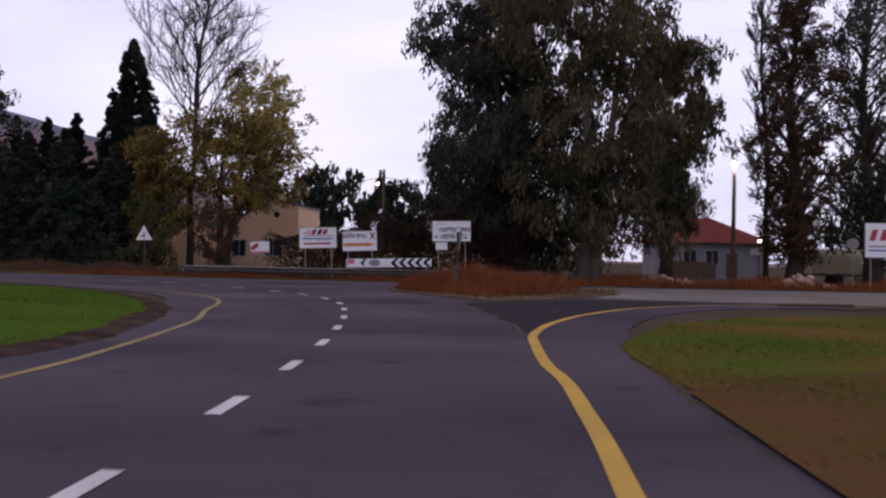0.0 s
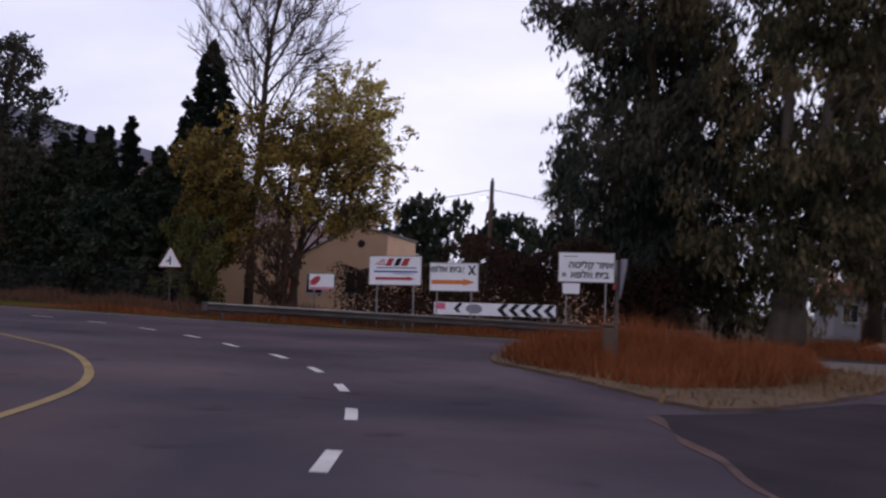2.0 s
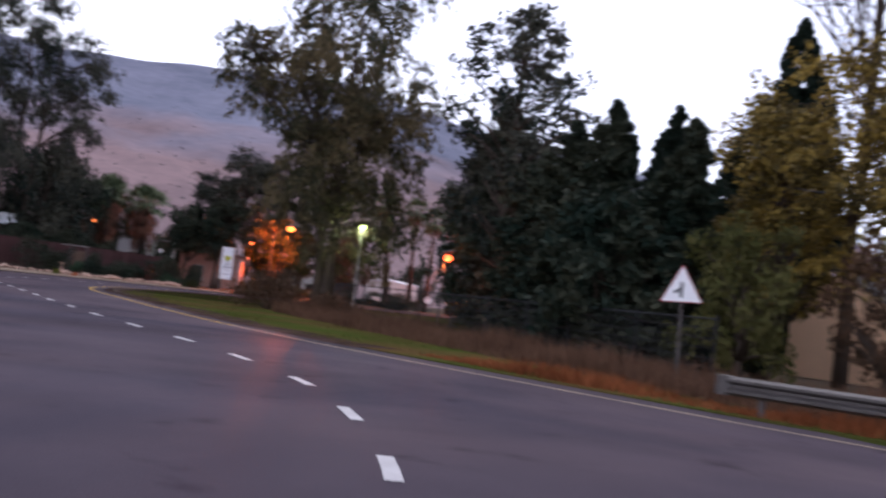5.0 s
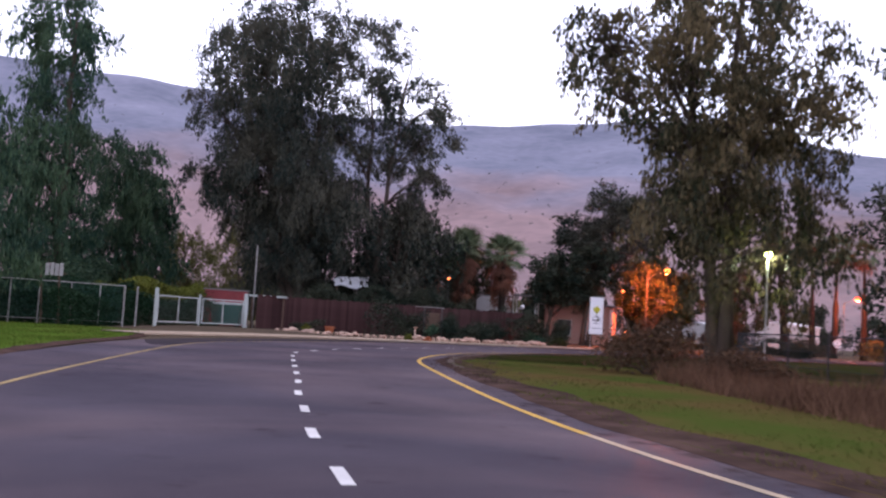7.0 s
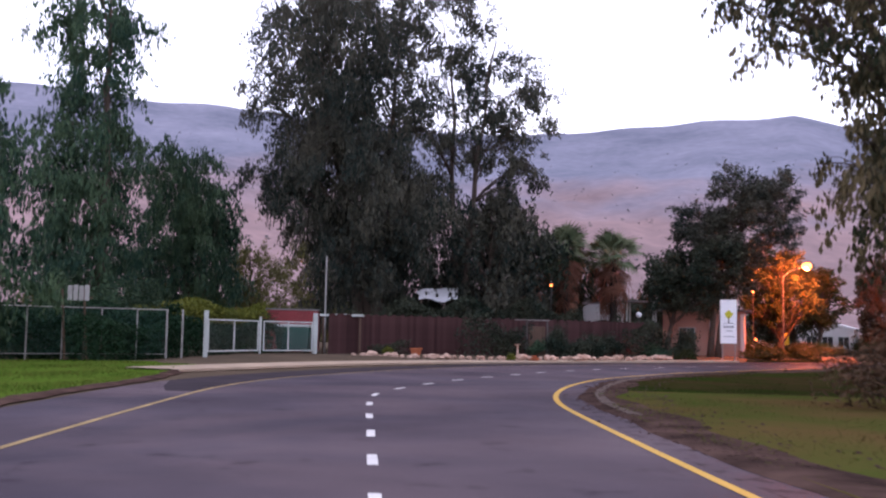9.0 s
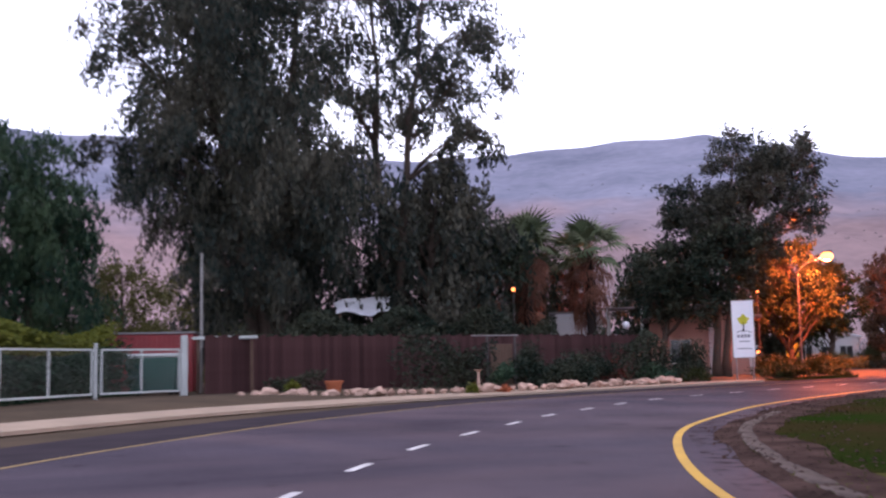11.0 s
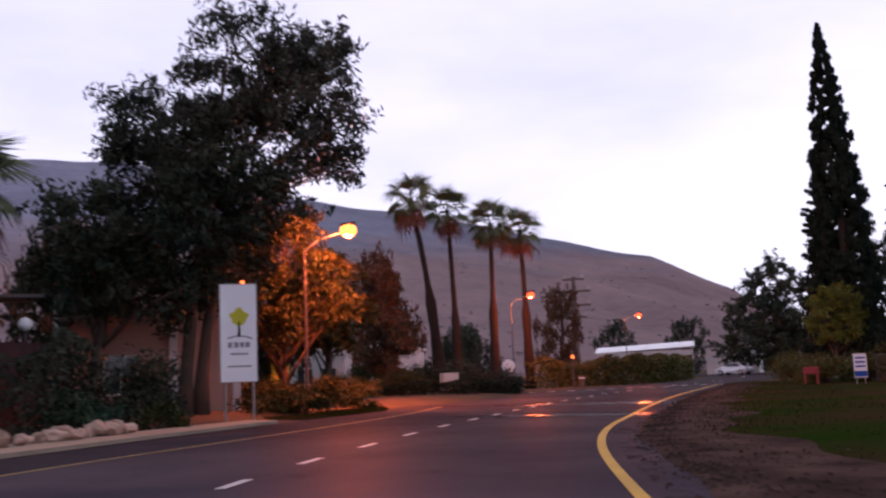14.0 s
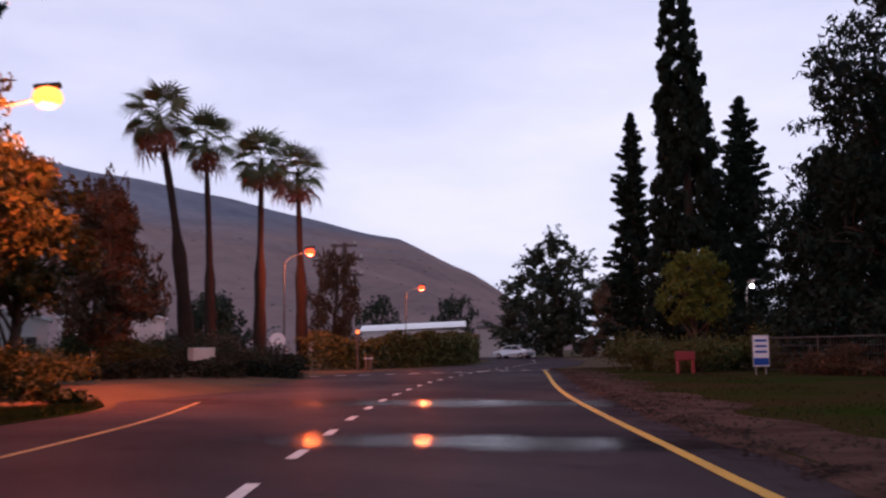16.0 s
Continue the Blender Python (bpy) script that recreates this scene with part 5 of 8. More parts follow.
tree("acacia_tree", -18.2, 68.8, 4.4, 1.5, L_RUST, n_clump=34, per=80, low=0.2, size=(0.2, 0.1), label="low rusty tree in front of the ochre house")
tree("acacia_tree", -22.6, 69.5, 4.6, 2.0, L_OLIVE, n_clump=30, per=150, low=0.15, size=(0.2, 0.1), label="low olive tree beside the warning sign")
# dark trees behind the fence
for nm, px, py, ph, pr, lf, st, lw in (
    ("conifer_tree", -25.4, 70.6, 8.2, 2.6, L_DARK, "cone", 0.02), ("evergreen_tree", -27.6, 69.8, 5.6, 2.8, L_DARK, "euc", 0.02), ("conifer_tree", -29.5, 72.0, 9.4, 2.9, L_DARK, "cone", 0.02), ("conifer_tree", -33.8, 83, 12, 2.6, L_CYP, "cone", 0.05),
    ("conifer_tree", -29.5, 81, 9.8, 2.2, L_CYP, "cone", 0.05), ("conifer_tree", -33.8, 75.4, 9.6, 3.0, L_DARK, "cone", 0.03), ("evergreen_tree", -36.5, 77, 8.0, 3.0, L_DARK, "euc", 0.03), ("evergreen_tree", -39.5, 78.5, 16, 3.6, L_EUC2, "euc", 0.1),
    ("evergreen_tree", -43, 81.5, 12, 3.6, L_DARK, "euc", 0.03), ("conifer_tree", -41, 93, 13, 3, L_CYP, "cone", 0.05), ("evergreen_tree", -46.5, 86, 11, 3.4, L_DARK, "euc", 0.03),
    ("conifer_tree", -47, 99, 14, 3.2, L_CYP, "cone", 0.05), ("evergreen_tree", -54, 94, 12, 4, L_DARK, "euc", 0.03)):
    st, nc, pc = ("fir", 110, 60) if st == "cone" else (st, 70, 150)
    tree(nm, px, py, ph, pr * (1.15 if st == "fir" else 1.0), lf, st, nc, pc, (0.36, 0.15), low=lw, droop=0.3 if st == "euc" else -0.1, label="dark evergreen tree behind the roadside fence" if st == "euc" else "dark pointed conifer behind the roadside fence", group="trees behind the fence")
lobed_tree("eucalyptus_tree", -54, 79.5, 48.5, [(-6.2, 14.6, 1.2, 1.2, 0.51), (-5.0, 15.0, 1.5, 1.2, 0.58), (-5.9, 13.1, 1.2, 1.5, 0.58), (-4.9, 11.8, 1.5, 1.2, 0.58), (-3.3, 14.2, 1.9, 1.5, 0.51), (-1.7, 14.6, 1.9, 1.5, 0.58), (-1.2, 12.9, 1.5, 1.0, 0.58), (0.8, 14.0, 2.7, 2.2, 1.00),
                                                 (2.5, 11.8, 2.4, 2.7, 1.00), (-0.1, 10.7, 1.9, 1.9, 1.00), (-1.8, 9.6, 1.2, 1.7, 0.87), (-2.3, 10.8, 0.7, 1.0, 1.00), (-0.4, 7.7, 1.9, 2.2, 0.87), (1.7, 7.9, 2.7, 2.7, 1.00), (-1.5, 6.0, 1.5, 1.7, 0.58), (0.5, 4.7, 1.9, 1.9, 0.58), (2.6, 4.5, 1.9, 1.9, 0.65),
                                                 (-2.9, 7.7, 1.0, 1.2, 0.58), (-2.4, 5.6, 1.0, 1.5, 0.58), (-0.2, 16.8, 2.9, 1.7, 0.87), (1.0, 19.0, 2.4, 1.6, 0.87)], L_EUC, "large eucalyptus with drooping branches behind the fence", 0.5, 2, (0.28, 0.12), 0.75, 160, strand=1.2)
shrub("dry_bush", -47.8, 71.2, 4.6, 3.6, 2.3, L_RUST, 5000, (0.2, 0.05), "dark dry twiggy bush on the verge", z=0.03)
shrub("dry_bush", -43.5, 71.5, 4.0, 2.6, 1.3, L_RUST, 3000, (0.2, 0.05), "low dry twiggy bush by the fence", z=0.03)

# ---- trees round the second bend ----
lobed_tree("eucalyptus_tree", -95.2, 72.4, 73.8, [(-3.0, 19.2, 4.0, 2.7), (-5.4, 19.1, 2.1, 1.8, 0.7), (-7.2, 16.9, 1.2, 2.1, 0.3), (-3.3, 15.7, 3.4, 2.7), (-0.5, 15.7, 2.7, 3.0), (-4.5, 12.6, 2.1, 2.1), (-1.8, 11.7, 2.7, 2.7), (0.7, 12.3, 2.7, 2.4), (-3.3, 9.2, 1.8, 2.1), (-0.6, 8.6, 3.0, 2.4),
                                                   (2.2, 9.2, 3.0, 2.4), (3.7, 11.1, 2.1, 1.8), (-1.8, 5.8, 1.8, 1.8), (1.2, 5.5, 2.4, 1.8), (-7.0, 12.0, 1.2, 1.2, 0.8), (-5.4, 10.4, 1.2, 1.2), (-0.5, 23.1, 4.6, 2.7), (-3.9, 23.0, 2.7, 1.8), (-2.6, 3.6, 1.4, 1.3, 0.8)], L_EUC2,
           "huge weeping eucalyptus over the garden wall", 0.75, 3, (0.30, 0.095), 0.8, 190, strand=1.5)
lobed_tree("eucalyptus_tree", -93.6, 78.2, 67.6, [(-1.5, 19.4, 2.8, 2.1, 0.35), (2.0, 20.0, 2.8, 1.8, 0.35), (3.5, 18.0, 1.8, 1.8, 0.4), (0.3, 16.8, 2.5, 1.5, 0.3), (4.1, 15.8, 2.1, 1.5, 0.4), (1.8, 14.2, 2.5, 1.5, 0.4), (4.6, 12.9, 1.4, 1.1, 0.55), (-0.4, 13.9, 1.8, 1.5, 0.45),
                                                   (3.0, 11.3, 0.6, 0.9, 0.7), (-1.5, 23.0, 3.7, 2.1, 0.35), (-4.1, 17.2, 1.5, 2.5, 0.4), (-2.5, 15.2, 1.2, 1.5, 0.4)], L_EUC2, "open-crowned eucalyptus leaning over the garden", 0.42, 2, (0.28, 0.09), 0.6, 270, strand=0.9, deep=0.3, fork=0.45)
tree("evergreen_tree", -93.5, 80.6, 11, 4.4, L_EUC2, n_clump=80, per=180, size=(0.36, 0.15), low=0.02, label="dark evergreen tree behind the garden wall")
tree("evergreen_tree", -98, 83.5, 10.5, 4.8, L_DARK, n_clump=70, per=180, size=(0.36, 0.15), low=0.01, label="dark evergreen tree behind the garden wall")
tree("evergreen_tree", -101, 76, 9.5, 5.5, L_DARK, n_clump=80, per=180, size=(0.36, 0.15), low=0.01, label="dark evergreen tree behind the garden wall")
tree("evergreen_tree", -104, 92, 8, 5, L_DARK, n_clump=60, per=180, size=(0.36, 0.15), low=0.01, label="dark evergreen tree behind the palms")
tree("evergreen_tree", -103, 102, 8.5, 4.5, L_DARK, n_clump=60, per=180, size=(0.36, 0.15), low=0.02, label="dark evergreen tree behind the pink building")
tree("evergreen_tree", -103, 112, 8, 4, L_DARK, n_clump=50, per=180, size=(0.36, 0.15), low=0.2, label="dark evergreen tree behind the garden")
lobed_tree("weeping_tree", -99.4, 55.6, 86.8, [(-1.1, 24.4, 2.3, 2.0), (-1.0, 21.3, 3.1, 2.3), (-0.9, 17.6, 2.4, 2.0), (-1.1, 13.9, 3.1, 2.4), (-1.3, 9.8, 3.4, 3.0), (-1.1, 6.2, 3.2, 2.5), (-0.8, 3.2, 2.4, 1.8)], L_WILLOW,
           "tall narrow weeping blue-green tree behind the fence", 0.45, 1, (0.40, 0.12), 0.8, 200, strand=1.6)
lobed_tree("weeping_tree", -112, 63, 82.5, [(-1.7, 14.2, 2.6, 2.3), (0.6, 11.4, 2.2, 2.2), (-1.3, 10.3, 3.5, 3.3), (-2.4, 6.4, 3.4, 2.5), (1.4, 8.5, 1.7, 2.5), (-0.6, 4.4, 3.0, 2.0), (1.8, 5.4, 1.6, 1.8)], L_WILLOW,
           "bushy weeping green tree behind the gate", 0.4, 2, (0.40, 0.12), 0.8, 200, strand=1.5)
lobed_tree("weeping_tree", -76, 48.5, 93.1, [(0.6, 11.0, 1.6, 1.6), (0.6, 8.6, 2.2, 2.0), (0.3, 5.9, 2.7, 2.0), (0.6, 3.5, 2.6, 1.7), (-1.4, 7.0, 2.0, 2.0)], L_WILLOW,
           "weeping blue-green tree on the verge", 0.3, 1, (0.34, 0.11), 0.8, 190, strand=1.4)
tree("carob_tree", -127, 75.5, 10.5, 3.6, L_OLIVE, n_clump=50, per=180, low=0.1, label="yellow-green tree far behind the gate")
tree("carob_tree", -122, 69.4, 9.2, 4.2, L_OLIVE, n_clump=55, per=180, low=0.05, label="olive-green round bush tree behind the gate")
for px, py, ph in ((-134, 112, 13), (-136, 106, 11.5), (-131, 118, 10.5)):
    tree("cypress_tree", px, py, ph, 0.9, L_CYP, "cyp", 50, 90, (0.3, 0.12), low=0.03, droop=-0.6, label="slim dark cypress in front of the hillside", group="slim cypresses")
lobed_tree("tipuana_tree", -92.0, 97.4, 46.4, [(1.3, 13.1, 0.7, 0.9, 0.5), (2.2, 12.2, 1.6, 1.2), (4.0, 12.6, 1.2, 1.0), (4.7, 11.8, 0.9, 1.2), (3.2, 10.9, 1.7, 1.2), (5.0, 9.8, 0.8, 1.0, 0.7), (4.9, 8.4, 0.6, 0.6, 0.7), (3.9, 9.3, 1.3, 1.0, 0.6), (1.6, 10.3, 1.5, 1.3), (0.4, 9.1, 1.8, 1.4),
                                              (2.3, 8.5, 1.3, 1.0), (-1.4, 10.8, 1.0, 0.6, 0.5), (-0.9, 9.8, 1.5, 1.1), (0.8, 7.4, 1.6, 1.1)], L_EUC2, "dark spreading tree behind the white entrance sign", 0.34, 2, (0.30, 0.08), 0.15, 230, strand=0.7, deep=0.4, fork=0.45)
lobed_tree("evergreen_tree", -93.6, 94.5, 51.7, [(2.2, 8.0, 1.6, 1.2), (3.6, 7.0, 1.9, 1.4), (0.8, 6.4, 1.6, 1.2), (2.4, 5.7, 1.9, 1.4), (4.0, 5.7, 1.2, 1.4), (-0.1, 5.7, 1.2, 1.0), (-0.4, 4.6, 1.2, 1.0), (1.6, 4.6, 1.6, 1.0), (3.1, 4.3, 1.0, 0.9)], L_DARK,
           "dark evergreen beside the pink building", 0.24, 1, (0.28, 0.11), 0.3, 210, strand=0.7, deep=0.35, fork=0.3)
tree("orange_lit_tree", -96.2, 106.5, 8.6, 3.2, L_HEDGE, n_clump=60, per=220, low=0.36, size=(0.24, 0.12), droop=0.4, label="olive-leaved tree beside a street lamp")
tree("orange_lit_tree", -98.5, 112.5, 7.6, 2.3, L_HEDGE, n_clump=50, per=200, low=0.36, size=(0.24, 0.12), droop=0.4, label="olive-leaved tree beside a street lamp")
tree("evergreen_tree", -104.5, 125, 9.3, 2.6, L_RUST, n_clump=40, per=200, low=0.15, label="dark reddish tree before the palms")
tree("evergreen_tree", -108, 158, 9.0, 2.8, L_RUST, n_clump=40, per=200, low=0.05, label="dark reddish tree near a street lamp")
for px, py, ph, pr in ((-127, 158, 7, 4), (-126, 170, 6, 4), (-122, 232, 9, 4), (-112, 236, 8, 4), (-138, 190, 8, 4), (-132, 228, 9, 4)):
    tree("evergreen_tree", px, py, ph, pr, L_DARK, n_clump=30, per=150, low=0.05, size=(0.4, 0.2), label="dark far tree below the hillside", group="far trees")
for a, rr, ph in ((58, 120, 7), (64, 150, 8), (70, 105, 6.5), (75, 140, 8), (80, 118, 7), (84, 165, 9), (88, 130, 7.5), (93, 110, 7), (97, 150, 8.5), (67, 200, 9), (77, 210, 9), (87, 220, 9), (60, 230, 9), (50, 170, 7)):
    tree("carob_tree", -60 - rr * math.sin(radians(a)), 70 + rr * math.cos(radians(a)), ph, 0.62 * ph, L_OLIVE if int(rr) % 20 else L_DARK, n_clump=34, per=110, low=0.03, size=(0.7, 0.36), label="olive-green tree below the hillside", group="trees below the hillside")
# conifers on the right
tree("cypress_tree", -79.6, 142.8, 24.2, 2.6, L_CYP, "spire", 480, 190, (0.32, 0.11), low=0.03, droop=-0.6, lean=(-0.030, -0.006), label="very tall dark column of a cypress")
tree("conifer_tree", -85.9, 166, 19.8, 3.4, L_CYP, "fir", 210, 80, (0.34, 0.12), low=0.03, droop=-0.1, label="tall dark ragged conifer")
tree("conifer_tree", -77.4, 157, 18.2, 4.2, L_CYP, "fir", 190, 80, (0.34, 0.12), low=0.04, droop=-0.1, label="tall dark ragged conifer")
lobed_tree("conifer_tree", -100.5, 206, 14.3, [(0.0, 13.6, 1.8, 1.4), (-1.2, 11.0, 3.0, 1.8, 0.8), (1.6, 10.4, 2.4, 1.6, 0.6), (-2.0, 7.6, 4.0, 2.2), (2.4, 6.8, 3.8, 2.2), (-3.0, 3.8, 4.6, 2.4), (2.6, 3.2, 5.0, 2.4)], L_DARK,
           "broad dark ragged conifer at the far bend", 0.4, 1, (0.5, 0.22), 0.2, 290, strand=1.2)
tree("conifer_tree", -90.5, 192, 8, 5, L_RUST, "euc", 40, 200, (0.4, 0.16), low=0.02, droop=0.1, label="reddish dark bush tree at the far bend")
lobed_tree("eucalyptus_tree", -69, 133.3, -7.7, [(-0.6, 15.0, 2.2, 1.8), (-2.6, 12.8, 1.5, 1.7), (-0.4, 12.0, 2.4, 2.2), (-3.0, 10.8, 1.5, 1.5), (-3.4, 8.6, 1.7, 1.6), (-0.6, 8.6, 2.8, 2.2), (-3.4, 6.0, 2.1, 2.1), (-5.2, 5.6, 1.2, 1.7), (-0.6, 5.0, 2.8, 2.4), (-3.6, 3.2, 2.6, 1.8), (1.6, 10.0, 2.2, 2.4)], L_CYP,
           "dark dense tree above the verge", 0.4, 2, (0.36, 0.13), 0.4, 200)
tree("eucalyptus_tree", -63.5, 130, 12, 4.6, L_CYP, n_clump=70, per=200, low=0.02, size=(0.46, 0.18), label="dark dense tree above the verge")
tree("eucalyptus_tree", -71.5, 146, 12, 3.8, L_CYP, n_clump=90, per=200, low=0.02, size=(0.4, 0.16), label="dark dense tree above the verge")
tree("small_tree", -79, 134.5, 5.4, 1.9, L_YGREEN, n_clump=34, per=170, low=0.42, size=(0.2, 0.1), droop=0.3, label="small yellow-green tree on the verge")
shrub("bush", -77.8, 137, 4, 3, 2.6, L_OLIVE, 4500, label="olive-green bush on the verge")
shrub("bush", -82.5, 140, 4, 3, 2.4, L_OLIVE, 4500, label="olive-green bush on the verge")
shrub("bush", -74.6, 139.5, 5.5, 3, 3.6, L_CYP, 5000, (0.3, 0.12), "tall dark bush under the trees")
shrub("bush", -78.6, 129.6, 3.4, 2.4, 1.9, L_OLIVE, 4200, (0.15, 0.07), "olive-green bush behind a red barrier")
shrub("bush", -81.0, 132.5, 3.2, 2.4, 1.7, L_OLIVE, 3600, (0.15, 0.07), "olive-green bush on the verge")
shrub("bush", -76.6, 131.5, 3.6, 2.4, 2.3, L_OLIVE, 4600, (0.17, 0.08), "olive-green bush under a small tree")
for px, py, pw_, ph in ((-74.6, 125.2, 2.2, 0.9), (-73.2, 123.4, 2.6, 1.1), (-71.4, 121.6, 2.8, 1.2), (-69.4, 119.2, 3.0, 1.1), (-67.4, 116.6, 3.0, 1.2)):
    shrub("dry_bush", px, py, pw_, 1.6, ph, L_RUST, 2600, (0.2, 0.05), "dark rusty weeds along the wire fence")
for px, py, ph in ((-72.6, 130.4, 3.4), (-69.6, 126.6, 3.9), (-66.4, 122.6, 4.2), (-75.6, 134.6, 3.2), (-63.6, 119.0, 4.6)):
    shrub("bush", px, py, 5.2, 3.6, ph, L_CYP, 9000, (0.34, 0.14), "tall dark bush behind the wire fence")
shrub("bush", -70.5, 128.5, 6, 3, 2.4, L_CYP, 4000, (0.3, 0.12), "dark bush along the wire fence")
hedge("hedge", [(-101.8, 141.5), (-98.8, 147), (-97.8, 155), (-100.8, 169), (-105.5, 182)], 2.0, 1.9, L_OLIVE, 750, (0.26, 0.13), "tall yellow-green clipped hedge along the far road")
hedge("hedge", [(-101, 114.8), (-97.5, 115.5), (-95.3, 118), (-94.7, 123), (-96, 126.5)], 1.3, 0.8, L_CYP, 1100, (0.15, 0.07), "low dark clipped hedge at the side entrance")
hedge("hedge", [(-78, 54.2), (-82.6, 58.6), (-86.2, 62.2), (-88.2, 64.6)], 1.4, 1.75, L_YARD, 1100, (0.16, 0.08), "dense dark green hedge behind the gate")
hedge("hedge", [(-100, 59.4), (-95, 62), (-91.5, 64.5)], 2.0, 2.1, L_YARD, 1100, (0.18, 0.08), "dark green hedge behind the gate")
hedge("hedge", [(-88, 52.5), (-96, 56), (-106, 59)], 2.6, 3.6, L_WILLOW, 700, (0.26, 0.11), "tall green hedge behind the wire fence", 0.4)
hedge("hedge", [(-7, 60.5), (-3.5, 61), (0.5, 62)], 2.8, 3.0, L_THICKET, 2600, (0.17, 0.06), "dry reddish-brown hedge behind the road signs")
hedge("hedge", [(-13, 66), (-9, 65), (-4.5, 65.5)], 2.6, 2.3, L_THICKET, 2000, (0.18, 0.07), "dry reddish-brown thicket before the sheds")
hedge("hedge", [(-10.6, 59.8), (-9, 59.6), (-7, 60)], 1.4, 1.3, L_THICKET, 800, (0.14, 0.05), "dry reddish-brown scrub behind the guard rail")


hedge("garden_bushes", [(-86.5, 76.2), (-86.9, 78.6), (-87.0, 79.6)], 1.4, 2.1, L_DARK, 900, (0.2, 0.09), "tall dark bushes before the board wall", 0.45)
hedge("garden_bushes", [(-86.8, 82.2), (-87.5, 84.6)], 1.5, 1.5, L_DARK, 800, (0.2, 0.09), "dense dark bushes before the board wall", 0.5)
hedge("garden_bushes", [(-88.2, 88.6), (-90.0, 91.6)], 1.6, 1.9, L_DARK, 900, (0.2, 0.09), "dense dark bushes before the board wall", 0.5)
hedge("garden_bushes", [(-87.0, 70.5), (-87.2, 72.2)], 0.8, 0.9, L_DARK, 420, (0.18, 0.08), "low dark bushes along the board wall", 0.5)
hedge("creeper", [(-88.6, 70), (-89.2, 73.5), (-89.6, 77), (-89.9, 79), (-90.1, 83), (-91.8, 89)], 1.0, 3.0, L_DARK, 700, (0.2, 0.09), "dark creeper hanging over the board wall", 0.3, 1.9)

# planting bed under the street lamp
BED = [(-87.6, 97.8), (-87.4, 99.5), (-88.0, 102.0), (-89.5, 105.0), (-91.8, 107.7), (-95, 108.6), (-99, 109), (-99.5, 106), (-95, 102.5), (-91.5, 100), (-89, 97.9)]
sheet("planting_bed", BED, 0.024, VERGE_DARK, 0.1, "dark damp grass under the street lamp", "grass verge")
grass("grass", BED, 16000, 0.13, BLADE_DARK, "rough dark grass under the street lamp", 0.024, 0.4, z=0.02)
for bx, by, bw, bh in ((-90.6, 101.4, 2.0, 0.9), (-92.4, 104.6, 2.4, 1.3), (-94.6, 106.6, 2.4, 1.2), (-97.2, 107.2, 2.6, 1.5), (-93.4, 102.2, 2.6, 1.6), (-90.9, 105.2, 1.2, 0.6)):
    shrub("bush", bx, by, bw, bw * 0.8, bh, L_HEDGE, int(900 * bw * bh + 300), (0.17, 0.07), "low olive-green bush under the street lamp", z=0.02)

# ---- palms ----
def frond_mesh(length, n_seg, material, name, half=80, blade=0.46):
    """A fan leaf: stalk and a pleated fan of pointed segments."""
    v, f = [], []
    st = length * 0.42
    v += [(0, -0.02, 0), (0, 0.02, 0), (st, 0.02, 0.06 * length), (st, -0.02, 0.06 * length)]
    f.append((0, 1, 2, 3))
    for k in range(n_seg):
        a = radians(-half + 2 * half * k / (n_seg - 1))
        w = radians(2 * half / n_seg * blade)
        ln = length * 0.62 * (1 - 0.22 * abs(a) / radians(half))
        c = Vector((st, 0, 0.06 * length))
        i = len(v)
        p1 = c + Vector((math.cos(a - w), math.sin(a - w), 0.10)) * ln * 0.5
        p2 = c + Vector((math.cos(a + w), math.sin(a + w), 0.16)) * ln * 0.5
        p3 = c + Vector((math.cos(a) * 0.96, math.sin(a) * 0.96, -0.22)) * ln
        v += [tuple(c), tuple(p1), tuple(p3), tuple(p2)]
        f.append((i, i + 1, i + 2, i + 3))
    me = bpy.data.meshes.new(name)
    me.from_pydata(v, [], f)
    me.materials.append(material)
    return me


FROND, DEAD = frond_mesh(1.9, 14, L_PALM, "frond", 88), frond_mesh(1.7, 7, L_SKIRT, "dead_frond", 52, 0.27)


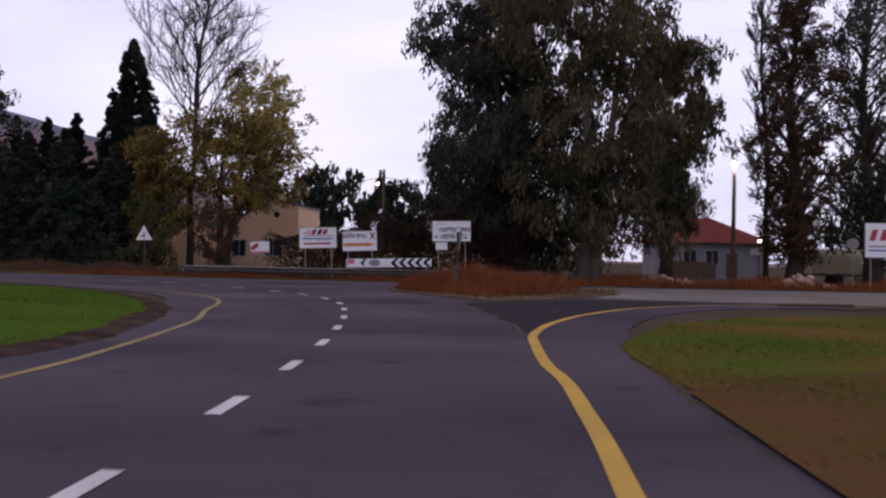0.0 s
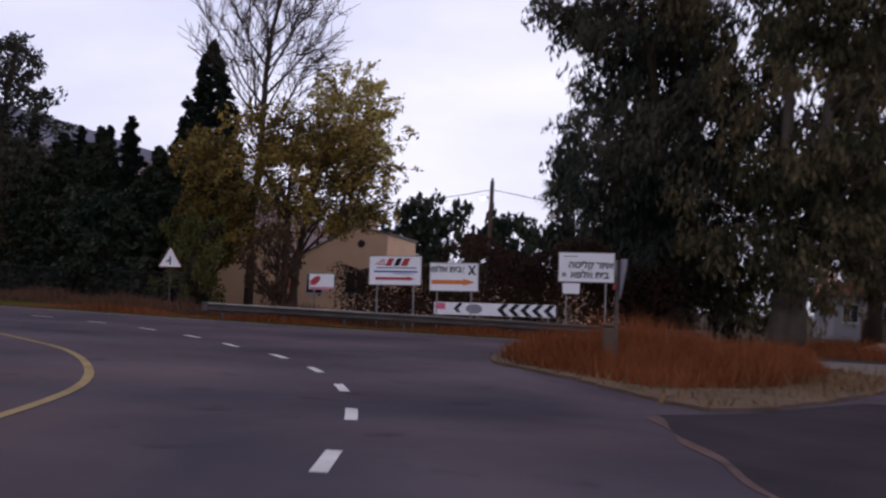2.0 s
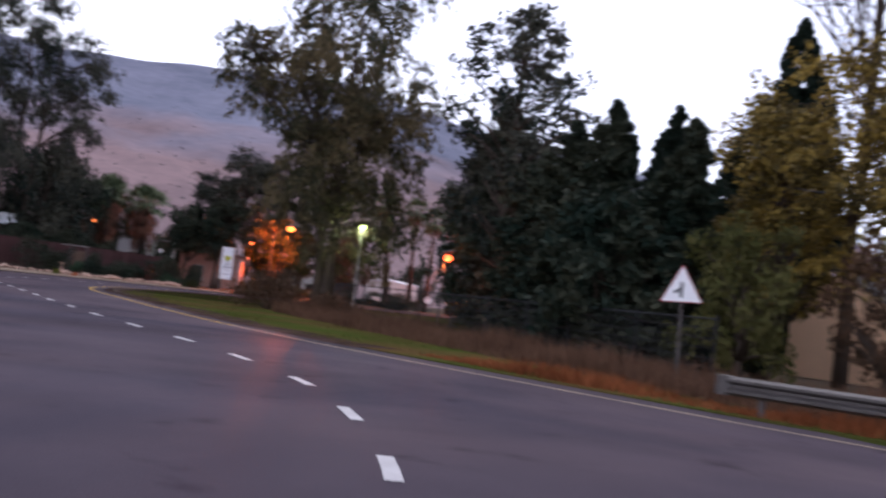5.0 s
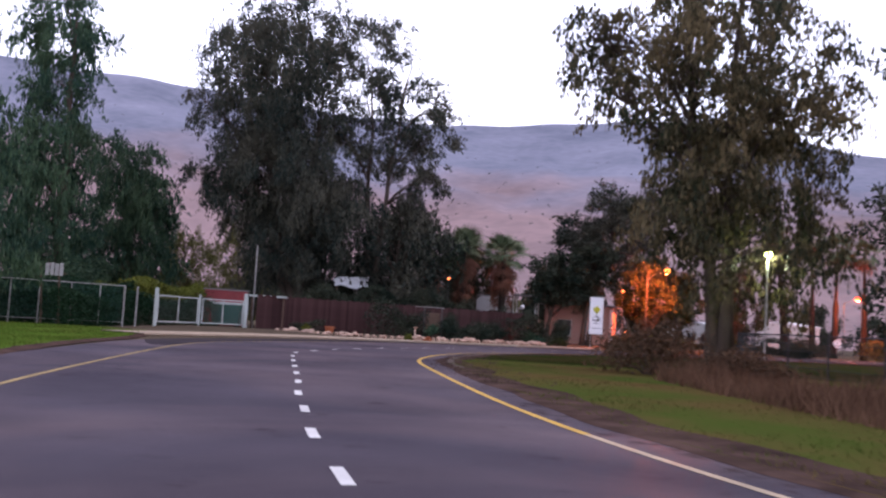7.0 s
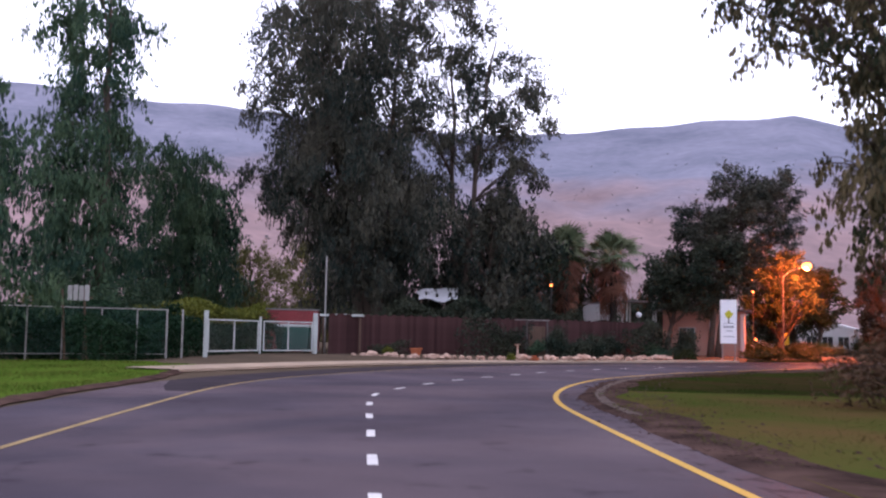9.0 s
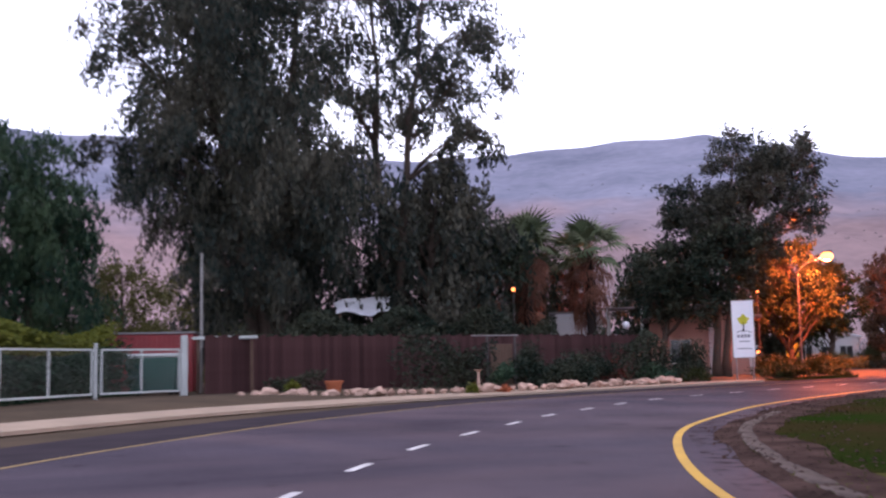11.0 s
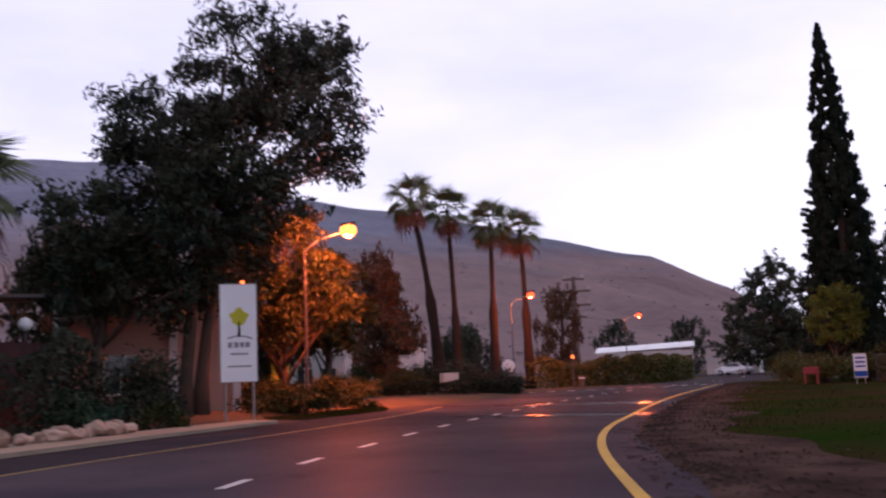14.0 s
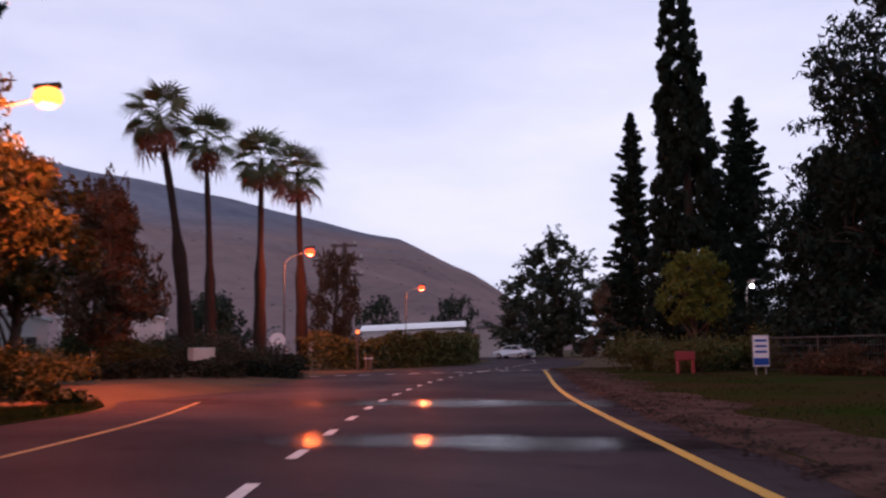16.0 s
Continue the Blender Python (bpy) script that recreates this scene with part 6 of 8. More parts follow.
def palm(x, y, h, label, lean=(0, 0), n=26, dead=14, group="", scale=1.0, skirt=0.0, trunk_r=0.2, low_el=-30, boots=0.0):
    root = thing("fan_palm", x, y, 0, 0, label, "palm", group)
    t = np.linspace(0, 1, 14)
    pts = np.stack([lean[0] * t**1.6, lean[1] * t**1.6, t * h], 1)
    pts[0, 2] = -0.1
    rad = trunk_r * (1.15 - 0.5 * t + 0.25 * np.exp(-t * 18)) * (1 + 0.08 * np.sin(np.arange(14) * 2.1))
    rad = rad * np.where(t * h < boots, 1.55 + 0.25 * np.sin(np.arange(14) * 4.3), 1.0)
    v, f = tubes([(pts, rad)], 9)
    mesh_obj("trunk", v, f, PALM_BARK, root, smooth=True)
    top = Vector(pts[-1])
    for k in range(n):
        ob = new("frond", FROND)
        ob.parent = root
        el = 70 - (70 - low_el) * (k / n) ** 0.95 + rng.normal(0, 7)
        ob.matrix_basis = Matrix.Translation(top) @ Matrix.Rotation(radians(137.5 * k + rng.normal(0, 8)), 4, "Z") @ Matrix.Rotation(radians(-el), 4, "Y") @ Matrix.Rotation(radians(rng.normal(0, 26)), 4, "X") @ Matrix.Scale(scale * rng.uniform(0.85, 1.1), 4)
    for k in range(dead):
        ob = new("dead_frond", DEAD)
        ob.parent = root
        u_ = rng.uniform(0, 1) ** 1.2
        zz = u_ * skirt + (rng.uniform(-0.45, -0.1) if skirt > 1 else rng.uniform(0, 0.4))
        dip = (50 + 22 * u_ if skirt > 1 else 58) + rng.normal(0, 10)
        ob.matrix_basis = Matrix.Translation(top - Vector((0, 0, zz))) @ Matrix.Rotation(radians(137.5 * k + 40), 4, "Z") @ Matrix.Rotation(radians(dip), 4, "Y") @ Matrix.Scale(scale * rng.uniform(0.7, 1.3), 4)
    return root


TALL = "tall slim fan palm with a drooping crown and dead fronds"
palm(-103.7, 130.8, 13.3, TALL, (-1.5, -0.6), n=26, group="row of tall palms", trunk_r=0.24, scale=1.2, boots=6.2, low_el=-62, dead=22, skirt=0.3)
palm(-106.4, 137.5, 13.6, TALL, (-0.4, -0.1), n=26, group="row of tall palms", trunk_r=0.22, scale=1.2, boots=6.0, low_el=-62, dead=22, skirt=0.3)
palm(-103.5, 137.9, 12.2, TALL, (0.1, 0), n=26, group="row of tall palms", trunk_r=0.22, scale=1.2, boots=6.0, low_el=-62, dead=22, skirt=0.3)
palm(-102.6, 141.5, 12.0, TALL, (-0.3, 0), n=26, group="row of tall palms", trunk_r=0.22, scale=1.2, boots=6.0, low_el=-62, dead=22, skirt=0.3)
SHAGGY = "shaggy fan palm with a thick skirt of dead brown fronds"
for px, py, ph, sk_ in ((-94.2, 90.4, 7.9, 3.0), (-96.2, 87.6, 8.2, 3.4), (-100.9, 93.5, 8.3, 3.0), (-97.4, 85.4, 7.6, 3.0), (-99.6, 89.2, 8.7, 3.0)):
    palm(px, py, ph - 0.6, SHAGGY, n=24, dead=int(14 + 11 * sk_), skirt=sk_, group="shaggy palms in the garden", scale=1.25, trunk_r=0.3, low_el=-34)
palm(-7.6, 110.5, 10.6, "date palm far behind the farm buildings", n=40, dead=14, scale=1.35, trunk_r=0.3)
tree("evergreen_tree", -100.6, 120, 7.6, 2.0, L_RUST, n_clump=40, per=190, low=0.2, size=(0.24, 0.10), droop=0.3, label="dark reddish round tree near a street lamp")


# ---- things by the junction ----
def bar_sheet(name, w, h, x, z, material, parent, y=-0.022, label="", depth=0.004):
    """A thin plate on a board that faces -y: centre x, z."""
    return part(name, box_bm(w, depth, h, (x, y, z - h / 2)), material, parent, label)


def flat_shape(name, pts, material, parent, y=-0.024, label=""):
    """A flat outline in the board's plane, 3 mm thick."""
    bm = bmesh.new()
    f = bm.faces.new([bm.verts.new((x, y, z)) for x, z in pts])
    ex = bmesh.ops.extrude_face_region(bm, geom=[f])
    bmesh.ops.translate(bm, verts=[g for g in ex["geom"] if isinstance(g, bmesh.types.BMVert)], vec=(0, 0.003, 0))
    bmesh.ops.recalc_face_normals(bm, faces=bm.faces)
    return part(name, bm, material, parent, label)


def lettering(text, size, x, z, material, parent, y=-0.027):
    """Raised letters in the built-in font, facing -y, centred at x, z."""
    cu = bpy.data.curves.new("lettering", "FONT")
    cu.body, cu.size, cu.align_x, cu.align_y, cu.extrude = text, size, "CENTER", "CENTER", 0.002
    cu.offset = 0.028 * size
    cu.materials.append(material)
    ob = new("lettering", cu)
    ob.parent = parent
    ob.matrix_basis = pose(x, y, z, 90, 0, 0)
    return ob


def board(name, x, y, w, z0, z1, turn=0.0, lean=0.0, legs=(-0.35, 0.35), label="", category="sign", leg_r=0.03, material=None):
    """A sheet sign on posts; it faces -y before its turn. lean: degrees to its left."""
    root = thing(name, x, y, 0, 0, label, category)
    root.matrix_basis = pose(x, y, 0, 0, -lean, turn)
    panel = part("panel", box_bm(w, 0.03, z1 - z0, (0, 0, z0), 0.006), material or SIGN_WHITE, root)
    t = 0.028
    for nm, a in (("edge", (w + 0.02, 0.045, t, (0, 0, z0 - 0.012))), ("edge", (w + 0.02, 0.045, t, (0, 0, z1 - 0.016)))):
        part(nm, box_bm(*a), STEEL, panel)
    for sx in (-1, 1):
        part("edge", box_bm(t, 0.045, z1 - z0 - 0.034, (sx * (w / 2 - 0.004), 0, z0 + 0.017)), STEEL, panel)
    for lx in legs:
        part("post", cyl_bm(leg_r, leg_r, z1 - 0.1 + 0.25, (lx * w, 0.05, -0.25), 8), STEEL, root)
    return root


def arrow(w, h, x, z, material, parent):
    hw, hh = w / 2, h / 2
    pts = [(-hw, -hh * 0.55), (hw - 1.5 * h, -hh * 0.55), (hw - 1.7 * h, -hh), (hw, 0), (hw - 1.7 * h, hh), (hw - 1.5 * h, hh * 0.55), (-hw, hh * 0.55)]
    return flat_shape("arrow", [(x + a, z + b) for a, b in pts], material, parent)


# company sign with a red mark and arrow
s1 = board("direction_sign", -9.42, 58.0, 1.93, 1.60, 2.64, 0, 2.2, label="white direction sign with red mark and red arrow")
for a, w, m in ((-0.20, 0.24, SIGN_RED), (0.10, 0.22, SIGN_BLACK), (0.38, 0.26, SIGN_RED)):
    flat_shape("mark", [(a - w / 2 - 0.05, 2.29), (a + w / 2 - 0.07, 2.29), (a + w / 2 + 0.05, 2.56), (a - w / 2 + 0.09, 2.56)], m, s1)
for k in range(3):
    flat_shape("mark", [(-0.78 + 0.10 * k, 2.33 + 0.075 * k), (-0.38, 2.33 + 0.075 * k), (-0.36, 2.365 + 0.075 * k), (-0.70 + 0.10 * k, 2.365 + 0.075 * k)], SIGN_RED, s1)
bar_sheet("text_bar", 1.45, 0.045, 0.05, 2.22, SIGN_GREY, s1)
bar_sheet("text_bar", 1.6, 0.055, 0.02, 2.08, SIGN_BLUE, s1)
bar_sheet("text_bar", 0.7, 0.03, 0.3, 2.00, SIGN_GREY, s1)
arrow(1.45, 0.17, 0.0, 1.83, SIGN_RED, s1)
# settlement sign with an orange arrow
s2 = board("direction_sign", -7.27, 58.05, 1.76, 1.50, 2.50, 0, 2.2, label="white direction sign with black letters and orange arrow")
lettering("אפלא תיב", 0.30, -0.33, 2.27, SIGN_BLACK, s2)
flat_shape("mark", [(0.50, 2.08), (0.57, 2.08), (0.80, 2.42), (0.73, 2.42)], SIGN_BLACK, s2)
flat_shape("mark", [(0.73, 2.08), (0.80, 2.08), (0.57, 2.42), (0.50, 2.42)], SIGN_BLACK, s2, -0.028)
flat_shape("mark", [(0.36, 2.12), (0.30, 2.25), (0.36, 2.40), (0.38, 2.38), (0.335, 2.25), (0.38, 2.14)], SIGN_GREY, s2)
arrow(1.58, 0.27, -0.02, 1.82, SIGN_ORANGE, s2)
# settlement site sign
s3 = board("direction_sign", -2.65, 58.6, 1.96, 2.08, 3.12, 0, 1.5, label="white sign with two lines of black letters")
lettering("הטילק רתא", 0.33, 0.16, 2.68, SIGN_BLACK, s3)
lettering("אפלא תיב", 0.33, 0.12, 2.33, SIGN_BLACK, s3)
bar_sheet("text_bar", 0.5, 0.03, -0.55, 2.98, SIGN_GREY, s3)
bar_sheet("text_bar", 0.14, 0.14, -0.78, 2.33, SIGN_GREY, s3)
part("notice", box_bm(0.6, 0.025, 0.37, (-0.52, -0.03, 1.66), 0.005), SIGN_WHITE, s3, "small blank white notice plate")
# small sign with a red oval
s4 = board("small_sign", -13.77, 63, 1.1, 1.30, 1.96, 0, 2.2, (-0.3,), label="small white sign with a red mark beside the house")
flat_shape("mark", [(-0.28 + 0.24 * math.cos(a) * (1 if i % 3 else 0.8), 1.66 + 0.16 * math.sin(a) + 0.10 * math.cos(a)) for i, a in enumerate(np.linspace(0, 2 * np.pi, 18)[:-1])], SIGN_RED, s4)
bar_sheet("text_bar", 1.04, 0.07, 0, 1.36, SIGN_PINK, s4)
# large company sign by the side road
s5 = board("direction_sign", 18.95, 59.2, 1.95, 1.70, 3.42, 0, 0.5, label="large white sign with red marks by the side road")
for a in (-0.6, -0.1, 0.4):
    flat_shape("mark", [(a - 0.18, 2.55), (a + 0.12, 2.55), (a + 0.26, 3.10), (a, 3.10)], SIGN_RED, s5)
bar_sheet("text_bar", 1.6, 0.07, 0, 2.25, SIGN_GREY, s5)
bar_sheet("text_bar", 1.6, 0.07, 0, 2.05, SIGN_BLUE, s5)
# round sign beside it
r1 = thing("round_sign", 18.3, 62.2, 0, 0, "round traffic sign seen from behind on a post", "sign")
part("post", cyl_bm(0.03, 0.03, 2.75, (0, 0, -0.2), 8), STEEL, r1)
part("disc", cyl_bm(0.3, 0.3, 0.02, (0, 0, -0.01), 24, Matrix.Translation((0, -0.045, 2.42)) @ Matrix.Rotation(radians(90), 4, "X")), STEEL, r1)

# chevron board behind the rail
ch = thing("chevron_board", -5.82, 58.1, 0, 0, "long black and white chevron board, worn and stained", "sign")
ch.matrix_basis = pose(-5.82, 58.1, 0, 0, -1.6, 0)
part("panel", box_bm(4.34, 0.03, 0.44, (0, 0, 0.70), 0.006), SIGN_WHITE, ch)
for k in range(5):
    a = 0.10 + k * 0.41
    flat_shape("chevron", [(a, 0.92), (a + 0.22, 1.13), (a + 0.42, 1.13), (a + 0.20, 0.92), (a + 0.42, 0.71), (a + 0.22, 0.71)], SIGN_BLACK, ch)
flat_shape("chevron", [(-1.46, 0.92), (-1.28, 1.12), (-1.12, 1.12), (-1.30, 0.92), (-1.2, 0.80), (-1.32, 0.78)], SIGN_BLACK, ch)
bar_sheet("sticker", 0.36, 0.22, -1.94, 1.0, SIGN_PINK, ch, label="torn pink sticker")
flat_shape("stain", [(-0.72 + 0.3 * math.cos(a), 0.93 + 0.17 * math.sin(a)) for a in np.linspace(0, 2 * np.pi, 15)[:-1]], SIGN_GREY, ch)
for lx in (-1.9, -0.6, 0.6, 1.9):
    part("post", cyl_bm(0.035, 0.035, 1.25, (lx, 0.05, -0.2), 8), STEEL, ch)

# guard rail
gr = thing("guard_rail", 0, 0, 0, 0, "galvanised steel guard rail on short posts", "guard rail")
rail_ln = smooth_line([(-15.95, 56.5), (-12, 56.9), (-7.8, 57.4), (-3, 57.9), (1.2, 58.3)], 0.5)
prof = [(0.0, 0.30), (-0.075, 0.345), (-0.075, 0.385), (0.0, 0.43), (0.0, 0.47), (-0.075, 0.515), (-0.075, 0.555), (0.0, 0.60), (0.012, 0.60), (0.012, 0.30)]
rv, rf = [], []
nrm = side_line(rail_ln, 1.0) - rail_ln
for p, nn in zip(rail_ln, nrm):
    for o, z in prof:
        rv.append((p[0] - nn[0] * o, p[1] - nn[1] * o, z))
k = len(prof)
for i in range(len(rail_ln) - 1):
    for j in range(k):
        rf.append((i * k + j, i * k + (j + 1) % k, (i + 1) * k + (j + 1) % k, (i + 1) * k + j))
rf += [tuple(range(k)), tuple(reversed(range((len(rail_ln) - 1) * k, len(rail_ln) * k)))]
mesh_obj("beam", rv, rf, RAIL_STEEL, gr)
for i in range(1, len(rail_ln), 4):
    ob = part("post", box_bm(0.10, 0.06, 0.78, (0, 0.05, -0.2), 0.008), STEEL_DARK, gr)
    ob.matrix_basis = pose(*rail_ln[i], 0, 0, 0, 7)
bmend = cyl_bm(0.15, 0.15, 0.3, (0, 0, 0.30), 12)
ob = part("end_cap", bmend, RAIL_STEEL, gr)
ob.matrix_basis = pose(-16.02, 56.56, 0)

# triangular warning sign
tr = thing("warning_sign", -20.0, 61.8, 0, 0, "triangular white road warning sign with dark border on a post", "sign")
tr.matrix_basis = pose(-20.0, 61.8, 0, 0, -2, 12)
part("post", cyl_bm(0.035, 0.035, 2.35, (0, 0.04, -0.3), 8), STEEL_DARK, tr)
tri_pts = lambda s, c: [(-0.5 * s, c - 0.29 * s), (0.5 * s, c - 0.29 * s), (0, c + 0.577 * s)]
flat_shape("plate", tri_pts(0.98, 2.15), SIGN_RED, tr, -0.006)
flat_shape("plate", tri_pts(0.92, 2.15), SIGN_WHITE, tr, -0.010)
flat_shape("symbol", [(-0.03, 1.97), (0.03, 1.97), (0.03, 2.32), (-0.03, 2.32)], SIGN_BLACK, tr, -0.014)
flat_shape("symbol", [(-0.16, 2.05), (-0.031, 2.13), (-0.031, 2.19), (-0.18, 2.11)], SIGN_BLACK, tr, -0.014)

# small signs near the island
yd = thing("give_way_sign", -1.2, 41.0, 0.05, -75, "triangular road sign seen from its grey back", "sign")
part("post", cyl_bm(0.035, 0.035, 2.25, (0, 0, -0.2), 10), STEEL_DARK, yd)
bm = bmesh.new()
tri_ = [(-0.36, 2.06), (-0.44, 2.0), (-0.44, 1.95), (-0.05, 1.34), (0.05, 1.34), (0.44, 1.95), (0.44, 2.0), (0.36, 2.06)]
back_, face_ = [bm.verts.new((a, 0.036, b)) for a, b in tri_], [bm.verts.new((a, 0.052, b)) for a, b in tri_]
bm.faces.new(back_)
bm.faces.new(face_[::-1])
for k in range(len(tri_)):
    bm.faces.new((back_[k - 1], back_[k], face_[k], face_[k - 1]))
bmesh.ops.recalc_face_normals(bm, faces=bm.faces)
part("plate", bm, SIGN_GREY, yd, "pale grey metal back")
bm = bmesh.new()
bm.faces.new([bm.verts.new((a * 0.97, 0.057, 1.70 + (b - 1.70) * 0.97)) for a, b in tri_][::-1])
part("face", bm, SIGN_RED, yd, "red face")
bm = bmesh.new()
bm.faces.new([bm.verts.new((a * 0.66, 0.062, 1.76 + (b - 1.76) * 0.66)) for a, b in tri_][::-1])
part("face_middle", bm, SIGN_WHITE, yd, "white middle")
part("reflector", cyl_bm(0.055, 0.055, 0.03, (0, 0, 0), 14, Matrix.Translation((0, -0.04, 1.56)) @ Matrix.Rotation(radians(90), 4, "X")), SIGN_RED, yd, "small red reflector")
mk = thing("concrete_marker", -1.36, 42.2, 0.05, 12, "short pale concrete marker post among dry weeds", "marker post")
part("body", box_bm(0.2, 0.18, 0.9, (0, 0, -0.1), 0.03), GRAVEL, mk)
part("cap", box_bm(0.22, 0.2, 0.09, (0, 0, 0.8), 0.03), GRAVEL, mk)


# houses
def house(name, x, y, turn, w, d, h, wall, roof, label, ridge=1.2, hip=False, over=0.35, rx=0.0, drop=0.0):
    """A house with walls, gable or hipped roof; its front faces -y. Returns it for openings."""
    root = thing(name, x, y, 0, turn, label, "house")
    bm = bmesh.new()
    t = 0.0
    pts = [(-w / 2, -d / 2), (w / 2, -d / 2), (w / 2, d / 2), (-w / 2, d / 2)]
    lo = [bm.verts.new((a, b, -0.2)) for a, b in pts]
    up = [bm.verts.new((a, b, h + (drop if a > 0 else 0))) for a, b in pts]
    for i in range(4):
        bm.faces.new((lo[i], lo[(i + 1) % 4], up[(i + 1) % 4], up[i]))
    if not hip:
        g1, g2 = bm.verts.new((rx, -d / 2, h + ridge)), bm.verts.new((rx, d / 2, h + ridge))
        bm.faces.new((up[0], up[1], g1))
        bm.faces.new((up[2], up[3], g2))
    part("wall", bm, wall, root)
    bm = bmesh.new()
    o, th = over, 0.14
    if hip:
        a = w / 2 - d / 2 if w > d else 0
        b = d / 2 - w / 2 if d > w else 0
        base = [(-w / 2 - o, -d / 2 - o), (w / 2 + o, -d / 2 - o), (w / 2 + o, d / 2 + o), (-w / 2 - o, d / 2 + o)]
        e = [bm.verts.new((p, q, h - 0.05)) for p, q in base]
        r_ = [bm.verts.new((-a, -b, h + ridge)), bm.verts.new((a + 0.01, b + 0.01, h + ridge))]
        bm.faces.new((e[0], e[1], r_[1], r_[0]))
        bm.faces.new((e[1], e[2], r_[1]))
        bm.faces.new((e[2], e[3], r_[0], r_[1]))
        bm.faces.new((e[3], e[0], r_[0]))
        bm.faces.new((e[3], e[2], e[1], e[0]))
    else:
        s, s2 = ridge / (w / 2 + rx), (ridge - drop) / (w / 2 - rx)
        prof_ = [(-w / 2 - o, h - s * o), (rx, h + ridge), (w / 2 + o, h + drop - s2 * o), (w / 2 + o, h + drop - s2 * o + th), (rx, h + ridge + th), (-w / 2 - o, h - s * o + th)]
        f1 = [bm.verts.new((p, -d / 2 - o * 0.5, q + 0.01)) for p, q in prof_]
        f2 = [bm.verts.new((p, d / 2 + o * 0.5, q + 0.01)) for p, q in prof_]
        bm.faces.new(f1)
        bm.faces.new(f2[::-1])
        for i in range(6):
            bm.faces.new((f1[i], f2[i], f2[(i + 1) % 6], f1[(i + 1) % 6]))
    bmesh.ops.recalc_face_normals(bm, faces=bm.faces)
    part("roof", bm, roof, root)
    return root


def window(root, x, z, w, h, y, material=None, frame=None):
    """A window with frame, sill and dark pane in a front wall at local y."""
    win = part("window", box_bm(w, 0.05, h, (x, y - 0.01, z)), material or DARK_GLASS, root)
    f = frame or WHITE_METAL
    for a in ((w + 0.12, 0.07, 0.06, (x, y - 0.02, z - 0.06)), (w + 0.12, 0.07, 0.06, (x, y - 0.02, z + h)), (0.06, 0.07, h, (x - w / 2 - 0.03, y - 0.02, z)), (0.06, 0.07, h, (x + w / 2 + 0.03, y - 0.02, z)), (0.04, 0.07, h, (x, y - 0.025, z))):
        part("frame", box_bm(*a), f, win)
    part("sill", box_bm(w + 0.2, 0.14, 0.05, (x, y - 0.07, z - 0.115)), PLASTER_W, win)
    return win


def disc(name, r, x, y, z, material, parent, label=""):
    return part(name, cyl_bm(r, r, 0.06, (0, 0, -0.03), 18, Matrix.Translation((x, y, z)) @ Matrix.Rotation(radians(90), 4, "X")), material, parent, label)


h1 = house("farm_house", -19.5, 88.2, 0, 6.0, 8, 3.2, PLASTER, ROOF_GREY, "ochre plastered farm house with a lopsided gable and round vent", 2.1, over=0.12, rx=0.75, drop=1.8)
part("chimney", box_bm(0.7, 0.7, 1.3, (0.4, 1.5, 5.0), 0.03), PLASTER, h1)
disc("vent", 0.24, 1.3, -4.01, 4.34, DARK_GLASS, h1, "round dark gable vent")
window(h1, 1.1, 1.2, 1.3, 1.2, -4.0)
window(h1, -1.6, 1.1, 1.0, 1.2, -4.0)
h2 = house("farm_house", -26.3, 88.8, 3, 4.2, 8, 3.3, PLASTER, ROOF_GREY, "ochre plastered farm house with a gable", 1.2, over=0.18)
disc("vent", 0.24, 0.1, -4.01, 3.75, DARK_GLASS, h2, "round dark gable vent")
part("water_tank", cyl_bm(0.35, 0.35, 1.0, (1.9, -3.0, 3.9), 14), WHITE_METAL, h2, "white roof water tank")
h3 = house("farm_shed", -12.8, 92, 3, 6.2, 9, 2.5, PLASTER, ROOF_GREY, "low ochre shed with a grey roof", 0.9, over=0.3)
window(h3, -1.0, 1.0, 1.2, 1.0, -4.5)
h4 = house("farm_shed", -5.6, 95, 3, 6.5, 9, 2.3, PLASTER, ROOF_GREY, "low ochre shed with a tank on the roof", 0.8, over=0.3)
part("water_tank", cyl_bm(0.33, 0.33, 1.0, (-0.9, -3.2, 2.75), 14), WHITE_METAL, h4, "white roof water tank")
part("chimney", box_bm(0.6, 0.6, 1.2, (2.2, -2.5, 2.4), 0.02), PLASTER_W, h4)

h5 = house("bungalow", 16.2, 96.5, 0, 9.2, 8, 3.0, PLASTER_G, ROOF_RED, "pale grey bungalow with a red hipped roof", 2.2, True, 0.6)
window(h5, -1.6, 1.2, 1.0, 1.1, -4.0)
window(h5, 0.2, 1.2, 1.0, 1.1, -4.0)
window(h5, -3.6, 1.2, 0.9, 1.1, -4.0)
part("door", box_bm(0.9, 0.05, 2.1, (1.8, -4.02, 0.0), 0.01), WOOD, h5)
part("air_conditioner", box_bm(0.8, 0.3, 0.6, (3.6, -4.15, 2.0), 0.03), WHITE_METAL, h5)
part("chimney", box_bm(1.2, 1.0, 1.8, (-4.2, 1.5, 3.0), 0.03), PLASTER, h5)
pl_ = thing("porch_light", 20.2, 92.2, 3.05, 0, "lit porch lamp beside the bungalow", "lamp")
part("shade", cyl_bm(0.06, 0.16, 0.12, (0, 0, 0.16), 12), STEEL_DARK, pl_)
part("bulb", cyl_bm(0.12, 0.14, 0.2, (0, 0, -0.05), 12), G_WHITE, pl_)
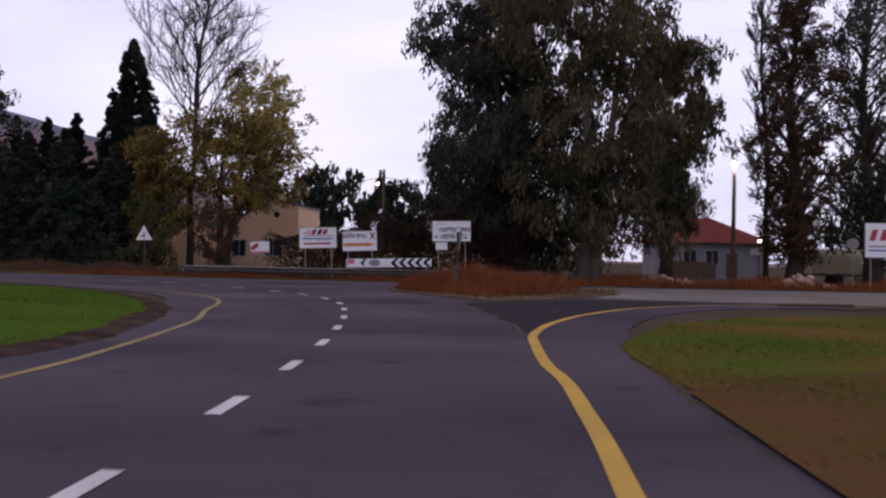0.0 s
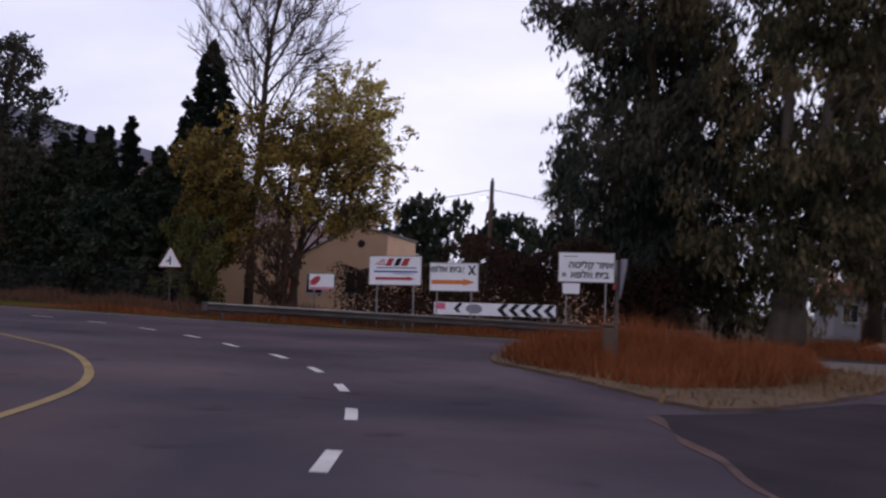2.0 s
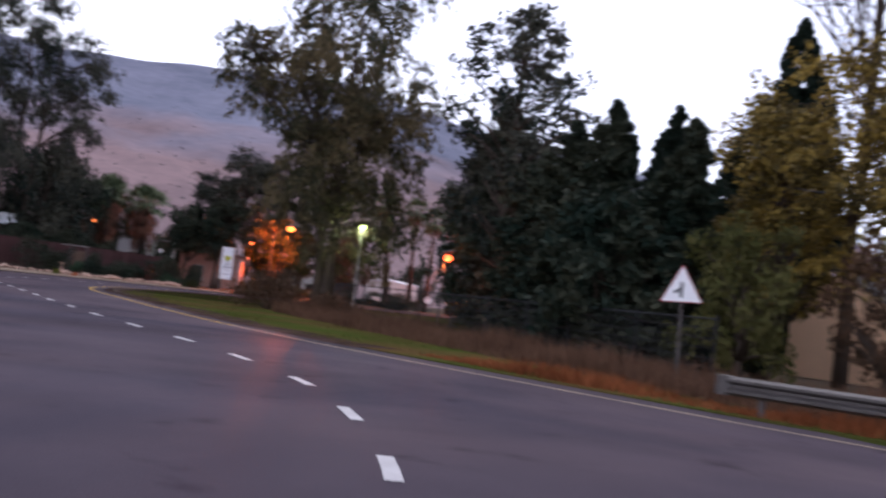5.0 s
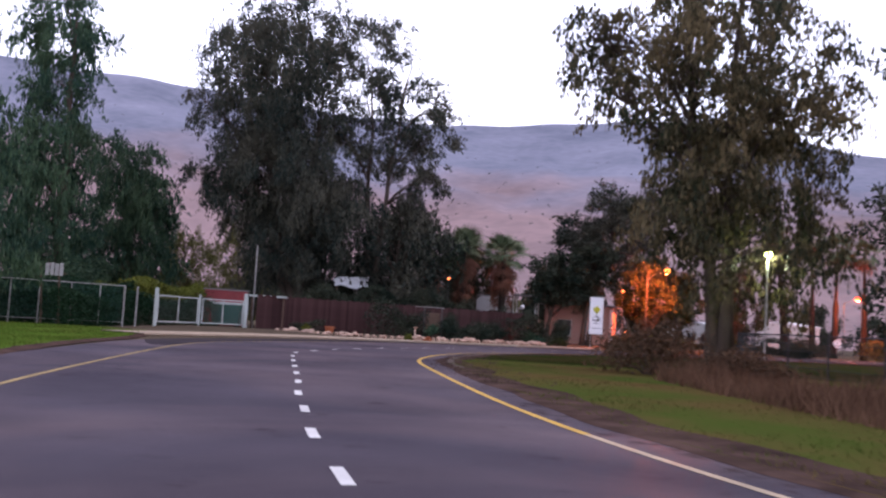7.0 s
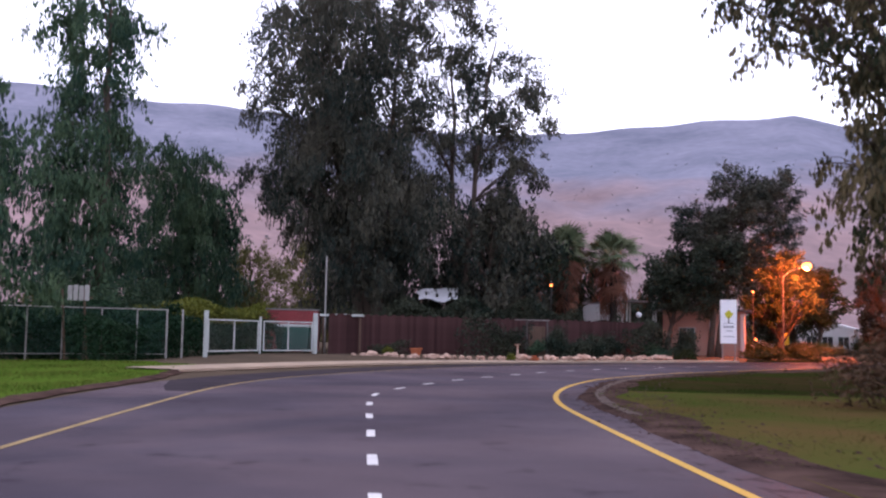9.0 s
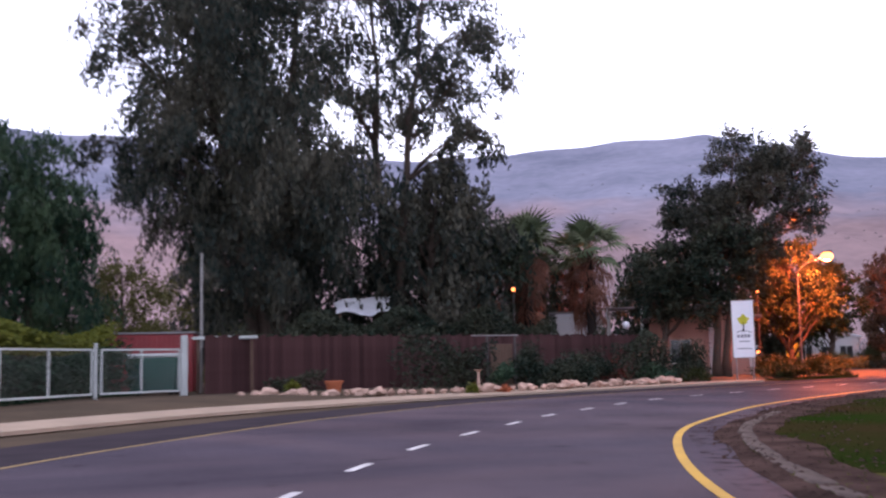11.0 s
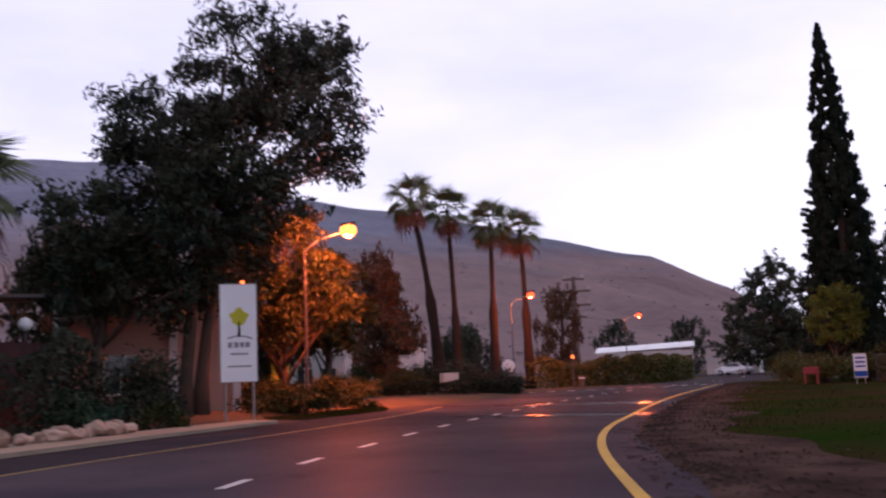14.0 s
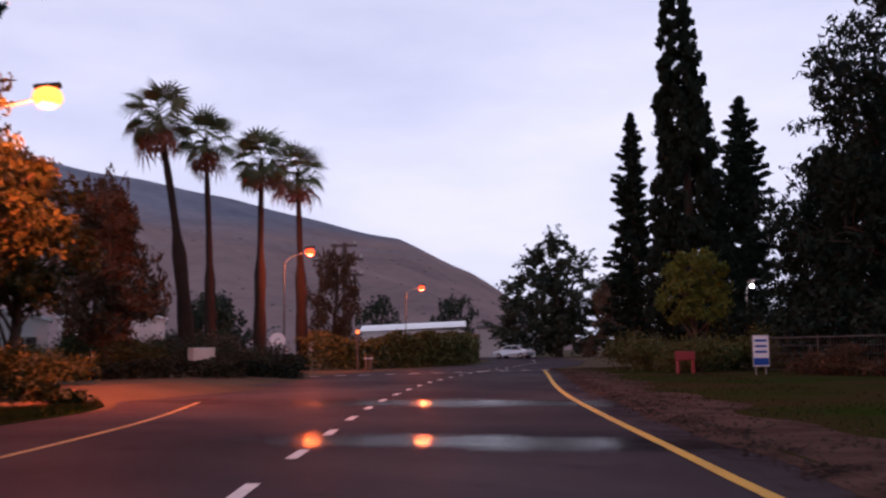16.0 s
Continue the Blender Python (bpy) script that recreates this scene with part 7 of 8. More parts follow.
# porch light hangs from a bracket on a post
part("post", box_bm(0.08, 0.08, 3.35, (0.0, 0.25, -3.1), 0.005), WOOD, pl_)
part("bracket", box_bm(0.05, 0.3, 0.04, (0, 0.12, 0.27)), STEEL_DARK, pl_)
fence0 = thing("board_fence", 14.3, 88.5, 0, 0, "grey weathered board fence before the bungalow", "fence")
for k in range(13):
    part("board", box_bm(0.24, 0.03, 1.5 + 0.05 * math.sin(k * 2.1), (-1.7 + 0.27 * k, 0, -0.1)), WOOD, fence0)
for z in (0.4, 1.1):
    part("rail", box_bm(3.6, 0.05, 0.08, (-0.05, 0.045, z)), WOOD, fence0)

# canvas trailer
tl = thing("canvas_trailer", 21.3, 76, 0, 0, "small trailer under a beige canvas cover", "trailer")
bm = bmesh.new()
sec = [(-0.9, 0.75)] + [(-0.9 * math.cos(a), 1.7 + 0.65 * math.sin(a)) for a in np.linspace(0, math.pi, 9)] + [(0.9, 0.75)]
f1 = [bm.verts.new((-1.6, b, c)) for b, c in sec]
f2 = [bm.verts.new((1.6, b, c)) for b, c in sec]
bm.faces.new(f1)
bm.faces.new(f2[::-1])
for i in range(len(sec)):
    bm.faces.new((f1[i], f2[i], f2[(i + 1) % len(sec)], f1[(i + 1) % len(sec)]))
bmesh.ops.recalc_face_normals(bm, faces=bm.faces)
part("cover", bm, CANVAS, tl, smooth=False)
part("chassis", box_bm(3.3, 1.7, 0.16, (0, 0, 0.58), 0.02), STEEL_DARK, tl)
for sy in (-0.9, 0.9):
    part("wheel", cyl_bm(0.34, 0.34, 0.2, (0, 0, -0.1), 16, Matrix.Translation((0.1, sy, 0.34)) @ Matrix.Rotation(radians(90), 4, "X")), RUBBER, tl)
part("drawbar", box_bm(1.2, 0.08, 0.08, (-2.1, 0, 0.55)), STEEL_DARK, tl)
part("jockey_leg", cyl_bm(0.04, 0.04, 0.6, (-2.5, 0, 0.0), 8), STEEL_DARK, tl)


def rock_mesh(seed, sx, sy, sz):
    r = random.Random(seed)
    bm = bmesh.new()
    bmesh.ops.create_icosphere(bm, subdivisions=2, radius=0.5)
    off = Vector((r.uniform(-9, 9), r.uniform(-9, 9), r.uniform(-9, 9)))
    for v in bm.verts:
        n = noise.noise(v.co * 2.2 + off) * 0.6 + noise.noise(v.co * 5 + off) * 0.25
        v.co *= 1 + n
        v.co.x, v.co.y, v.co.z = v.co.x * sx, v.co.y * sy, v.co.z * sz
    return bm


def rock_data(seed, sx, sy, sz, material):
    bm = rock_mesh(seed, sx, sy, sz)
    me = bpy.data.meshes.new("stone")
    bm.to_mesh(me)
    bm.free()
    me.materials.append(material)
    return me


ROCKS = [rock_data(i, random.uniform(0.45, 0.8), random.uniform(0.35, 0.55), random.uniform(0.32, 0.5), STONE) for i in range(7)]
for cx, cy, n, lab in ((8.4, 61.5, 26, "heap of broken stones and rubble"), (15.4, 60.6, 30, "low heap of pale broken slabs and rubble")):
    heap = thing("rubble_heap", cx, cy, 0, 0, lab, "rubble")
    for i in range(n):
        ob = new("stone", ROCKS[i % 7])
        ob.parent = heap
        q = random.random() ** 0.5
        a = random.uniform(0, 6.28)
        sc = random.uniform(0.5, 1.0)
        ob.matrix_basis = pose(1.5 * q * math.cos(a), 0.8 * q * math.sin(a), 0.12 + 0.75 * (1 - q) * random.random(), random.uniform(0, 40), random.uniform(0, 40), random.uniform(0, 360)) @ Matrix.Scale(sc, 4)
for a, b, tn, ln in ((9.9, 33.9, 35, 1.9), (9.2, 36.0, 12, 2.2)):
    lg = thing("fallen_plank", a, b, 0.06, tn, "grey weathered plank lying on the verge", "plank")
    part("plank", box_bm(ln, 0.14, 0.09, (0, 0, 0), 0.015), WOOD, lg)


# ---- lamps and poles ----
def street_lamp(px, py, h, lx, ly, lz, label, bulb, colour, power, r=0.09, material=None, name="street_lamp", z=0.0, lens=0.24, tilt=0):
    root = thing(name, px, py, z, 0, label, "street lamp")
    part("pole", cyl_bm(r, r * 0.6, h + 0.3, (0, 0, -0.3), 12), material or WHITE_METAL, root, smooth=False)
    d = Vector((lx - px, ly - py, lz - h - z + 0.03))
    if d.length > 0.3:
        pts = [Vector((0, 0, h - 0.15)), Vector((0, 0, h - 0.02)) + d * 0.3 + Vector((0, 0, 0.12)), Vector((0, 0, h)) + d * 0.95]
        v, f = tubes([(np.array([tuple(p) for p in pts]), np.array([0.035, 0.03, 0.028]))], 7)
        mesh_obj("arm", v, f, STEEL, root)
    u = Vector((d.x, d.y, 0)).normalized() if d.length > 0.3 else Vector((1, 0, 0))
    ang = math.degrees(math.atan2(u.y, u.x))
    head = part("head", box_bm(0.62, 0.26, 0.12, (0, 0, 0), 0.04), STEEL_DARK, root)
    head.matrix_basis = pose(lx - px, ly - py, lz - z + 0.2, 0, -8, ang)
    bm = bmesh.new()
    bmesh.ops.create_uvsphere(bm, u_segments=14, v_segments=8, radius=lens)
    bulb_ob = part("lens", bm, bulb, root, smooth=True)
    bulb_ob.matrix_basis = pose(lx - px, ly - py, lz - z, 0, 0, ang) @ Matrix.Diagonal((1.15, 0.9, 0.9, 1))
    li = bpy.data.lights.new("lamp_light", "SPOT" if tilt else "POINT")
    li.energy, li.color, li.shadow_soft_size = power, colour, 0.18
    if tilt:
        li.spot_size, li.spot_blend = radians(156), 0.45
    lo = new("lamp_light", li)
    lo.parent = root
    lo.matrix_basis = pose(lx - px, ly - py, lz - z - 0.32, 0, 0, ang) @ Matrix.Rotation(radians(-tilt), 4, "Y")
    return root


SODIUM = (1.0, 0.15, 0.03)
street_lamp(-92.7, 104.1, 6.4, -91.25, 105.1, 7.06, "lit orange sodium street lamp on a pale pole", G_SODIUM, SODIUM, 8500, 0.07, RAIL_STEEL, lens=0.3)
street_lamp(-101.6, 137.2, 6.2, -100.3, 137.8, 6.67, "lit orange sodium street lamp beside the palms", G_ORANGE, SODIUM, 2200, 0.065, RAIL_STEEL)
street_lamp(-106.4, 169.6, 6.1, -105.1, 170.2, 6.5, "lit orange sodium street lamp far along the road", G_ORANGE, SODIUM, 2500, 0.065, RAIL_STEEL)
street_lamp(-50.9, 79.2, 4.9, -50.76, 79.1, 4.97, "lit pale green lamp on a post behind the fence", G_GREEN, (0.85, 1.0, 0.5), 120, 0.05, STEEL, lens=0.15)
street_lamp(-38.2, 72.9, 3.1, -38.0, 72.9, 3.2, "small lit red-orange lamp on a post behind the fence", G_RED, (1.0, 0.25, 0.06), 60, 0.04, STEEL_DARK, lens=0.15)
street_lamp(16.4, 84, 8.5, 16.35, 83.7, 8.7, "tall street lamp with a lit white head on a dark pole", G_WHITE, (1, 0.95, 0.9), 150, 0.2, WOOD)
street_lamp(-76.9, 138.4, 3.8, -76.6, 137.8, 3.95, "lit white yard lamp under the dark trees", G_WHITE, (1, 0.95, 0.85), 60, 0.04, STEEL_DARK, lens=0.1)

# small lit garden lamps
for x, y, z in ((-92.2, 84.4, 4.9), (-98.9, 106.4, 1.5), (-95.6, 103.6, 5.2)):
    ga = thing("garden_lamp", x, y, 0, 0, "small lit warm garden lamp on a thin post", "lamp")
    part("post", cyl_bm(0.03, 0.025, z, (0, 0, -0.05), 8), STEEL_DARK, ga)
    part("bulb", cyl_bm(0.07, 0.09, 0.16, (0, 0, z - 0.05), 10), G_AMBER, ga)
    part("cap", cyl_bm(0.13, 0.05, 0.05, (0, 0, z + 0.115), 10), STEEL_DARK, ga)

up = thing("utility_pole", -6.6, 61.0, 0, 0, "slim wooden utility pole with wires", "utility pole")
part("pole", cyl_bm(0.10, 0.08, 6.1, (0, 0, -0.3), 10), WOOD, up)
part("insulator", cyl_bm(0.05, 0.035, 0.14, (0.0, 0, 5.8), 8), STEEL_DARK, up)
pole_lamp = part("lamp_arm", cyl_bm(0.02, 0.02, 0.34, (0, 0, 0), 8, Matrix.Translation((0, 0, 5.2)) @ Matrix.Rotation(radians(-90), 4, "Y")), STEEL_DARK, up)
part("lamp_shade", cyl_bm(0.12, 0.05, 0.07, (-0.34, 0, 5.18), 12), STEEL_DARK, pole_lamp)
part("bulb", cyl_bm(0.06, 0.08, 0.08, (-0.34, 0, 5.10), 10), G_WHITE, pole_lamp, "lit white bulb")


def wire(a, b, sag, label):
    t = np.linspace(0, 1, 16)[:, None]
    p = np.array(a) + (np.array(b) - np.array(a)) * t - np.array([0, 0, sag]) * 4 * t * (1 - t)
    v, f = tubes([(p, np.full(16, 0.014))], 5)
    return tagged(mesh_obj("overhead_wire", v, f, STEEL_DARK), label, "wire")


wire((-6.6, 61, 5.5), (-23, 73, 6.3), 0.7, "thin sagging overhead wire")
wire((-6.6, 61, 5.5), (12, 77, 7.0), 0.9, "thin sagging overhead wire")

py_ = thing("power_pole", -116.9, 180.4, 0, 20, "tall steel power pole with three crossarms", "power pole")
part("mast", cyl_bm(0.36, 0.22, 12.3, (0, 0, -0.3), 8), STEEL_DARK, py_)
for z, w in ((11.6, 2.0), (10.2, 3.0), (8.6, 3.0), (7.2, 2.2)):
    arm = part("crossarm", box_bm(w * 1.25, 0.24, 0.24, (0, 0, z)), STEEL_DARK, py_)
    for s in (-1, 1):
        part("insulator", cyl_bm(0.10, 0.08, 0.4, (s * (w * 0.625 - 0.2), 0, z + 0.23), 8), STEEL, arm)

# wire fence along the north verge
def mesh_fence(name, line, h, label, gap=2.6, material=None, wires=7, z=0.0):
    root = thing(name, 0, 0, 0, 0, label, "fence")
    ln = smooth_line(line, gap)
    for p in ln:
        part("post", cyl_bm(0.03, 0.03, h + 0.2, (p[0], p[1], z - 0.15), 7), material or STEEL, root)
    for k in range(wires):
        zz = z + 0.15 + (h - 0.2) * k / (wires - 1)
        v, f = tubes([(np.c_[ln, np.full(len(ln), zz)], np.full(len(ln), 0.008 if k < wires - 1 else 0.02))], 4)
        mesh_obj("wire", v, f, material or STEEL, root)
    seg_ = np.r_[0, np.cumsum(np.linalg.norm(np.diff(ln, axis=0), axis=1))]
    q = np.arange(0, seg_[-1], 0.16)
    x, y = np.interp(q, seg_, ln[:, 0]), np.interp(q, seg_, ln[:, 1])
    d = 0.006
    v4 = np.stack([np.stack([x - d, y, np.full_like(x, z + 0.1)], 1), np.stack([x + d, y, np.full_like(x, z + 0.1)], 1), np.stack([x + d, y, np.full_like(x, z + h)], 1), np.stack([x - d, y, np.full_like(x, z + h)], 1)], 1)
    tagged(quads_obj("netting", v4, material or STEEL, root), kind="stuff")
    return root


mesh_fence("wire_fence", [(-21, 65.2), (-28, 68.4), (-36, 71.4), (-44, 73.8), (-50, 77), (-55, 83)], 1.7, "dark wire mesh fence along the verge", 2.6, FENCE_WIRE)
yf = thing("yard_fence", 0, 0, 0, 0, "steel-posted fence with green wire mesh before a hedge", "fence")
YF = np.array([(-80.66, 58.75), (-80.5, 58.0), (-80.2, 56.6), (-79.85, 55.0), (-79.5, 53.3), (-79.16, 51.8), (-78.9, 50.6), (-78.5, 48.4), (-78.1, 46.2)])
for i, p in enumerate(YF):
    part("post", cyl_bm(0.05 if i < 2 else 0.035, 0.05 if i < 2 else 0.035, 2.55, (p[0], p[1], -0.1), 8), STEEL, yf)
for z, r in ((2.42, 0.03), (0.3, 0.02)):
    v, f = tubes([(np.c_[YF[1:], np.full(len(YF) - 1, z)], np.full(len(YF) - 1, r))], 5)
    mesh_obj("rail", v, f, STEEL, yf)
ys = np.r_[0, np.cumsum(np.linalg.norm(np.diff(YF, axis=0), axis=1))]
yq = np.arange(0.8, ys[-1], 0.09)
yx, yy = np.interp(yq, ys, YF[:, 0]), np.interp(yq, ys, YF[:, 1])
tagged(quads_obj("netting", np.stack([np.stack([yx, yy + e, 0 * yx + z], 1) for e, z in ((-0.006, 0.3), (0.006, 0.3), (0.006, 2.4), (-0.006, 2.4))], 1), GREEN_PLASTIC, yf, "green wire mesh"), kind="stuff")
hedge("hedge", [(-80.4, 45.5), (-81.4, 51), (-82.6, 56), (-83.4, 58)], 1.8, 2.35, L_YARD, 2600, (0.22, 0.11), "dense dark green hedge behind the yard fence", 0.2)
hedge("hedge", [(-84, 57.5), (-87.5, 61.5), (-90.5, 64)], 1.6, 2.7, L_YGREEN, 900, (0.2, 0.09), "yellow-green flowering hedge above the yard fence", 0.2, 1.9)

# two-legged notice board on the verge
nb = thing("notice_board", -78.4, 53.9, 0, 92, "weathered slatted notice board on two leaning posts", "sign")
for k in range(4):
    part("slat", box_bm(0.2, 0.03, 0.66 + 0.04 * (k % 2), (-0.36 + 0.24 * k, -0.05, 2.7), 0.005), STEEL, nb)
for sx in (-0.46, 0.46):
    part("post", box_bm(0.09, 0.07, 3.3, (0, 0, -0.1), 0.008, Matrix.Translation((sx, 0, 0)) @ Matrix.Rotation(radians(-4), 4, "Y")), WOOD, nb)
part("rail", box_bm(1.0, 0.03, 0.06, (0.12, -0.02, 2.8)), WOOD, nb)


# ---- gate, bin and wall ----
gate = thing("double_gate", 0, 0, 0, 0, "white steel double gate with wire mesh", "gate")
GP = [(-80.9, 59.9), (-84.8, 63.3), (-86.4, 66.7)]
for (a, b), h, w in zip(GP, (2.15, 1.95, 2.25), (0.2, 0.12, 0.24)):
    part("gate_post", box_bm(w, w, h + 0.4, (a, b, -0.1), 0.015), WHITE_METAL, gate)
for (a, b), tag in zip(zip(GP[:-1], GP[1:]), ("leaf", "leaf")):
    a, b = np.array(a), np.array(b)
    ln, an = np.linalg.norm(b - a), math.degrees(math.atan2(*(b - a)[::-1]))
    leaf = part("leaf", box_bm(ln - 0.4, 0.05, 0.07, (0, 0, 0.42)), WHITE_METAL, gate)
    leaf.matrix_basis = pose(*((a + b) / 2), 0, 0, 0, an)
    part("rail", box_bm(ln - 0.4, 0.05, 0.07, (0, 0, 1.98)), WHITE_METAL, leaf)
    for s in (-1, 0, 1):
        part("upright", box_bm(0.06, 0.05, 1.5, (s * (ln / 2 - 0.23), 0, 0.485)), WHITE_METAL, leaf)
    xs = np.arange(-ln / 2 + 0.3, ln / 2 - 0.3, 0.1)
    q4 = np.stack([np.stack([xs + e, 0 * xs, 0 * xs + z], 1) for e, z in ((-0.004, 0.48), (0.004, 0.48), (0.004, 1.98), (-0.004, 1.98))], 1)
    tagged(quads_obj("netting", q4, STEEL, leaf), kind="stuff")

bn = thing("waste_container", -88.6, 66.0, 0.26, 62, "green waste container with a white lid behind the gate", "container")
bm = box_bm(2.1, 1.1, 1.35, (0, 0, 0.15), 0.05)
for v in bm.verts:
    if v.co.z < 0.6:
        v.co.x, v.co.y = v.co.x * 0.86, v.co.y * 0.8
part("body", bm, GREEN_PLASTIC, bn)
bm = box_bm(2.2, 1.2, 0.16, (0, 0, 1.48), 0.05)
part("lid", bm, WHITE_METAL, bn)
for sx in (-0.75, 0.75):
    for sy in (-0.35, 0.35):
        part("wheel", cyl_bm(0.09, 0.09, 0.06, (0, 0, -0.03), 10, Matrix.Translation((sx, sy, 0.09)) @ Matrix.Rotation(radians(90), 4, "X")), RUBBER, bn)
rc = thing("red_shed", -93.6, 66.8, 0.25, 72, "dark red sheet-metal shed behind the gate", "shed")
part("body", box_bm(3.6, 2.2, 2.55, (0, 0, 0), 0.02), RED_METAL, rc)
for k in range(17):
    part("rib", box_bm(0.07, 0.04, 2.4, (-1.7 + k * 0.2125, -1.125, 0.06)), RED_METAL, rc)
part("roof", box_bm(3.8, 2.4, 0.08, (0, 0, 2.56)), ROOF_GREY, rc)
tp = thing("thin_pole", -89.0, 67.9, 0.2, 0, "thin grey steel pole behind the board wall", "pole")
part("pole", cyl_bm(0.06, 0.045, 6.0, (0, 0, -0.2), 10), STEEL, tp)
part("cap", cyl_bm(0.06, 0.03, 0.06, (0, 0, 5.8), 10), STEEL_DARK, tp)
be = thing("white_beam", -87.8, 68.6, 2.42, 62, "white painted beam resting on posts", "beam")
part("beam", box_bm(2.6, 0.35, 0.13, (0, 0, 0), 0.02), WHITE_METAL, be)
for s in (-1.1, 1.1):
    part("post", box_bm(0.1, 0.1, 2.45, (s, 0, -2.45)), WOOD, be)

wall = tagged(new("garden_wall"), "reddish-brown board wall behind the stones", "wall")
wl = smooth_line([(-86.9, 67.6), (-88.2, 72), (-88.6, 77), (-89.3, 83), (-91, 89.5), (-92.5, 93)], 0.2)
wseg = np.r_[0, np.cumsum(np.linalg.norm(np.diff(wl, axis=0), axis=1))]
WB = [box_bm(0.195, 0.03, h_, (0, 0, 0)) for h_ in (2.30, 2.35, 2.27)]
WBM = []
for b_ in WB:
    me = bpy.data.meshes.new("board")
    b_.to_mesh(me)
    b_.free()
    me.materials.append(WALL_BROWN)
    WBM.append(me)
for i, s0 in enumerate(np.arange(0.1, wseg[-1], 0.2)):
    p = np.array([np.interp(s0, wseg, wl[:, 0]), np.interp(s0, wseg, wl[:, 1])])
    q = np.array([np.interp(s0 + 0.1, wseg, wl[:, 0]), np.interp(s0 + 0.1, wseg, wl[:, 1])]) - p
    ob = new("board", WBM[(i * 7) % 3])
    ob.parent = wall
    ob.matrix_basis = pose(p[0], p[1], 0.24, 0, 0, math.degrees(math.atan2(q[1], q[0])) + random.uniform(-1.5, 1.5))

gg = thing("garden_gate", -87.75, 81.2, 0.1, 84, "dark wooden garden gate under a thin lintel", "gate")
for k in range(6):
    part("board", box_bm(0.17, 0.04, 1.95, (-0.45 + 0.18 * k, 0, 0.05), 0.005), WOOD, gg)
for sx in (-0.68, 0.68):
    part("post", box_bm(0.09, 0.09, 2.35, (sx, 0, 0)), STEEL_DARK, gg)
part("lintel", box_bm(2.3, 0.07, 0.05, (-0.3, -0.02, 2.36)), STEEL, gg)

# stones in front of the wall
STL = smooth_line([(-84.4, 68.3), (-83.1, 72.4), (-82.5, 76.3), (-82.9, 80), (-84.2, 84.5), (-86.0, 90)], 0.1)
sseg = np.r_[0, np.cumsum(np.linalg.norm(np.diff(STL, axis=0), axis=1))]
s0, i = 0.2, 0
while s0 < sseg[-1]:
    p = np.array([np.interp(s0, sseg, STL[:, 0]), np.interp(s0, sseg, STL[:, 1])])
    sc = random.uniform(0.4, 1.15)
    ob = new("border_stone", ROCKS[i % 7])
    ob.matrix_basis = pose(p[0] - random.uniform(0.0, 0.35), p[1], 0.17 + 0.08 * sc, random.uniform(-12, 12), random.uniform(-12, 12), random.uniform(0, 360)) @ Matrix.Scale(sc, 4)
    tagged(ob, "rough pale limestone border stone", "stone", "border stones along the pavement")
    s0 += random.uniform(0.3, 0.55)
    i += 1
for x, y, lf, lab, w, h in ((-82.4, 77.0, L_YGREEN, "small yellow-green flowering plant by stones", 0.55, 0.6), (-82.6, 78.6, TERRACOTTA, "orange-red flowering plant by stones", 0.8, 0.55), (-84.6, 70.5, L_YGREEN, "small green plant among the stones", 0.7, 0.6),
                            (-86.4, 80.5, L_WILLOW, "green bush in the garden border", 1.6, 1.3), (-87, 84.5, L_DARK, "dark bush before the board wall", 2.2, 1.7),
                            (-88.5, 90.2, L_WILLOW, "green bush in the garden border", 2.4, 1.2), (-87.4, 91.8, L_HEDGE, "light green plant by the pavement", 1.5, 0.9), (-89.5, 93.2, L_DARK, "dark spiky bush by the entrance", 2.6, 2.4),
                            (-91.5, 100.5, L_HEDGE, "low green bush in the garden", 2.6, 0.9), (-93, 103.2, L_HEDGE, "low green bush in the garden", 3.0, 1.0), (-94.2, 107.5, L_HEDGE, "olive bush in the garden", 3.0, 1.2), (-95.5, 110.5, L_OLIVE, "olive bush in the garden", 2.8, 1.3),
                            (-87.7, 82.6, L_DARK, "dark bush before the board wall", 2.4, 2.1), (-89.3, 87.0, L_DARK, "dark bush before the board wall", 2.6, 2.0), (-99, 119.5, L_HEDGE, "olive bush behind the hedge", 3.0, 2.0), (-103.6, 128.8, L_DARK, "dark bush under the palms", 3.6, 2.3), (-104, 134, L_DARK, "dark bush under the palms", 4.0, 2.6), (-103, 122, L_HEDGE, "olive bush under the palms", 3.5, 2.0),
                            (-100.6, 133, L_DARK, "dark bush under the palms", 3, 1.9), (-110, 137, L_DARK, "dark bush under the palms", 4.5, 2.4)):
    shrub("garden_plant", x, y, w, w * 0.8, h, lf, int(560 * w * h + 200), (0.15, 0.065), lab, "plant", z=float(rise(np.array([x]), np.array([y]))[0]))
pot = thing("clay_pot", -84.3, 72.0, 0.25, 0, "round terracotta pot among the stones", "pot")
bm = cyl_bm(0.22, 0.34, 0.42, (0, 0, 0), 18)
part("body", bm, TERRACOTTA, pot)
part("rim", cyl_bm(0.37, 0.37, 0.07, (0, 0, 0.38), 18), TERRACOTTA, pot)
bt = thing("bird_bath", -85.0, 78.6, 0.28, 0, "pale stone bird bath on a thin stem", "bird bath")
part("stem", cyl_bm(0.07, 0.04, 0.62, (0, 0, 0), 12), STONE, bt)
part("bowl", cyl_bm(0.07, 0.2, 0.10, (0, 0, 0.61), 18), STONE, bt)

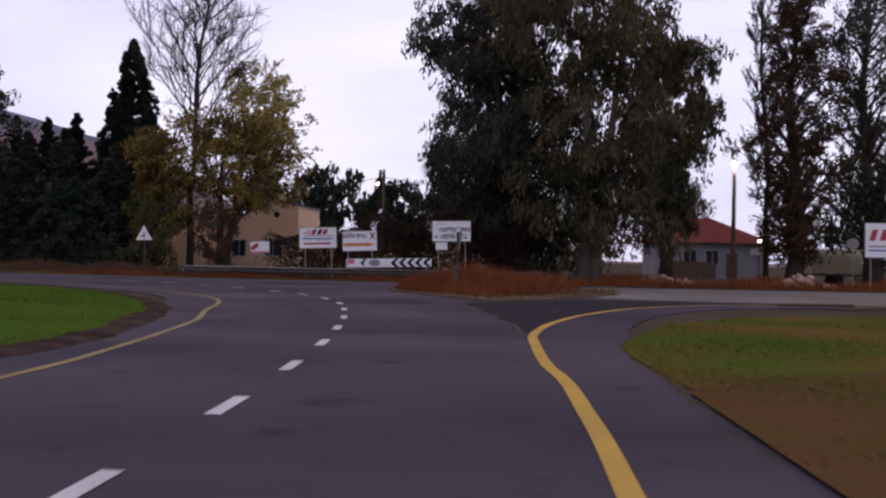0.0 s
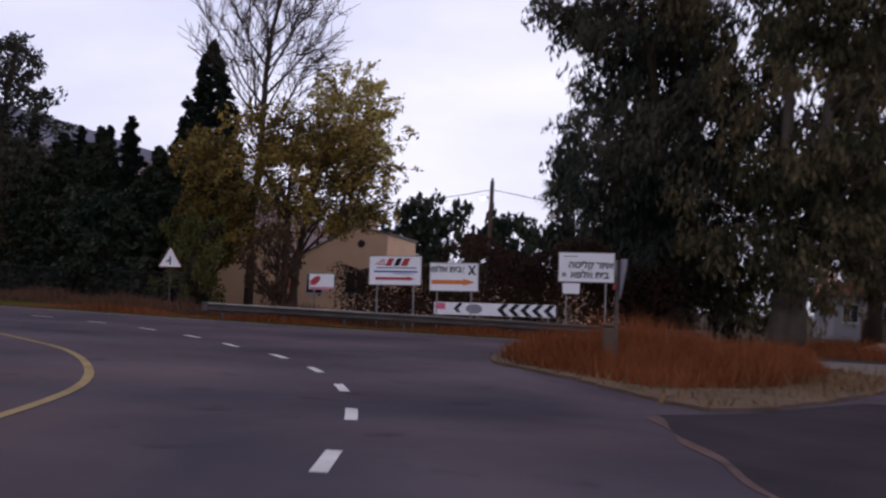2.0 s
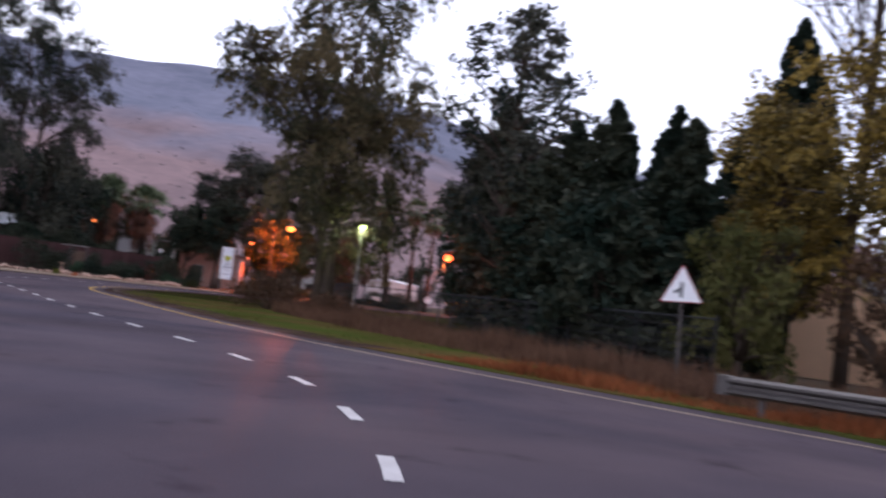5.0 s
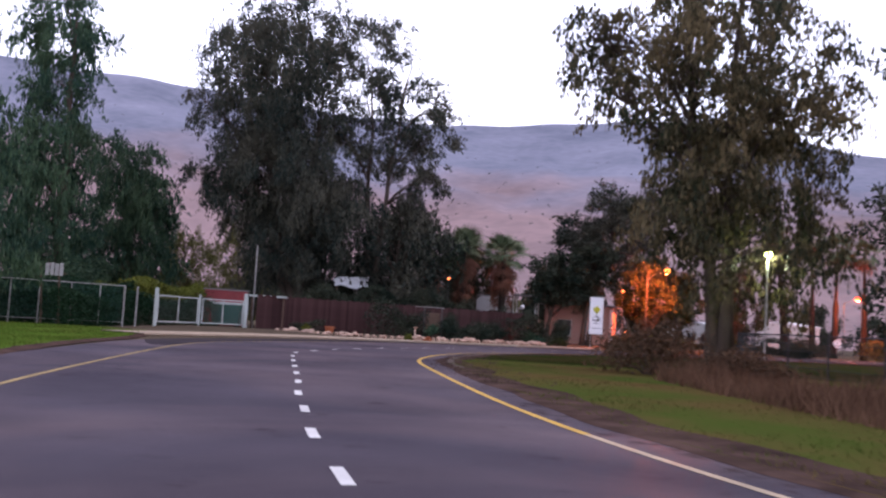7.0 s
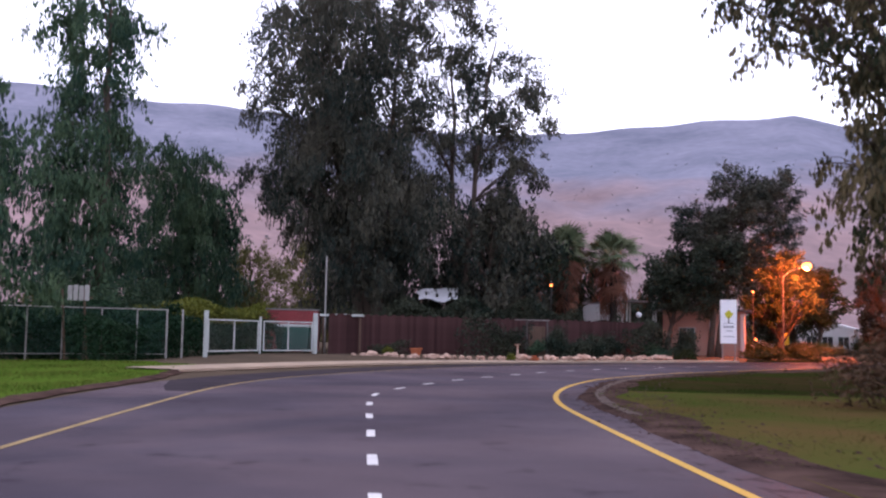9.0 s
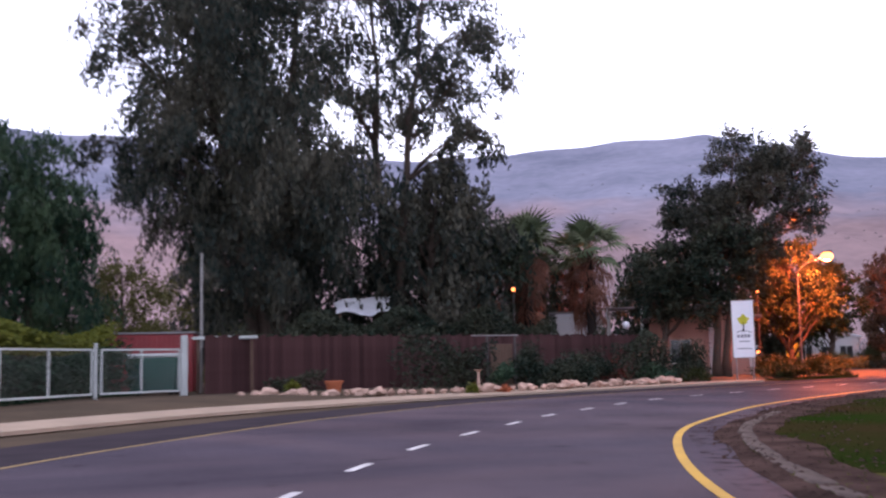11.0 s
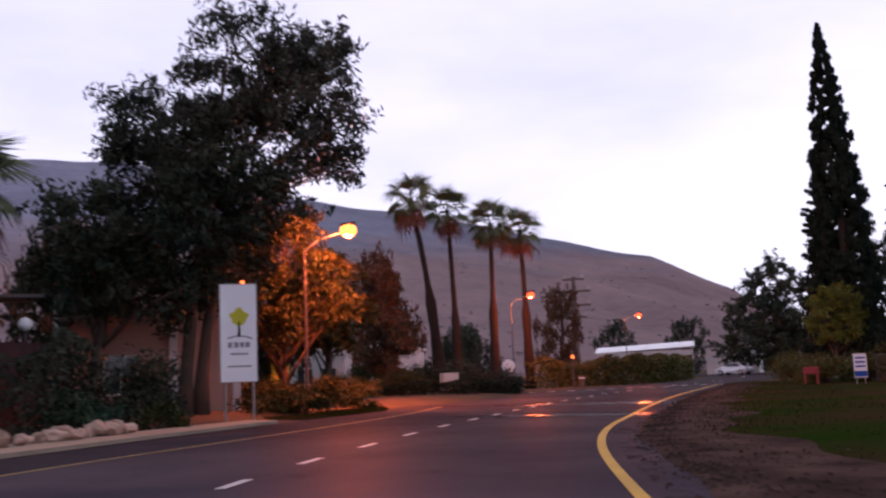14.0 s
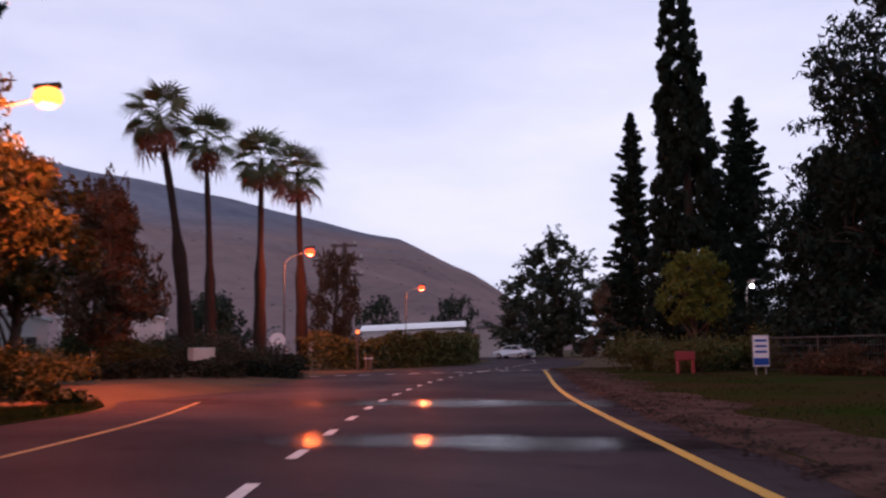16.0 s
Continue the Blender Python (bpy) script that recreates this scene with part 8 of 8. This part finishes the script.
# buildings behind the garden
ws = thing("white_roofed_shelter", -92.7, 76.4, 0.2, 70, "shelter with a white sheet roof among the trees", "shelter")
bm = bmesh.new()
bmesh.ops.create_grid(bm, x_segments=22, y_segments=12, size=0.5)
for v in bm.verts:
    gx, gy = v.co.x, v.co.y
    rag = noise.noise(Vector((gx * 5, gy * 5, 3.1)))
    v.co = Vector((gx * 2.5 + 0.35 * rag * abs(2 * gx) ** 3, gy * 1.55 + 0.30 * rag * abs(2 * gy) ** 3, 0.10 * noise.noise(Vector((gx * 4, gy * 3, 0.4))) + 0.04 * rag - 0.12 * math.cos(3.1 * gx) ** 2))
ex = bmesh.ops.solidify(bm, geom=bm.faces[:], thickness=0.02)
rf_ = part("roof", bm, ROOF_WHITE, ws)
rf_.matrix_basis = pose(0, 0, 3.95, 30, 0, 0)
for sx in (-1.1, 1.1):
    for sy in (-0.6, 0.6):
        part("post", cyl_bm(0.05, 0.05, 3.9 + 0.67 * sy, (sx, sy, 0), 8), WOOD, ws)

arch = thing("white_arched_porch", -97.4, 91.4, 0.0, 58, "white plastered porch with an arched opening", "porch")
bm = bmesh.new()
outer = [(-1.5, 0), (-1.5, 3.7), (-1.1, 3.95), (1.1, 3.95), (1.5, 3.7), (1.5, 0)]
hole_ = [(1.0, 0)] + [(1.0 * math.cos(a), 2.1 + 0.7 * math.sin(a)) for a in np.linspace(0, math.pi, 11)] + [(-1.0, 0)]
ring = [bm.verts.new((a, -0.15, b)) for a, b in outer + hole_]
f = bm.faces.new(ring)
ex = bmesh.ops.extrude_face_region(bm, geom=[f])
bmesh.ops.translate(bm, verts=[g for g in ex["geom"] if isinstance(g, bmesh.types.BMVert)], vec=(0, 0.3, 0))
bmesh.ops.triangulate(bm, faces=bm.faces[:])
bmesh.ops.recalc_face_normals(bm, faces=bm.faces)
part("wall", bm, PLASTER_W, arch)
part("back_wall", box_bm(3.0, 0.2, 3.7, (0, 2.2, 0)), STEEL_DARK, arch)
part("roof", box_bm(3.1, 2.5, 0.12, (0, 1.1, 3.96)), ROOF_GREY, arch)

pk = house("pink_building", -97.6, 100.6, 52, 6.0, 6.0, 3.6, PLASTER_P, ROOF_GREY, "low pink plastered building with a dark roof edge", 0.25, over=0.5)
window(pk, -1.2, 1.0, 1.1, 1.3, -3.0)
part("pilaster", box_bm(0.3, 0.14, 3.4, (2.85, -3.07, 0)), PLASTER_W, pk)
part("pilaster", box_bm(0.3, 0.14, 3.4, (0.6, -3.07, 0)), PLASTER_W, pk)
vr = thing("veranda", -95.3, 93.4, 0.2, 52, "dark wooden veranda with a sheet roof", "veranda")
part("roof", box_bm(2.2, 2.0, 0.1, (0, 0, 3.9)), ROOF_GREY, vr)
for sx in (-0.95, 0.95):
    for sy in (-0.9, 0.9):
        part("post", box_bm(0.12, 0.12, 3.9, (sx, sy, 0)), WHITE_METAL, vr)
gl = thing("globe_lamp", -92.4, 91.4, 0.2, 0, "white globe garden lamp on a thin post", "lamp")
part("post", cyl_bm(0.03, 0.03, 2.75, (0, 0, 0), 8), STEEL_DARK, gl)
bm = bmesh.new()
bmesh.ops.create_uvsphere(bm, u_segments=14, v_segments=10, radius=0.2, matrix=Matrix.Translation((0, 0, 2.9)))
part("globe", bm, ROOF_WHITE, gl, smooth=True)

# entrance sign with a painted tree
es = board("entrance_sign", -88.87, 96.36, 1.12, 1.22, 4.24, 46, 0, (-0.38, 0.38), "tall white entrance sign with a painted yellow tree", leg_r=0.045)
blob = [(0.02 + (0.27 + 0.05 * math.sin(5 * a)) * math.cos(a), 3.22 + (0.25 + 0.05 * math.cos(4 * a)) * math.sin(a)) for a in np.linspace(0, 2 * np.pi, 26)[:-1]]
flat_shape("painted_crown", blob, SIGN_YELLOW, es)
flat_shape("painted_trunk", [(-0.035, 2.6), (0.06, 2.6), (0.04, 3.08), (0.0, 3.08)], SIGN_BLACK, es, -0.027)
flat_shape("painted_ground", [(-0.34, 2.55), (-0.1, 2.61), (0.15, 2.61), (0.42, 2.53), (0.42, 2.56), (0.15, 2.64), (-0.1, 2.64), (-0.34, 2.58)], SIGN_BLACK, es, -0.030)
for a in (-0.26, -0.07, 0.1, 0.27):
    bar_sheet("text_bar", 0.13, 0.16, a, 2.36, SIGN_GREY, es)
bar_sheet("text_bar", 0.52, 0.05, 0.02, 2.08, SIGN_GREY, es)
bar_sheet("text_bar", 0.72, 0.05, 0.02, 1.70, SIGN_GREY, es)

# ---- the far side entrance ----
wb = thing("white_utility_box", -99.6, 125.4, 0, 60, "white metal utility box behind the hedge", "box")
part("cabinet", box_bm(1.05, 0.5, 1.35, (0, 0, 0), 0.02), WHITE_METAL, wb)
part("door", box_bm(0.92, 0.03, 1.1, (0, -0.262, 0.12)), WHITE_METAL, wb)
rs = thing("round_sign", -101.6, 136.4, 0, 40, "round pale traffic sign on a post", "sign")
part("post", cyl_bm(0.03, 0.03, 2.3, (0, 0.05, -0.2), 8), STEEL, rs)
part("disc", cyl_bm(0.45, 0.45, 0.02, (0, 0, -0.01), 24, Matrix.Translation((0, -0.01, 1.72)) @ Matrix.Rotation(radians(90), 4, "X")), SIGN_WHITE, rs)
yb = thing("yellow_box", -97.9, 108.4, 0, 50, "yellow painted metal cabinet on a stand", "box")
part("cabinet", box_bm(0.75, 0.4, 1.0, (0, 0, 1.1), 0.02), SIGN_YELLOW, yb)
part("stand", box_bm(0.12, 0.12, 1.1, (0, 0, 0)), STEEL_DARK, yb)
for x, y, tn, w, d, h, lab in ((-112.5, 122.5, 35, 7, 5, 3.0, "low white building behind the garden"), (-119.5, 146.5, 25, 6.0, 6, 3.6, "low white building behind the palms"), (-107.4, 122.4, 40, 3.2, 3, 2.6, "small white hut behind the garden")):
    wbld = house("white_building", x, y, tn, w, d, h, PLASTER_W, ROOF_WHITE, lab, 0.4, over=0.2)
    window(wbld, -w * 0.22, 1.0, 0.9, 0.9, -d / 2)
    window(wbld, w * 0.22, 1.0, 0.9, 0.9, -d / 2)
ow = thing("low_wall", -96.6, 104.2, 0, 140, "low ochre garden wall lit by the street lamp", "wall")
part("body", box_bm(5.5, 0.25, 1.1, (0, 0, -0.1), 0.02), PLASTER, ow)
part("coping", box_bm(5.6, 0.35, 0.07, (0, 0, 1.0), 0.01), PLASTER_W, ow)
lw = thing("long_white_shed", -121, 212, 0, 18, "long low white shed far across the road", "shed")
part("body", box_bm(13, 6, 3.75, (0, 0, -0.2)), PLASTER_W, lw)
bm = bmesh.new()
ridge_ = [(-3.3, 3.8), (-2.2, 4.3), (0, 4.6), (2.2, 4.3), (3.3, 3.8), (3.2, 3.7), (-3.2, 3.7)]
e1, e2 = [bm.verts.new((-6.8, a, b - 0.25)) for a, b in ridge_], [bm.verts.new((6.8, a, b + 0.2)) for a, b in ridge_]
bm.faces.new(e1)
bm.faces.new(e2[::-1])
for k in range(len(ridge_)):
    bm.faces.new((e1[k - 1], e1[k], e2[k], e2[k - 1]))
bmesh.ops.recalc_face_normals(bm, faces=bm.faces)
part("roof", bm, ROOF_WHITE, lw)
for k in range(5):
    window(lw, -5.0 + k * 2.5, 1.0, 1.4, 1.0, -3.0)
lw2 = thing("long_white_shed", -109.5, 216, 0, 10, "low grey-white shed far across the road", "shed")
part("body", box_bm(7, 6, 3.9, (0, 0, -0.2)), PLASTER_W, lw2)
part("roof", box_bm(7.4, 6.6, 0.5, (0, 0, 3.7), 0.1), ROOF_GREY, lw2)

# bollard lamp at the entrance
bl = thing("bollard_lamp", -98.8, 141.0, 0, 0, "short lit bollard lamp at the entrance", "lamp")
part("post", cyl_bm(0.07, 0.07, 2.2, (0, 0, -0.1), 10), STEEL_DARK, bl)
part("lens", cyl_bm(0.10, 0.10, 0.2, (0, 0, 2.1), 10), G_AMBER, bl)
part("cap", cyl_bm(0.14, 0.10, 0.06, (0, 0, 2.32), 10), STEEL_DARK, bl)
for x, y in ((-97.4, 139.6), (-98.0, 140.4)):
    bo = thing("bollard", x, y, 0, 0, "grey concrete bollard at the entrance", "bollard")
    part("body", cyl_bm(0.11, 0.09, 0.95, (0, 0, -0.1), 10), GRAVEL, bo)
    part("band", cyl_bm(0.115, 0.115, 0.1, (0, 0, 0.62), 10), WHITE_PAINT, bo)

# stop line blocks across the far junction
cw = tagged(new("junction_line"), "broken white line across the far junction", "road marking", "", "structure")
for k in range(11):
    t = k / 10
    a, b = -95.2 + 8.4 * t, 127.5 + 9.6 * t
    ob = part("dash", box_bm(0.5, 0.35, 0.004, (0, 0, 0.003)), WHITE_PAINT, cw)
    ob.matrix_basis = pose(a, b, 0, 0, 0, 49)


# ---- parked car ----
def car(x, y, turn):
    root = thing("car", x, y, 0, turn, "silver saloon car standing at the junction", "car")
    side = [(-2.15, 0.42), (-2.2, 0.72), (-2.05, 0.92), (-1.55, 0.98), (-1.05, 1.36), (-0.45, 1.45), (0.35, 1.42), (1.0, 1.0), (1.75, 0.90), (2.12, 0.72), (2.15, 0.45), (1.9, 0.3), (-1.9, 0.3)]
    bm = bmesh.new()
    rows = []
    for yy, k in ((-0.85, 0.0), (-0.8, 1.0), (0.8, 1.0), (0.85, 0.0)):
        rows.append([bm.verts.new((a * (0.985 if k == 0 else 1), yy * (1 if b < 0.95 else 0.84), b * (0.97 if k == 0 else 1) + (0.01 if k == 0 else 0))) for a, b in side])
    n = len(side)
    for r in range(3):
        for i in range(n):
            bm.faces.new((rows[r][i], rows[r][(i + 1) % n], rows[r + 1][(i + 1) % n], rows[r + 1][i]))
    bm.faces.new(rows[0][::-1])
    bm.faces.new(rows[3])
    bmesh.ops.recalc_face_normals(bm, faces=bm.faces)
    body = part("body", bm, CAR_PAINT, root)
    for s in (-1, 1):
        for pts in (((-1.2, 1.0), (-0.95, 1.3), (-0.3, 1.36), (-0.3, 1.0)), ((-0.22, 1.0), (-0.22, 1.36), (0.32, 1.34), (0.8, 1.03))):
            bmw = bmesh.new()
            bmw.faces.new([bmw.verts.new((a, s * (0.862 - 0.32 * max(0, b - 0.95)), b)) for a, b in pts])
            ex_ = bmesh.ops.extrude_face_region(bmw, geom=bmw.faces[:])
            bmesh.ops.translate(bmw, verts=[g for g in ex_["geom"] if isinstance(g, bmesh.types.BMVert)], vec=(0, -s * 0.03, 0))
            bmesh.ops.recalc_face_normals(bmw, faces=bmw.faces)
            part("side_window", bmw, DARK_GLASS, body)
        for wx in (-1.35, 1.32):
            wheel = part("wheel", cyl_bm(0.31, 0.31, 0.2, (0, 0, -0.1), 20, Matrix.Translation((wx, s * 0.78, 0.31)) @ Matrix.Rotation(radians(90), 4, "X")), RUBBER, root)
            part("rim", cyl_bm(0.19, 0.19, 0.02, (0, 0, -0.01), 14, Matrix.Translation((wx, s * 0.885, 0.31)) @ Matrix.Rotation(radians(90), 4, "X")), STEEL, wheel)
        part("headlight", box_bm(0.08, 0.36, 0.14, (2.09, s * 0.6, 0.62), 0.02), WHITE_METAL, root)
        part("tail_light", box_bm(0.08, 0.3, 0.16, (-2.14, s * 0.62, 0.70), 0.02), SIGN_RED, root)
    part("windscreen", box_bm(0.03, 1.25, 0.62, (0, 0, -0.31), 0.0, Matrix.Translation((0.70, 0, 1.22)) @ Matrix.Rotation(radians(-57), 4, "Y")), DARK_GLASS, root)
    part("rear_window", box_bm(0.03, 1.2, 0.5, (0, 0, -0.25), 0.0, Matrix.Translation((-1.32, 0, 1.19)) @ Matrix.Rotation(radians(53), 4, "Y")), DARK_GLASS, root)
    return root


car(-102.9, 193.4, 165)

# things on the far verge
rd = thing("red_barrier", -79.0, 127.2, 0.03, 20, "red plastic road barrier on the verge", "barrier")
part("panel", box_bm(0.8, 0.08, 0.36, (0, 0, 0.5), 0.03), RED_METAL, rd)
for s in (-0.38, 0.38):
    part("leg", box_bm(0.07, 0.3, 0.53, (s * 0.8, 0, -0.03), 0.01), RED_METAL, rd)
bs = board("blue_sign", -76.1, 124.4, 0.62, 0.32, 1.45, 25, 0, (-0.3, 0.3), "blue and white notice sign on the verge")
for z in (1.25, 1.05, 0.85):
    bar_sheet("text_bar", 0.45, 0.08, 0, z, SIGN_BLUE, bs)
bar_sheet("text_bar", 0.56, 0.26, 0, 0.50, SIGN_BLUE, bs)
mesh_fence("wire_fence", [(-76, 128), (-72, 123), (-66, 116)], 1.4, "dark wire fence below the trees", 2.2, STEEL_DARK, 5)
